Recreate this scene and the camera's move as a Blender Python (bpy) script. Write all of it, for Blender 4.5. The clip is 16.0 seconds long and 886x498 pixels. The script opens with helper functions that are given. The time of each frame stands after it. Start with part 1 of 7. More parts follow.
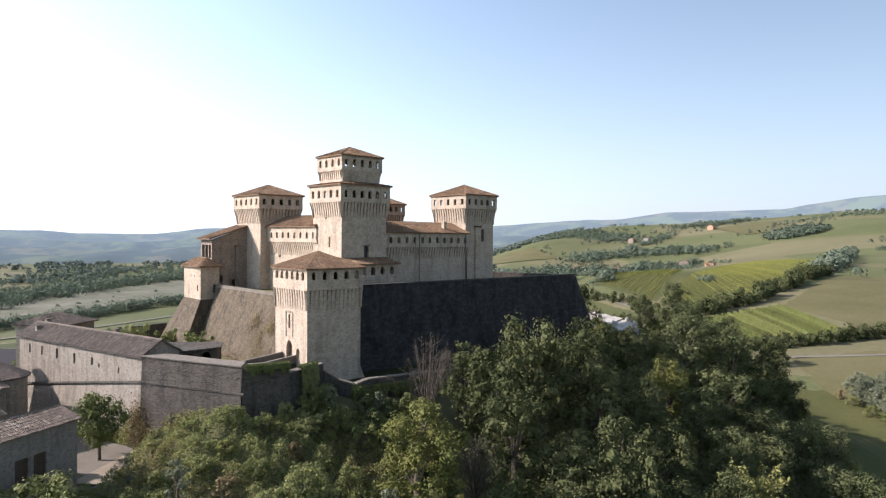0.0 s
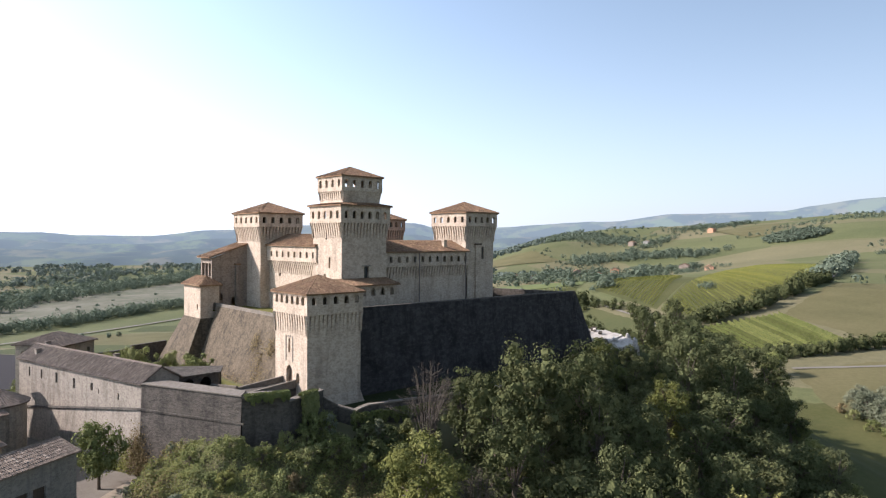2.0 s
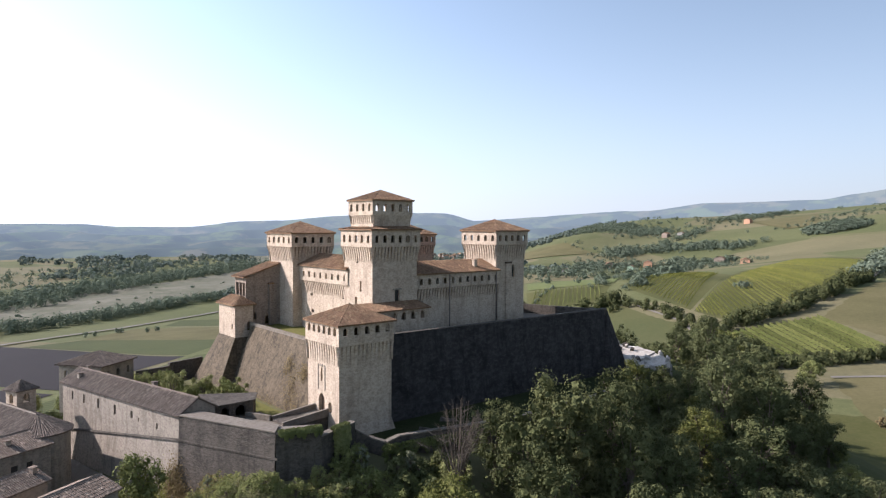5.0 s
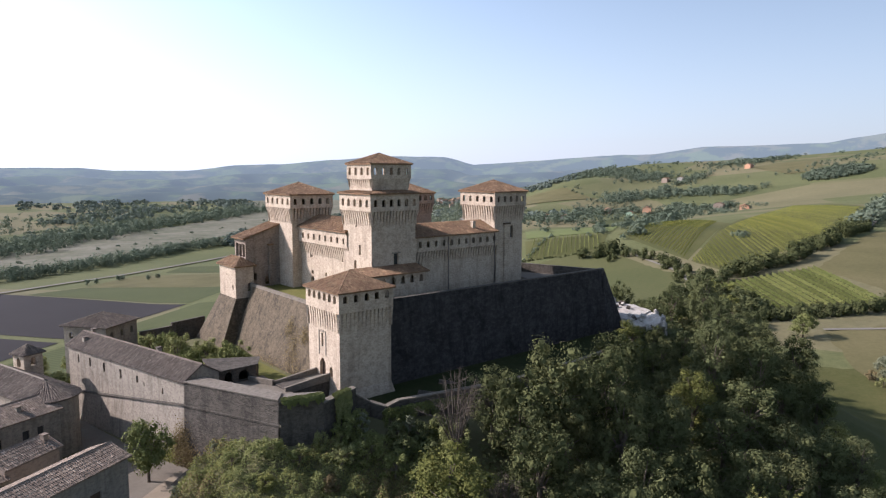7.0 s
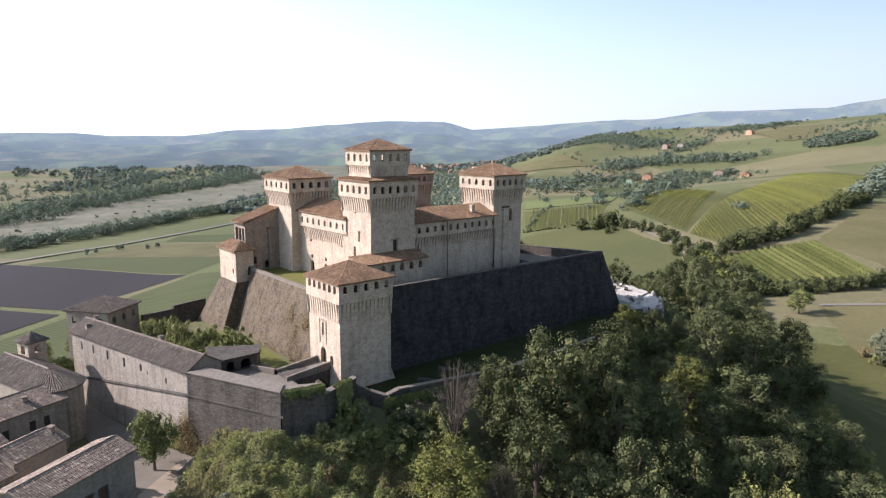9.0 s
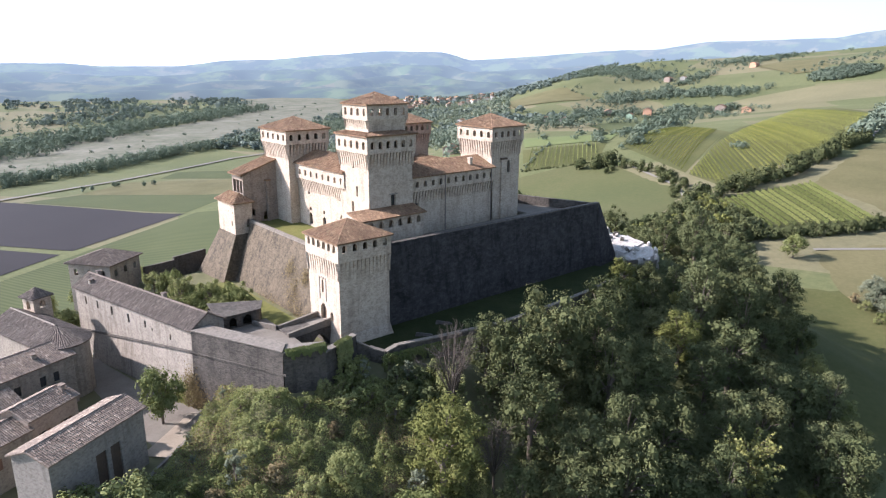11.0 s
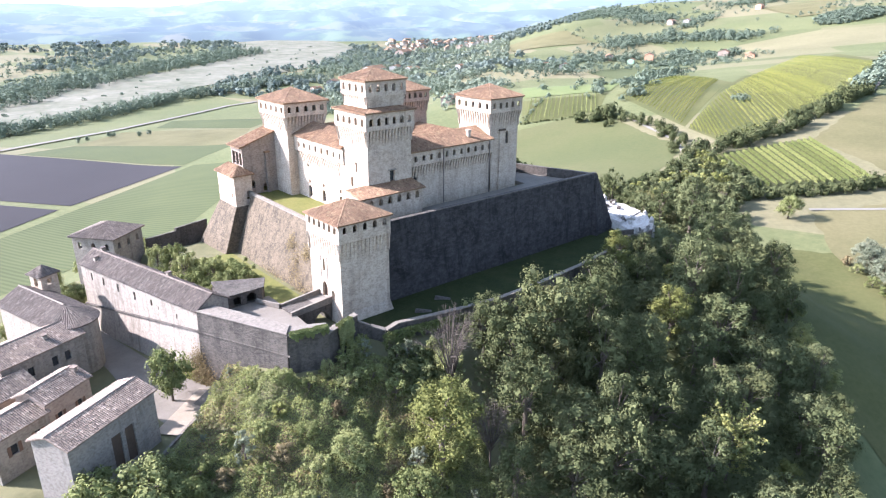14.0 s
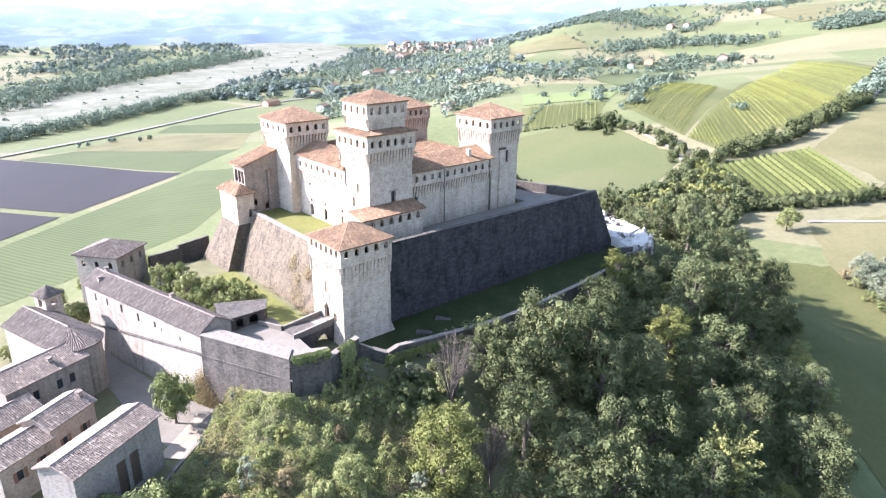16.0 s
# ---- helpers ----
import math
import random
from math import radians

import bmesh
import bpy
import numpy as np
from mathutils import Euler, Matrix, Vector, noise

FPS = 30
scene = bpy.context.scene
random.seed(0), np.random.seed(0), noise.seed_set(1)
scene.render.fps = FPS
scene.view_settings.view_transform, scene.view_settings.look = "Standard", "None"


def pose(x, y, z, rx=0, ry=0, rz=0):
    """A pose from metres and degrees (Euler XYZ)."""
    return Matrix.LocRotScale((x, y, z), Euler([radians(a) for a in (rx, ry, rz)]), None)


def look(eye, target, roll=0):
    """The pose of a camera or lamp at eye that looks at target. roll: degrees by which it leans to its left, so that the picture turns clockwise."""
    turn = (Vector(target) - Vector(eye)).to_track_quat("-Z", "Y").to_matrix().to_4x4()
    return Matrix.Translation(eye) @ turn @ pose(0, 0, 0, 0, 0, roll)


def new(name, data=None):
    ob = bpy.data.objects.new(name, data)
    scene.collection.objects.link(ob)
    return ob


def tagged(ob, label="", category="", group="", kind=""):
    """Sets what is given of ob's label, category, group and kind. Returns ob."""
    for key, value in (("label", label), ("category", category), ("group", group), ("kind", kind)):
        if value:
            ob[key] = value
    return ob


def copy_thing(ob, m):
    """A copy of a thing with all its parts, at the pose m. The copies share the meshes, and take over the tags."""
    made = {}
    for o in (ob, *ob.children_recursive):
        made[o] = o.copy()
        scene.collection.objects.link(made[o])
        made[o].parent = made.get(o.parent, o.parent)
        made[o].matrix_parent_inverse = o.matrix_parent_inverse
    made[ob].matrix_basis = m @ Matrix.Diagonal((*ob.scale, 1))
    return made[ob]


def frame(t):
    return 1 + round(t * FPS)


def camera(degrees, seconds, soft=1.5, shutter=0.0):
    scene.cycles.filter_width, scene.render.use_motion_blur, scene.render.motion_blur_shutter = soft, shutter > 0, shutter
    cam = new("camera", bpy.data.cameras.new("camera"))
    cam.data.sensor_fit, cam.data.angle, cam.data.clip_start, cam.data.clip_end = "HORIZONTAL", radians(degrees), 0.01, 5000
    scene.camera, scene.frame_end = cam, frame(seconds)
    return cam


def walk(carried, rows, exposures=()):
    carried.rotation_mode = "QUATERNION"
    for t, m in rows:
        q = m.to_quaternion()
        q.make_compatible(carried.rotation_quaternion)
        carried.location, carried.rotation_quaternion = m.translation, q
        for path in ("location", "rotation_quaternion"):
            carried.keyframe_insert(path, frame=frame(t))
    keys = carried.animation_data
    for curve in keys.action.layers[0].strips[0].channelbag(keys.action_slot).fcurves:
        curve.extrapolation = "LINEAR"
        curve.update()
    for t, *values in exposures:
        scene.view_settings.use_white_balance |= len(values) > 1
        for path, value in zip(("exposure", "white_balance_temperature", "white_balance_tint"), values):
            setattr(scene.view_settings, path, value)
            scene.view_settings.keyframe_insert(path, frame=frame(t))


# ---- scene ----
cam = camera(67.4, 16.0, 1.2)

PATH = [
    (0, (-50.131, -81.634, 21.929), (-48.762, -80.176, 21.892), 0.4),
    (0.5, (-50.084, -81.544, 22.646), (-48.715, -80.087, 22.611), 0.4),
    (1, (-50.024, -81.479, 23.493), (-48.655, -80.022, 23.459), 0.4),
    (1.5, (-50.041, -81.452, 24.398), (-48.671, -79.994, 24.365), 0.4),
    (2, (-50.05, -81.465, 25.314), (-48.681, -80.007, 25.281), 0.4),
    (2.5, (-50.074, -81.496, 26.232), (-48.716, -80.028, 26.2), 0.4),
    (3, (-50.033, -81.555, 27.15), (-48.722, -80.045, 27.117), 0.3),
    (3.5, (-49.992, -81.559, 28.059), (-48.695, -80.036, 28.027), 0.3),
    (4, (-49.969, -81.524, 28.932), (-48.672, -80.002, 28.9), 0.3),
    (6.3, (-50.09, -81.654, 33.939), (-48.79, -80.139, 33.823), 0.1),
    (6.5, (-50.095, -81.682, 34.103), (-48.796, -80.166, 33.987), 0.1),
    (7, (-50.116, -81.73, 34.994), (-48.822, -80.223, 34.759), 0.2),
    (7.5, (-50.185, -81.69, 35.959), (-48.898, -80.194, 35.633), 0.2),
    (8, (-50.141, -81.647, 36.822), (-48.854, -80.153, 36.487), 0.2),
    (10.5, (-50.1, -81.735, 41.889), (-48.817, -80.252, 41.499), 0.3),
    (11, (-50.151, -81.732, 42.77), (-48.887, -80.276, 42.236), 0.3),
    (11.5, (-50.167, -81.715, 43.709), (-48.906, -80.262, 43.164), 0.3),
    (12, (-50.182, -81.73, 44.681), (-48.921, -80.278, 44.133), 0.3),
    (12.5, (-50.187, -81.696, 45.665), (-48.926, -80.245, 45.115), 0.3),
    (13, (-50.267, -81.724, 46.633), (-49.026, -80.3, 45.978), 0.3),
    (13.5, (-50.302, -81.768, 47.614), (-49.068, -80.354, 46.923), 0.3),
    (14, (-50.331, -81.782, 48.583), (-49.096, -80.369, 47.891), 0.3),
    (14.5, (-50.379, -81.766, 49.542), (-49.144, -80.353, 48.851), 0.4),
    (15, (-50.386, -81.772, 50.477), (-49.15, -80.358, 49.787), 0.4),
    (15.5, (-50.387, -81.701, 51.362), (-49.151, -80.288, 50.672), 0.4),
    (16, (-50.384, -81.555, 52.111), (-49.147, -80.141, 51.424), 0.4),
]
walk(cam, [(t, look(eye, target, roll)) for t, eye, target, roll in PATH],
     [(0, 0.88, 6330, 20), (4, 0.80, 6280, 21), (7, 0.63, 6230, 23), (8, 0.78, 6300, 23), (10.5, 1.20, 6010, 22), (12.5, 1.78, 5800, 23.5), (16, 2.40, 5690, 24)])

# ---- daylight ----
SUN_AZ = math.atan2(0.73, -0.68)
SUN_EL = radians(31.5)
world = bpy.data.worlds.new("sky")
scene.world = world
world.use_nodes = True
wn, wl = world.node_tree.nodes, world.node_tree.links
wn.clear()
sky = wn.new("ShaderNodeTexSky")
sky.sky_type = 'NISHITA'
sky.sun_disc = False
sky.sun_elevation = SUN_EL
sky.sun_rotation = math.pi / 2 - SUN_AZ
sky.air_density, sky.dust_density, sky.ozone_density = 0.8, 0.8, 2.0
back = wn.new("ShaderNodeBackground")
back.inputs["Strength"].default_value = 0.118
out = wn.new("ShaderNodeOutputWorld")
veil = wn.new("ShaderNodeHueSaturation")
veil.inputs["Hue"].default_value = 0.485
veil.inputs["Saturation"].default_value = 0.78
veil.inputs["Value"].default_value = 1.06
wl.new(sky.outputs[0], veil.inputs["Color"])
to_sun = Vector((math.cos(SUN_AZ) * math.cos(SUN_EL), math.sin(SUN_AZ) * math.cos(SUN_EL), math.sin(SUN_EL)))


def sky_math(op, a, b=None):
    n = wn.new("ShaderNodeMath")
    n.operation = op
    for sock, v in zip(n.inputs, (a, b)):
        if isinstance(v, (int, float)):
            sock.default_value = v
        elif v is not None:
            wl.new(v, sock)
    return n.outputs[0]


# summer haze: pale towards the whole horizon, with a broad glow round the sun
way = wn.new("ShaderNodeTexCoord").outputs["Generated"]
toward = wn.new("ShaderNodeVectorMath")
toward.operation = 'DOT_PRODUCT'
wl.new(way, toward.inputs[0])
toward.inputs[1].default_value = to_sun
near_sun = sky_math('MULTIPLY', sky_math('ADD', toward.outputs["Value"], 1.0), 0.5)
glow_by = sky_math('ADD', sky_math('MULTIPLY', sky_math('POWER', near_sun, 1.5), 1.22), 0.54)
height = wn.new("ShaderNodeSeparateXYZ")
wl.new(way, height.inputs[0])
low_by = sky_math('MULTIPLY', sky_math('POWER', sky_math('SUBTRACT', 1.0, sky_math('ABSOLUTE', height.outputs[2])), 7.0), 0.85)
hazed = wn.new("ShaderNodeMix")
hazed.data_type = 'RGBA'
wl.new(low_by, hazed.inputs[0])
clear = wn.new("ShaderNodeMix")
clear.data_type, clear.blend_type = 'RGBA', 'MULTIPLY'
clear.inputs[0].default_value = 1.0
wl.new(veil.outputs[0], clear.inputs[6])
clear.inputs[7].default_value = (0.99, 1.02, 1.0, 1)
wl.new(clear.outputs[2], hazed.inputs[6])
hazed.inputs[7].default_value = (4.4, 5.1, 5.7, 1)
glowing = wn.new("ShaderNodeVectorMath")
glowing.operation = 'SCALE'
wl.new(hazed.outputs[2], glowing.inputs[0])
wl.new(glow_by, glowing.inputs[3])
wl.new(glowing.outputs[0], back.inputs[0])
wl.new(back.outputs[0], out.inputs[0])
sun = new("sun", bpy.data.lights.new("sun", 'SUN'))
sun.data.energy = 5.0
sun.data.angle = radians(0.6)
sun.data.color = (1.0, 0.94, 0.86)
sun.matrix_world = look(to_sun * 300, (0, 0, 0))

# ---- helpers of the build ----
BASE = {}


def thing(name, loc, label, category, group="", turn=0.0):
    ob = new(name)
    ob.empty_display_size = 0.5
    ob.matrix_basis = pose(*loc, 0, 0, turn)
    BASE[ob.name] = Vector(loc) if turn == 0 else None
    return tagged(ob, label, category, group)


TILED = {}


def tile_cover(ob, faces, material, seed, width=0.27, length=0.52, rise=0.075):
    """Barrel tiles over the slopes of a roof: columns down the fall line, every tile bowed and overlapping the next."""
    g = np.random.default_rng(seed)
    rows = []
    for pts, n in faces:
        u = Vector((0, 0, 1)).cross(n).normalized()
        v = n.cross(u)
        o = pts[0]
        flat = [((p - o).dot(u), (p - o).dot(v)) for p in pts]
        lo_, hi_ = min(p[0] for p in flat), max(p[0] for p in flat)
        m_ = max(1, int((hi_ - lo_) / width))
        for i in range(m_):
            c = lo_ + (hi_ - lo_) * (i + 0.5) / m_
            cut = []
            for (a, s), (b, t) in zip(flat, flat[1:] + flat[:1]):
                if (a <= c) != (b <= c):
                    cut.append(s + (t - s) * (c - a) / (b - a))
            if len(cut) < 2:
                continue
            at, end = min(cut) - g.uniform(0.0, 0.08), max(cut)
            while at < end - 0.1:
                up = min(at + length * 1.08, end)
                w = (hi_ - lo_) / m_ * g.uniform(0.42, 0.5)
                k = g.normal(scale=0.012)
                lift = g.uniform(0.025, 0.055)
                for along_, z in ((at, lift), (up, 0.004)):
                    for du, h in ((-1, 0.0), (-0.45, 0.85), (0.45, 0.85), (1, 0.0)):
                        p = o + u * (c + k + du * w) + v * along_ + n * (z + h * rise)
                        rows.append((p.x, p.y, p.z))
                at += length
    n_ = len(rows) // 8
    base = np.arange(n_)[:, None, None] * 8
    f = (base + np.array([[0, 1, 5, 4], [1, 2, 6, 5], [2, 3, 7, 6]])[None]).reshape(-1, 4)
    me = bpy.data.meshes.new("roof_tiles")
    me.from_pydata(rows, [], f.tolist())
    me.materials.append(material)
    cover = new("roof_tiles", me)
    cover.parent = ob
    return tagged(cover, kind="stuff")


def part(name, bm, material, parent=None, label="", world_space=True, smooth=False):
    me = bpy.data.meshes.new(name)
    off = BASE.get(parent.name) if parent is not None else None
    if off is not None and world_space:
        bmesh.ops.translate(bm, verts=bm.verts, vec=-off)
    bmesh.ops.recalc_face_normals(bm, faces=bm.faces)
    slopes = []
    if "roof" in name and material.name in TILED and not parent.name.startswith("farmhouse"):
        slopes = [([v.co.copy() for v in f.verts], f.normal.copy()) for f in bm.faces if f.normal.z > 0.5 and f.calc_area() > 0.6]
    bm.to_mesh(me)
    bm.free()
    me.materials.append(material)
    if smooth:
        for p in me.polygons:
            p.use_smooth = True
    ob = new(name, me)
    if parent is not None:
        ob.parent = parent
    if slopes:
        tile_cover(ob, slopes, material, len(bpy.data.objects))
    if label:
        ob["label"] = label
    return ob


def raw(name, verts, faces, material, parent=None):
    me = bpy.data.meshes.new(name)
    me.from_pydata(verts, [], faces)
    me.materials.append(material)
    ob = new(name, me)
    if parent is not None:
        ob.parent = parent
    return ob


def quads_mesh(name, v, material):
    """v: (n, 4, 3) corners of n separate quads."""
    n = len(v)
    me = bpy.data.meshes.new(name)
    me.vertices.add(4 * n)
    me.vertices.foreach_set("co", np.ascontiguousarray(v, dtype=np.float32).ravel())
    me.loops.add(4 * n)
    me.loops.foreach_set("vertex_index", np.arange(4 * n, dtype=np.int32))
    me.polygons.add(n)
    me.polygons.foreach_set("loop_start", np.arange(0, 4 * n, 4, dtype=np.int32))
    me.update(calc_edges=True)
    me.materials.append(material)
    return me


def box(bm, x0, y0, z0, x1, y1, z1):
    c = [bm.verts.new(p) for p in ((x0, y0, z0), (x1, y0, z0), (x1, y1, z0), (x0, y1, z0), (x0, y0, z1), (x1, y0, z1), (x1, y1, z1), (x0, y1, z1))]
    for f in ((3, 2, 1, 0), (4, 5, 6, 7), (0, 1, 5, 4), (1, 2, 6, 5), (2, 3, 7, 6), (3, 0, 4, 7)):
        bm.faces.new([c[i] for i in f])
    return c


def hull(bm, low, high):
    """A solid between two polygons with the same number of corners."""
    a = [bm.verts.new(p) for p in low]
    b = [bm.verts.new(p) for p in high]
    n = len(a)
    bm.faces.new(a[::-1])
    bm.faces.new(b)
    for i in range(n):
        j = (i + 1) % n
        bm.faces.new((a[i], a[j], b[j], b[i]))


def prism(bm, pts, z0, z1):
    hull(bm, [(x, y, z0) for x, y in pts], [(x, y, z1) for x, y in pts])


def opened_wall(bm, a, b, z0, z1, thick, ops=(), ends=False):
    """A wall as course() makes it, cut into storeys where openings stand above one another."""
    ops = list(ops)
    for i in ops:
        for j in ops:
            cut = (i[1] + i[3] + j[1]) / 2
            if i[1] + i[3] <= j[1] and abs(i[0] - j[0]) < (i[2] + j[2]) / 2 and all(o[1] >= cut or o[1] + o[3] <= cut for o in ops):
                opened_wall(bm, a, b, z0, cut, thick, [o for o in ops if o[1] < cut], ends)
                opened_wall(bm, a, b, cut, z1, thick, [o for o in ops if o[1] >= cut], ends)
                return
    course(bm, a, b, z0, z1, thick, ops, ends)


def course(bm, a, b, z0, z1, thick, ops, ends):
    """A wall from a to b (outside to the right of the way) with openings (along, sill, width, height, rise of the arch)."""
    a, b = Vector(a), Vector(b)
    d = b - a
    length = d.length
    d = d / length
    n = Vector((d.y, -d.x))

    def at(u, z, depth):
        p = a + d * u - n * depth
        return bm.verts.new((p.x, p.y, z))

    def face(poly):
        for depth in (0, thick):
            bm.faces.new([at(u, z, depth) for u, z in poly])

    def reveal(poly):
        for (u, z), (s, w) in zip(poly, poly[1:]):
            bm.faces.new((at(u, z, 0), at(s, w, 0), at(s, w, thick), at(u, z, thick)))

    at_u = 0.0
    for c, sill, w, h, rise in sorted(ops):
        l, r = c - w / 2, c + w / 2
        if l > at_u:
            face([(at_u, z0), (l, z0), (l, z1), (at_u, z1)])
        if sill > z0:
            face([(l, z0), (r, z0), (r, sill), (l, sill)])
        k = 6 if rise > 0 else 1
        arc = []
        for i in range(k + 1):
            s = i / k
            arc.append((l + w * s, sill + h - rise + (rise * math.sin(math.pi * s) if rise > 0 else 0)))
        for p, q in zip(arc, arc[1:]):
            face([p, q, (q[0], z1), (p[0], z1)])
        ring = [(l, sill)] + arc + [(r, sill), (l, sill)]
        reveal([p for i, p in enumerate(ring) if i == 0 or p != ring[i - 1]])
        at_u = r
    face([(at_u, z0), (length, z0), (length, z1), (at_u, z1)])
    reveal([(0, z0), (length, z0)])
    reveal([(length, z1), (0, z1)])
    if ends:
        reveal([(0, z0), (0, z1)])
        reveal([(length, z0), (length, z1)])


def smooth01(v, lo, hi):
    s = np.clip((v - lo) / (hi - lo), 0, 1)
    return s * s * (3 - 2 * s)


# ---- materials ----
def nodes_of(name):
    m = bpy.data.materials.new(name)
    m.use_nodes = True
    nt = m.node_tree
    return m, nt, nt.nodes["Principled BSDF"]


def ramp(nt, fac, stops):
    r = nt.nodes.new("ShaderNodeValToRGB")
    while len(r.color_ramp.elements) < len(stops):
        r.color_ramp.elements.new(0.5)
    for e, (p, c) in zip(r.color_ramp.elements, stops):
        e.position, e.color = p, (*c, 1)
    nt.links.new(fac, r.inputs[0])
    return r.outputs[0]


def tex_noise(nt, scale, detail=4.0, rough=0.55, stretch=None):
    geo = nt.nodes.new("ShaderNodeNewGeometry")
    src = geo.outputs["Position"]
    if stretch:
        mp = nt.nodes.new("ShaderNodeMapping")
        mp.inputs["Scale"].default_value = stretch
        nt.links.new(src, mp.inputs[0])
        src = mp.outputs[0]
    t = nt.nodes.new("ShaderNodeTexNoise")
    t.inputs["Scale"].default_value = scale
    t.inputs["Detail"].default_value = detail
    t.inputs["Roughness"].default_value = rough
    nt.links.new(src, t.inputs["Vector"])
    return t.outputs["Fac"]


def mix(nt, fac, a, b, mode='MIX'):
    m = nt.nodes.new("ShaderNodeMix")
    m.data_type, m.blend_type = 'RGBA', mode
    for sock, v in ((m.inputs[0], fac), (m.inputs[6], a), (m.inputs[7], b)):
        if isinstance(v, (int, float)):
            sock.default_value = v
        elif isinstance(v, tuple):
            sock.default_value = (*v, 1)
        else:
            nt.links.new(v, sock)
    return m.outputs[2]


def bump(nt, p, height, strength, distance):
    b = nt.nodes.new("ShaderNodeBump")
    b.inputs["Strength"].default_value = strength
    b.inputs["Distance"].default_value = distance
    nt.links.new(height, b.inputs["Height"])
    nt.links.new(b.outputs[0], p.inputs["Normal"])


def masonry(name, pale, mid, dark, streak=0.5, patch=0.35, fine=2.2, relief=0.06):
    """Old walling: patches of different age, running stains, fine grain of the courses."""
    m, nt, p = nodes_of(name)
    big = tex_noise(nt, 0.16, 5, 0.6)
    col = ramp(nt, big, [(0.32, mid), (0.5, pale), (0.68, mid)])
    grain = tex_noise(nt, fine, 5, 0.7, (1, 1, 1.7))
    col = mix(nt, 0.58, col, ramp(nt, grain, [(0.38, dark), (0.5, mid), (0.63, pale)]), 'MIX')
    runs = tex_noise(nt, 0.9, 4, 0.6, (1, 1, 0.12))
    col = mix(nt, ramp(nt, runs, [(0.50, (0, 0, 0)), (0.68, (streak, streak, streak))]), col, dark)
    spots = tex_noise(nt, 0.55, 6, 0.65)
    col = mix(nt, ramp(nt, spots, [(0.53, (0, 0, 0)), (0.60, (patch, patch, patch))]), col, pale)
    mott = tex_noise(nt, 0.8, 6, 0.7)
    col = mix(nt, ramp(nt, mott, [(0.32, (0.4, 0.4, 0.4)), (0.47, (0, 0, 0))]), col, dark)
    chips = tex_noise(nt, 3.1, 3, 0.7)
    col = mix(nt, ramp(nt, chips, [(0.60, (0, 0, 0)), (0.68, (0.3, 0.3, 0.3))]), col, dark)
    col = mix(nt, ramp(nt, chips, [(0.30, (0.4, 0.4, 0.4)), (0.38, (0, 0, 0))]), col, pale)
    nt.links.new(col, p.inputs["Base Color"])
    p.inputs["Roughness"].default_value = 0.92
    p.inputs["Specular IOR Level"].default_value = 0.2
    bump(nt, p, grain, 0.8, relief)
    return m


def plain(name, a, b, scale=3.0, rough=0.8, metal=0.0, relief=0.02):
    m, nt, p = nodes_of(name)
    f = tex_noise(nt, scale, 5, 0.6)
    g = tex_noise(nt, scale * 0.13, 3, 0.6)
    col = mix(nt, 0.4, ramp(nt, f, [(0.3, a), (0.7, b)]), ramp(nt, g, [(0.3, b), (0.7, a)]))
    nt.links.new(col, p.inputs["Base Color"])
    p.inputs["Roughness"].default_value = rough
    p.inputs["Metallic"].default_value = metal
    bump(nt, p, f, 0.5, relief)
    return m


def rooftile(name, a, b, c, lichen):
    """Barrel tiles told apart by tone, with weathered patches and lichen."""
    m, nt, p = nodes_of(name)
    TILED[name] = m
    geo = nt.nodes.new("ShaderNodeNewGeometry")
    col = ramp(nt, geo.outputs["Random Per Island"], [(0.0, a), (0.35, b), (0.75, b), (1.0, c)])
    old = tex_noise(nt, 0.5, 5, 0.65)
    col = mix(nt, ramp(nt, old, [(0.45, (0, 0, 0)), (0.62, (0.7, 0.7, 0.7))]), col, a)
    grown = tex_noise(nt, 1.4, 6, 0.7)
    col = mix(nt, ramp(nt, grown, [(0.52, (0, 0, 0)), (0.66, (0.65, 0.65, 0.65))]), col, lichen)
    grain = tex_noise(nt, 7.0, 4, 0.65)
    col = mix(nt, 0.3, col, ramp(nt, grain, [(0.36, a), (0.62, c)]))
    nt.links.new(col, p.inputs["Base Color"])
    p.inputs["Roughness"].default_value = 0.9
    p.inputs["Specular IOR Level"].default_value = 0.2
    bump(nt, p, grain, 0.7, 0.04)
    return m


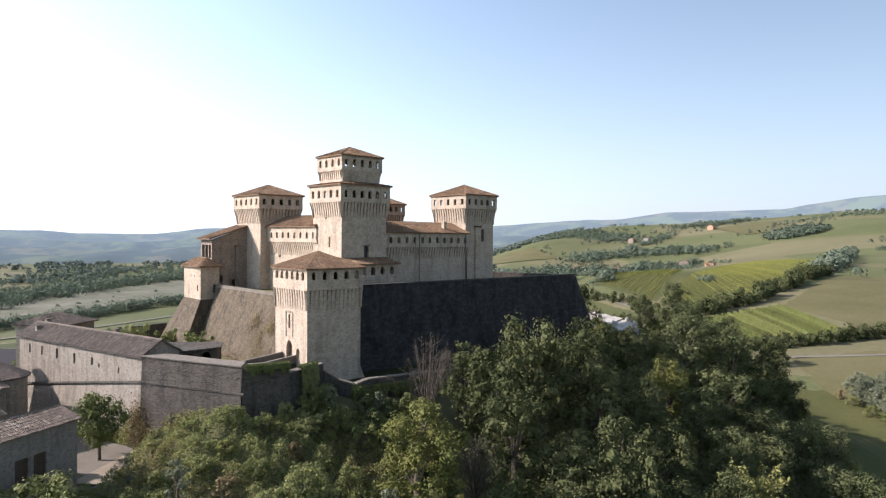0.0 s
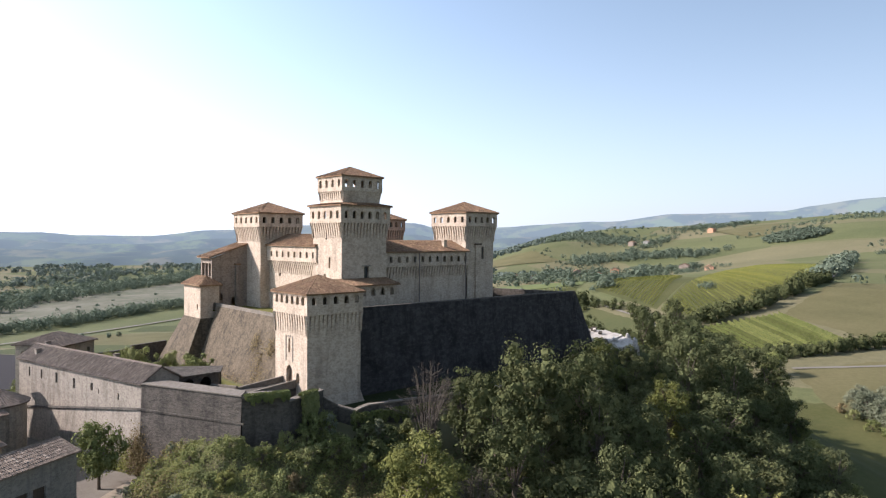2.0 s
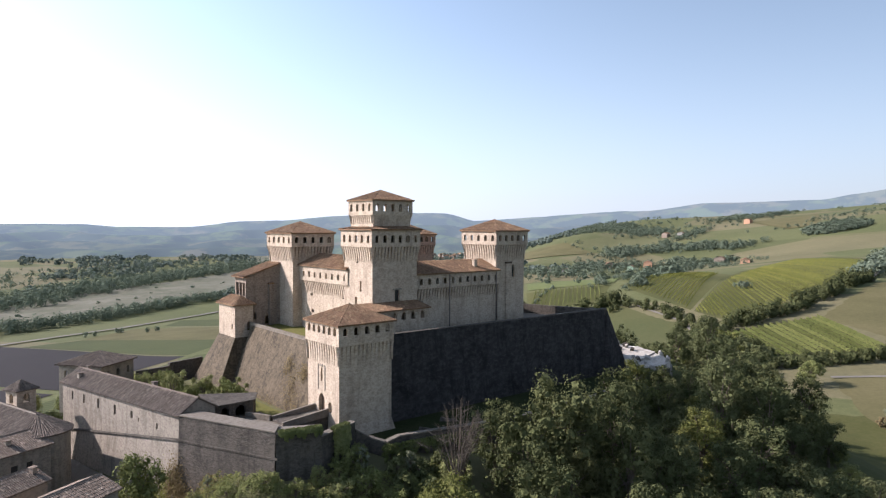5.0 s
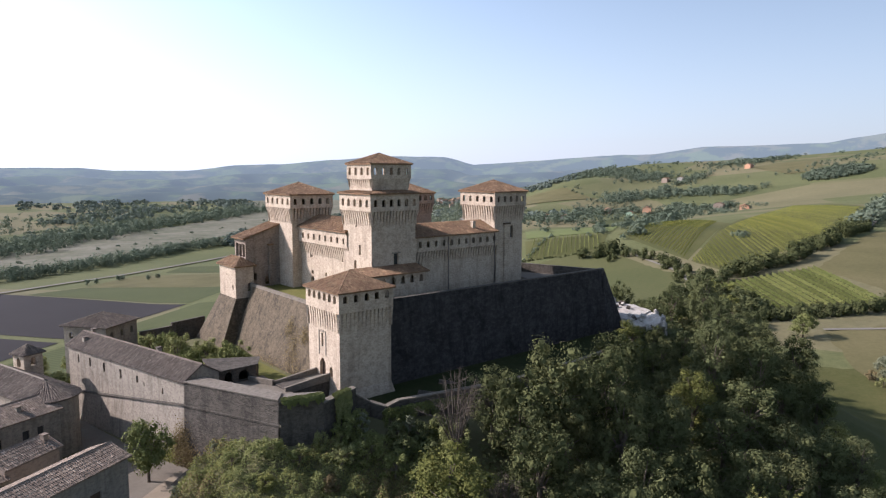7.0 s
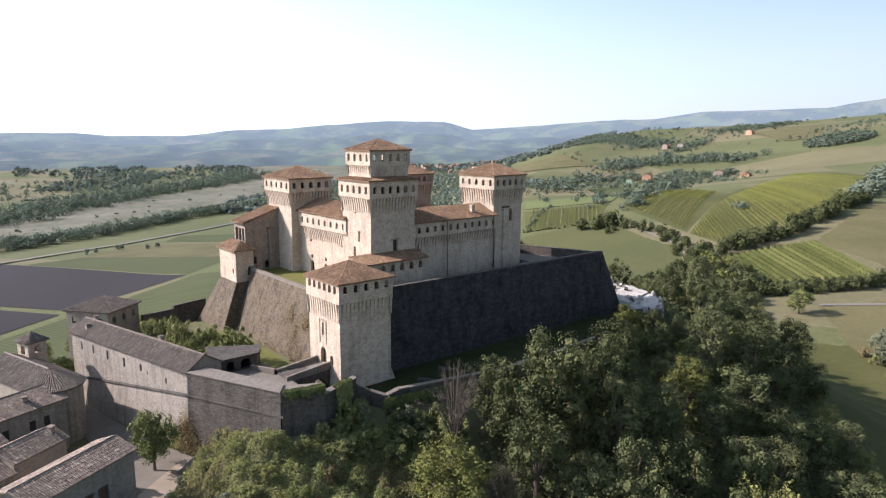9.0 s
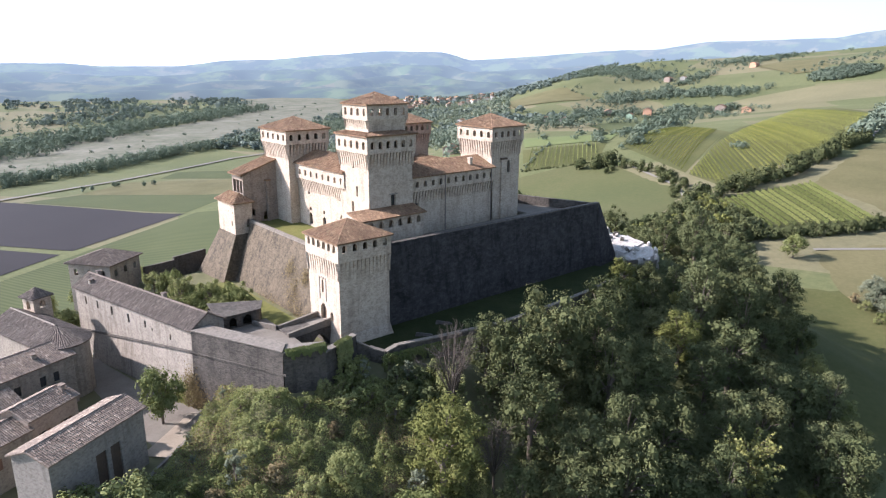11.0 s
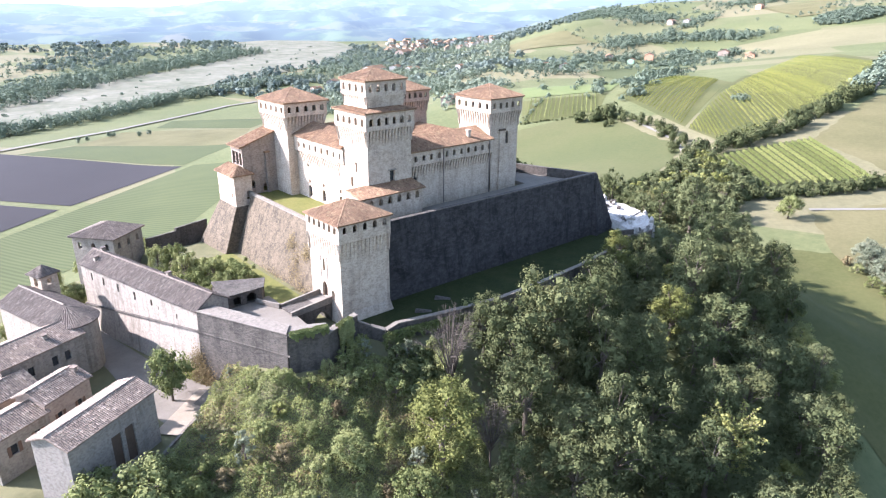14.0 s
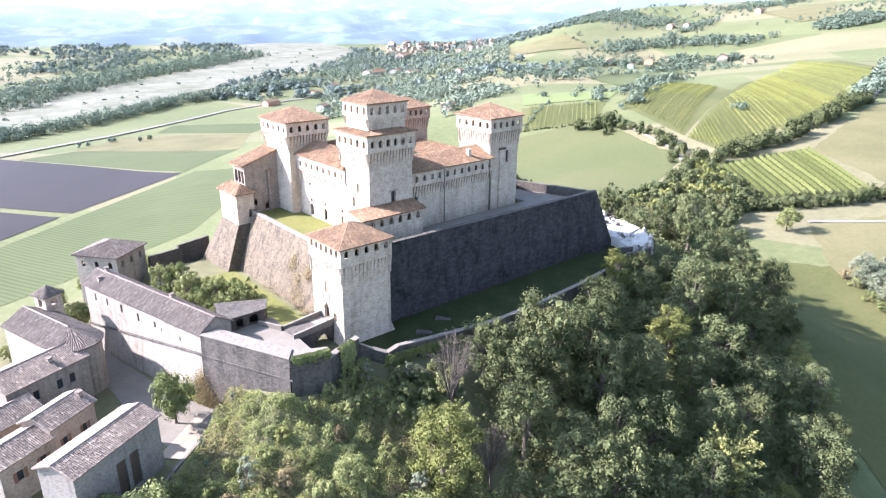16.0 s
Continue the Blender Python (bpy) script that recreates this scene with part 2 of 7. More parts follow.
def leafage(name, dark, mid, pale, glow=0.15):
    """Leaves: tone by tree, by leaf, and some light passing through."""
    m, nt, p = nodes_of(name)
    info = nt.nodes.new("ShaderNodeObjectInfo")
    geo = nt.nodes.new("ShaderNodeNewGeometry")
    leaf = ramp(nt, geo.outputs["Random Per Island"], [(0.0, dark), (0.55, mid), (1.0, pale)])
    spray = ramp(nt, tex_noise(nt, 0.7, 4, 0.6), [(0.36, dark), (0.5, mid), (0.66, pale)])
    leaf = mix(nt, 0.72, leaf, spray)
    tone = ramp(nt, info.outputs["Random"], [(0.0, tuple(0.8 * v for v in dark)), (0.5, mid), (1.0, tuple(1.15 * v for v in pale))])
    col = mix(nt, 0.55, leaf, tone)
    nt.links.new(col, p.inputs["Base Color"])
    p.inputs["Roughness"].default_value = 0.85
    p.inputs["Specular IOR Level"].default_value = 0.06
    tr = nt.nodes.new("ShaderNodeBsdfTranslucent")
    nt.links.new(col, tr.inputs[0])
    mx = nt.nodes.new("ShaderNodeMixShader")
    mx.inputs[0].default_value = glow
    nt.links.new(p.outputs[0], mx.inputs[1])
    nt.links.new(tr.outputs[0], mx.inputs[2])
    nt.links.new(mx.outputs[0], nt.nodes["Material Output"].inputs[0])
    return m


def soil(name, a, b, c, scale=0.05, fine=1.5, rough=0.95):
    m, nt, p = nodes_of(name)
    big = tex_noise(nt, scale, 6, 0.6)
    col = ramp(nt, big, [(0.3, a), (0.5, b), (0.7, c)])
    f = tex_noise(nt, fine, 5, 0.7)
    col = mix(nt, 0.4, col, ramp(nt, f, [(0.3, a), (0.7, c)]))
    nt.links.new(col, p.inputs["Base Color"])
    p.inputs["Roughness"].default_value = rough
    p.inputs["Specular IOR Level"].default_value = 0.1
    bump(nt, p, f, 0.6, 0.15)
    return m


def furrowed(name, a, b, angle, pitch):
    """A crop in drills: stripes along one direction, broken by noise."""
    m, nt, p = nodes_of(name)
    geo = nt.nodes.new("ShaderNodeNewGeometry")
    mp = nt.nodes.new("ShaderNodeMapping")
    mp.inputs["Rotation"].default_value = (0, 0, radians(angle))
    nt.links.new(geo.outputs["Position"], mp.inputs[0])
    w = nt.nodes.new("ShaderNodeTexWave")
    w.inputs["Scale"].default_value = 0.314 / pitch
    w.inputs["Distortion"].default_value = 1.2
    w.inputs["Detail"].default_value = 3.0
    w.inputs["Detail Scale"].default_value = 0.6
    nt.links.new(mp.outputs[0], w.inputs["Vector"])
    big = tex_noise(nt, 0.018, 5, 0.6)
    col = mix(nt, 0.5, ramp(nt, w.outputs["Fac"], [(0.2, a), (0.8, b)]), ramp(nt, big, [(0.3, a), (0.7, b)]))
    nt.links.new(col, p.inputs["Base Color"])
    p.inputs["Roughness"].default_value = 0.95
    p.inputs["Specular IOR Level"].default_value = 0.1
    return m


WALL = masonry("tower_masonry", (0.50, 0.412, 0.312), (0.395, 0.315, 0.236), (0.19, 0.147, 0.110), 0.5, 0.45)
BRICK = masonry("red_brick", (0.36, 0.262, 0.195), (0.30, 0.207, 0.150), (0.19, 0.13, 0.095), 0.35, 0.25)
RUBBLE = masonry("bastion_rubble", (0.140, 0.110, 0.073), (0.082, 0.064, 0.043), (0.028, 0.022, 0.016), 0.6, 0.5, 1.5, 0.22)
# dark stone, with the shade of the south and east faces in its colour
DARKWALL = masonry("shade_dark_bastion", (0.064, 0.059, 0.055), (0.027, 0.024, 0.023), (0.012, 0.011, 0.011), 0.6, 0.4, 0.9, 0.14)
RAMPART = masonry("rampart_stone", (0.114, 0.099, 0.081), (0.074, 0.064, 0.053), (0.030, 0.026, 0.022), 0.55, 0.45, 1.8, 0.25)
COPING = masonry("coping_stone", (0.192, 0.167, 0.136), (0.153, 0.132, 0.106), (0.091, 0.077, 0.062), 0.2, 0.4)
PLASTER = masonry("old_plaster", (0.300, 0.262, 0.210), (0.232, 0.200, 0.158), (0.120, 0.102, 0.081), 0.6, 0.4)
PINKWALL = masonry("pink_plaster", (0.336, 0.268, 0.212), (0.280, 0.220, 0.172), (0.184, 0.140, 0.108), 0.4, 0.3)
TILE = rooftile("terracotta_tiles", (0.088, 0.050, 0.031), (0.206, 0.118, 0.067), (0.36, 0.236, 0.138), (0.26, 0.200, 0.105))
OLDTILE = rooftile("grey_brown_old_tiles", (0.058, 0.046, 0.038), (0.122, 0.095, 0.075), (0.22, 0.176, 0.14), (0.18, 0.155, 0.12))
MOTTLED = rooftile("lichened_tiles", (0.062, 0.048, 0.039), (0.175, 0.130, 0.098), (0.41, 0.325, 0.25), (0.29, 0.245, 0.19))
WOOD = plain("dark_wood", (0.05, 0.032, 0.02), (0.10, 0.065, 0.04), 4)
SHUTTER = plain("brown_shutter", (0.10, 0.055, 0.035), (0.15, 0.085, 0.05), 6)
GLASSDARK = plain("window_dark", (0.02, 0.022, 0.025), (0.035, 0.036, 0.04), 3, 0.25)
IRON = plain("dull_metal", (0.12, 0.10, 0.09), (0.2, 0.17, 0.15), 5, 0.5, 0.7)
LAWN = soil("castle_lawn", (0.074, 0.085, 0.022), (0.118, 0.118, 0.034), (0.162, 0.140, 0.052), 0.12, 1.6)
# the bastion's shade is put into this grass, far darker than LAWN
SHADELAWN = soil("shade_darkened_lawn", (0.014, 0.020, 0.007), (0.023, 0.031, 0.009), (0.036, 0.038, 0.015), 0.25, 1.6)
GRAVEL = soil("pale_gravel", (0.122, 0.104, 0.083), (0.155, 0.136, 0.110), (0.185, 0.165, 0.136), 0.3, 2.5)
DRYGRASS = soil("dry_meadow", (0.070, 0.066, 0.028), (0.101, 0.093, 0.042), (0.131, 0.114, 0.056), 0.03, 0.6)
MEADOW = soil("mown_meadow", (0.047, 0.058, 0.022), (0.067, 0.073, 0.028), (0.090, 0.085, 0.039), 0.012, 0.5)
PLOUGH = furrowed("ploughed_soil", (0.024, 0.022, 0.022), (0.033, 0.029, 0.029), 30, 1.5)
CROP = furrowed("green_crop", (0.043, 0.053, 0.021), (0.075, 0.083, 0.034), -20, 2.5)
RIVERBED = soil("river_gravel", (0.056, 0.066, 0.034), (0.124, 0.119, 0.083), (0.190, 0.177, 0.137), 0.020, 0.10)
ROADMAT = soil("pale_road", (0.138, 0.128, 0.106), (0.160, 0.148, 0.124), (0.180, 0.166, 0.142), 0.1, 2)
BARK = plain("bark", (0.07, 0.052, 0.038), (0.14, 0.11, 0.08), 3, 0.95, 0, 0.05)
DEADBARK = plain("dry_twigs", (0.044, 0.034, 0.025), (0.080, 0.062, 0.045), 3, 0.95)
LEAF = leafage("oak_leaves", (0.055, 0.065, 0.026), (0.088, 0.098, 0.041), (0.117, 0.120, 0.052))
LEAFB = leafage("ash_leaves", (0.063, 0.078, 0.033), (0.095, 0.107, 0.045), (0.125, 0.132, 0.062))
LEAFO = leafage("turning_leaves", (0.076, 0.078, 0.029), (0.108, 0.104, 0.042), (0.142, 0.129, 0.057))
LEAFY = leafage("yellowing_leaves", (0.098, 0.106, 0.030), (0.166, 0.170, 0.050), (0.232, 0.224, 0.082))
LEAFG = leafage("silver_leaves", (0.095, 0.108, 0.066), (0.145, 0.158, 0.10), (0.20, 0.21, 0.138))
SHRUB = leafage("shrub_leaves", (0.085, 0.102, 0.034), (0.160, 0.175, 0.062), (0.240, 0.240, 0.102))
DRYLEAF = leafage("dry_leaves", (0.12, 0.09, 0.047), (0.18, 0.137, 0.068), (0.24, 0.19, 0.10))
VINE = leafage("vine_leaves", (0.098, 0.112, 0.026), (0.158, 0.166, 0.040), (0.220, 0.208, 0.062))
VINEG = leafage("vine_leaves_green", (0.084, 0.106, 0.032), (0.142, 0.162, 0.051), (0.205, 0.212, 0.076))
# distance haze is mixed into this leaf colour: paler and bluer
FARLEAF = leafage("haze_paled_leaves", (0.082, 0.107, 0.073), (0.126, 0.156, 0.106), (0.180, 0.205, 0.143), 0.2)
BARRACK = masonry("barracks_plaster", (0.305, 0.265, 0.215), (0.240, 0.206, 0.166), (0.118, 0.100, 0.080), 0.7, 0.4)
OLDBRICK = masonry("old_brick", (0.285, 0.232, 0.184), (0.212, 0.170, 0.134), (0.108, 0.084, 0.066), 0.5, 0.4)
GREYWALL = masonry("grey_stucco", (0.275, 0.245, 0.205), (0.220, 0.193, 0.160), (0.115, 0.10, 0.085), 0.5, 0.4)
VINESOIL = soil("vine_alley", (0.050, 0.056, 0.020), (0.070, 0.074, 0.026), (0.095, 0.092, 0.036), 0.02, 0.5)

# ---- land ----
def box_dist(x, y, x0, y0, x1, y1):
    dx = np.maximum(np.maximum(x0 - x, x - x1), 0)
    dy = np.maximum(np.maximum(y0 - y, y - y1), 0)
    return np.hypot(dx, dy)


def smax(a, b, k):
    h = np.clip(0.5 + 0.5 * (a - b) / k, 0, 1)
    return b + (a - b) * h + k * h * (1 - h)


def land(x, y):
    """Height of the ground: river plain, the hills to the east, and the spur that carries the castle."""
    x, y = np.asarray(x, float), np.asarray(y, float)
    d = np.hypot(x, y)
    flat = -58 - 20 * smooth01(d, 300, 900) + 0.012 * np.maximum(d - 1500, 0)
    east = -20 + 0.10 * np.clip(x - 182, -100, 190) + 0.030 * np.maximum(x - 372, 0) - 0.03 * np.maximum(20 - y, 0)
    east = east - 50 * np.exp(-(((x - 880) / 330) ** 2 + ((y - 560) / 300) ** 2)) - 16 * np.exp(-(((x - 215) / 75) ** 2 + ((y - 190) / 90) ** 2))
    east = east - 0.035 * np.maximum(y - 900, 0)
    az = np.degrees(np.arctan2(x + 50, y + 82))
    turn = np.radians(36.87 + 8.5 * smooth01(d, 330, 720))
    q = x * np.cos(turn) - (y - 60) * np.sin(turn)
    far_rise = np.interp(az, (40, 46, 53, 60, 69, 75, 90), (-30, -27, -15, 0, 28, 48, 60)) * smooth01(d, 900, 1700)
    east = east + np.where((x > 0) & (y > -80), far_rise, 0)
    east = east - 24 * np.exp(-(((x - 480) / 190) ** 2 + ((y - 380) / 150) ** 2)) + 20 * np.exp(-(((x - 1480) / 230) ** 2 + ((y - 960) / 150) ** 2)) + 16 * np.exp(-(((x - 1170) / 120) ** 2 + ((y - 860) / 90) ** 2))
    wave = 6 * np.sin(x / 170 + 1) * np.sin(y / 210) * smooth01(d, 450, 1200) + 9 * np.sin(x / 390) * np.sin(y / 310 + 2) * smooth01(d, 900, 2200)
    s = smooth01(q, -150, 110 + 0.10 * d)
    low = flat * (1 - s) + (east + wave) * s
    spur = 0.3 - 0.52 * box_dist(x, y, -14, -6, 84, 54)
    town = -6.2 - 0.5 * box_dist(x, y, -80, -2, -10, 62)
    z = smax(smax(low, town, 4), spur, 5)
    slope = -7.5 - 0.42 * box_dist(x, y, -34, -10, 90, 60)
    z = smax(z, slope, 4)
    side = (y + 8.2) * 0.758 - (x + 33.5) * 0.652
    square = smooth01(side, -1.0, 0.3) * smooth01(-x, 13, 15) * (1 - smooth01(y, 58, 66))
    z = z * (1 - square) + np.minimum(z, -6.1) * square
    rough = 0.5 * np.sin(x * 0.31 + 1.3) * np.sin(y * 0.27) * smooth01(box_dist(x, y, -45, -6, 75, 62), 4, 20) * (1 - smooth01(d, 130, 190))
    z = z + rough
    s = smooth01(d, 2100, 2700)
    return z * (1 - s) - 82 * s


def land_at(x, y):
    return float(land(x, y))


rings = np.concatenate([np.arange(0, 120, 2.5), 120 * 1.022 ** np.arange(0, 170)])
rings = rings[rings < 4750]
turns = np.linspace(0, 2 * math.pi, 361)[:-1]
gx = 20 + np.outer(rings, np.cos(turns))
gy = 20 + np.outer(rings, np.sin(turns))
gz = land(gx, gy)
gv = np.stack([gx, gy, gz], -1).reshape(-1, 3)
na = len(turns)
gi = np.arange(len(rings) - 1)[:, None] * na
ga = np.arange(na)[None, :]
gb = (ga + 1) % na
gf = np.stack([gi + ga, gi + na + ga, gi + na + gb, gi + gb], -1).reshape(-1, 4)


def farmland():
    """Open country: irregular fields of stubble, grass, crop and fallow with grain inside each."""
    m, nt, p = nodes_of("farmland")
    geo = nt.nodes.new("ShaderNodeNewGeometry")
    vor = nt.nodes.new("ShaderNodeTexVoronoi")
    vor.inputs["Scale"].default_value = 0.0085
    mp = nt.nodes.new("ShaderNodeMapping")
    mp.inputs["Rotation"].default_value = (0, 0, 0.5)
    mp.inputs["Scale"].default_value = (1.0, 0.55, 0.0)
    nt.links.new(geo.outputs["Position"], mp.inputs[0])
    nt.links.new(mp.outputs[0], vor.inputs["Vector"])
    sep = nt.nodes.new("ShaderNodeSeparateColor")
    nt.links.new(vor.outputs["Color"], sep.inputs[0])
    col = ramp(nt, sep.outputs[0], [(0.0, (0.058, 0.078, 0.030)), (0.3, (0.088, 0.104, 0.040)), (0.55, (0.070, 0.094, 0.034)), (0.75, (0.140, 0.124, 0.070)), (1.0, (0.180, 0.150, 0.092))])
    big = tex_noise(nt, 0.01, 6, 0.6)
    f = tex_noise(nt, 0.35, 6, 0.7)
    col = mix(nt, 0.30, col, ramp(nt, big, [(0.35, (0.050, 0.062, 0.025)), (0.65, (0.165, 0.152, 0.076))]))
    col = mix(nt, 0.35, col, ramp(nt, f, [(0.3, (0.044, 0.054, 0.022)), (0.7, (0.160, 0.142, 0.073))]))
    nt.links.new(col, p.inputs["Base Color"])
    p.inputs["Roughness"].default_value = 0.95
    p.inputs["Specular IOR Level"].default_value = 0.1
    bump(nt, p, f, 0.5, 0.3)
    return m


ground = raw("ground", gv.tolist(), gf.tolist(), farmland())
for p in ground.data.polygons:
    p.use_smooth = True
tagged(ground, "grassy hill spur, fields and river plain", "ground", kind="structure")


def sheet(name, a, b, c, d, material, label, category, lift=0.25, step=9.0, ragged=0.0):
    """A field laid over the land between four corners."""
    a, b, c, d = (np.array(p, float) for p in (a, b, c, d))
    nu = max(2, int(max(np.linalg.norm(b - a), np.linalg.norm(c - d)) / step))
    nv = max(2, int(max(np.linalg.norm(d - a), np.linalg.norm(c - b)) / step))
    u, v = np.meshgrid(np.linspace(0, 1, nu + 1), np.linspace(0, 1, nv + 1), indexing="ij")
    u, v = u[..., None], v[..., None]
    xy = a * (1 - u) * (1 - v) + b * u * (1 - v) + c * u * v + d * (1 - u) * v
    if ragged:
        px, py = xy[..., 0].copy(), xy[..., 1].copy()
        xy[..., 0] += ragged * (np.sin(py * 0.55 + 2 * np.sin(px * 0.21)) + 0.6 * np.sin(py * 0.17 + px * 0.31))
        xy[..., 1] += ragged * (np.sin(px * 0.49 + 2 * np.sin(py * 0.24)) + 0.6 * np.sin(px * 0.19 - py * 0.27))
    z = land(xy[..., 0], xy[..., 1]) + lift
    verts = np.concatenate([xy, z[..., None]], -1).reshape(-1, 3)
    i, j = np.meshgrid(np.arange(nu), np.arange(nv), indexing="ij")
    k = (i * (nv + 1) + j).ravel()
    faces = np.stack([k, k + nv + 1, k + nv + 2, k + 1], -1)
    ob = raw(name, verts.tolist(), faces.tolist(), material)
    for p in ob.data.polygons:
        p.use_smooth = True
    return tagged(ob, label, category, kind="structure")


def strip(name, pts, width, material, label, category, lift=0.4, step=12.0):
    """A road, track or river course of changing width along a line."""
    p = np.array(pts, float)
    seg = np.linalg.norm(np.diff(p, axis=0), axis=1)
    s = np.concatenate([[0], np.cumsum(seg)])
    t = np.linspace(0, s[-1], max(3, int(s[-1] / step)))
    x, y = np.interp(t, s, p[:, 0]), np.interp(t, s, p[:, 1])
    w = np.interp(t, s, width) if isinstance(width, (list, tuple)) else np.full(len(t), width)
    dx, dy = np.gradient(x), np.gradient(y)
    n = np.hypot(dx, dy)
    nx, ny = -dy / n, dx / n
    verts, faces = [], []
    m = 5
    for i in range(len(t)):
        for k in range(m):
            o = (k / (m - 1) - 0.5) * w[i]
            px, py = x[i] + nx[i] * o, y[i] + ny[i] * o
            verts.append((px, py, land_at(px, py) + lift))
    for i in range(len(t) - 1):
        for k in range(m - 1):
            q = i * m + k
            faces.append((q, q + m, q + m + 1, q + 1))
    return tagged(raw(name, verts, faces, material), label, category, kind="structure")

# ---- castle ----
def hip_roof(bm, x0, y0, x1, y1, ze, za, ridge=0.0, along="x", thick=0.22):
    """Four slopes over a rectangle; ridge: its length."""
    cx, cy = (x0 + x1) / 2, (y0 + y1) / 2
    if along == "x":
        r0, r1 = (cx - ridge / 2, cy), (cx + ridge / 2, cy)
    else:
        r0, r1 = (cx, cy - ridge / 2), (cx, cy + ridge / 2)
    for lift, flip in ((0, True), (thick, False)):
        c = [bm.verts.new(p) for p in ((x0, y0, ze + lift), (x1, y0, ze + lift), (x1, y1, ze + lift), (x0, y1, ze + lift))]
        a = bm.verts.new((*r0, za + lift))
        b = bm.verts.new((*r1, za + lift)) if ridge > 0 else a
        if along == "x":
            sides = ((c[0], c[1], b, a), (c[1], c[2], b), (c[2], c[3], a, b), (c[3], c[0], a))
        else:
            sides = ((c[0], c[1], a), (c[1], c[2], b, a), (c[2], c[3], b), (c[3], c[0], a, b))
        for f in sides:
            f = tuple(dict.fromkeys(f))
            bm.faces.new(f)
        if not flip:
            top = c
        else:
            low = c
    for i in range(4):
        bm.faces.new((low[i], low[(i + 1) % 4], top[(i + 1) % 4], top[i]))


def hip_lines(bm, x0, y0, x1, y1, ze, za, w=0.16):
    """Ridge tiles along the four hips."""
    cx, cy = (x0 + x1) / 2, (y0 + y1) / 2
    for x, y in ((x0, y0), (x1, y0), (x1, y1), (x0, y1)):
        a, b = Vector((x, y, ze + 0.20)), Vector((cx, cy, za + 0.20))
        side = (b - a).cross(Vector((0, 0, 1))).normalized() * w
        up = Vector((0, 0, 0.13))
        hull(bm, [a - side, a + side, a + up], [b - side, b + side, b + up])


def corbel_mesh(out_by, z0, z1, width):
    """One machicolation bracket: thin below, stepped out to the gallery above."""
    bm = bmesh.new()
    h = z1 - z0
    prof = [(-0.05, 0), (0.04, 0), (out_by * 0.32, h * 0.42), (out_by * 0.62, h * 0.72), (out_by, h), (-0.05, h)]
    hull(bm, [(-width / 2, -n, z) for n, z in prof], [(width / 2, -n, z) for n, z in prof])
    bmesh.ops.recalc_face_normals(bm, faces=bm.faces)
    me = bpy.data.meshes.new("corbel")
    bm.to_mesh(me)
    bm.free()
    return me


def row_of(n, length, margin):
    return [margin + (length - 2 * margin) * i / (n - 1) for i in range(n)]


SIDES = (("south", 0), ("east", 90), ("north", 180), ("west", 270))


def corners(x0, y0, x1, y1):
    return {"south": ((x0, y0), (x1, y0)), "east": ((x1, y0), (x1, y1)), "north": ((x1, y1), (x0, y1)), "west": ((x0, y1), (x0, y0))}


def brackets(owner, rect, out_by, z0, z1, material, sides, spacing=0.68, width=0.43):
    """Rows of brackets round a body, each a part."""
    me = corbel_mesh(out_by, 0, z1 - z0, width)
    me.materials.append(material)
    for side, ang in SIDES:
        if side not in sides:
            continue
        a, b = (Vector(p) for p in corners(*rect)[side])
        n = max(2, int((b - a).length / spacing))
        for i in range(n + 1):
            p = a + (b - a) * (i / n)
            ob = new("corbel", me)
            ob.parent = owner
            ob.matrix_basis = Matrix.Translation(Vector((p.x, p.y, z0)) - BASE[owner.name]) @ pose(0, 0, 0, 0, 0, ang)
    for sx, sy, ang in ((0, 0, -45), (1, 0, 45), (1, 1, 135), (0, 1, 225)):
        me2 = bpy.data.meshes.get("corner_corbel_%.2f_%.2f" % (out_by, z1 - z0))
        if me2 is None:
            me2 = corbel_mesh(out_by * 1.38, 0, z1 - z0, width * 1.25)
            me2.name = "corner_corbel_%.2f_%.2f" % (out_by, z1 - z0)
            me2.materials.append(material)
        ob = new("corner_corbel", me2)
        ob.parent = owner
        ob.matrix_basis = Matrix.Translation(Vector((rect[2] if sx else rect[0], rect[3] if sy else rect[1], z0)) - BASE[owner.name]) @ pose(0, 0, 0, 0, 0, ang)


def panes(owner, a, b, ops, depth, material):
    """Dark glazing set back in the openings of a wall, one pane a piece."""
    a, b = Vector(a), Vector(b)
    d = (b - a).normalized()
    n = Vector((d.y, -d.x))
    for c, sill, w, h, rise in ops:
        p = a + d * c - n * depth
        bm = bmesh.new()
        prism(bm, [tuple(p - d * w / 2), tuple(p + d * w / 2), tuple(p + d * w / 2 - n * 0.05), tuple(p - d * w / 2 - n * 0.05)], sill, sill + h)
        part("pane", bm, material, owner)


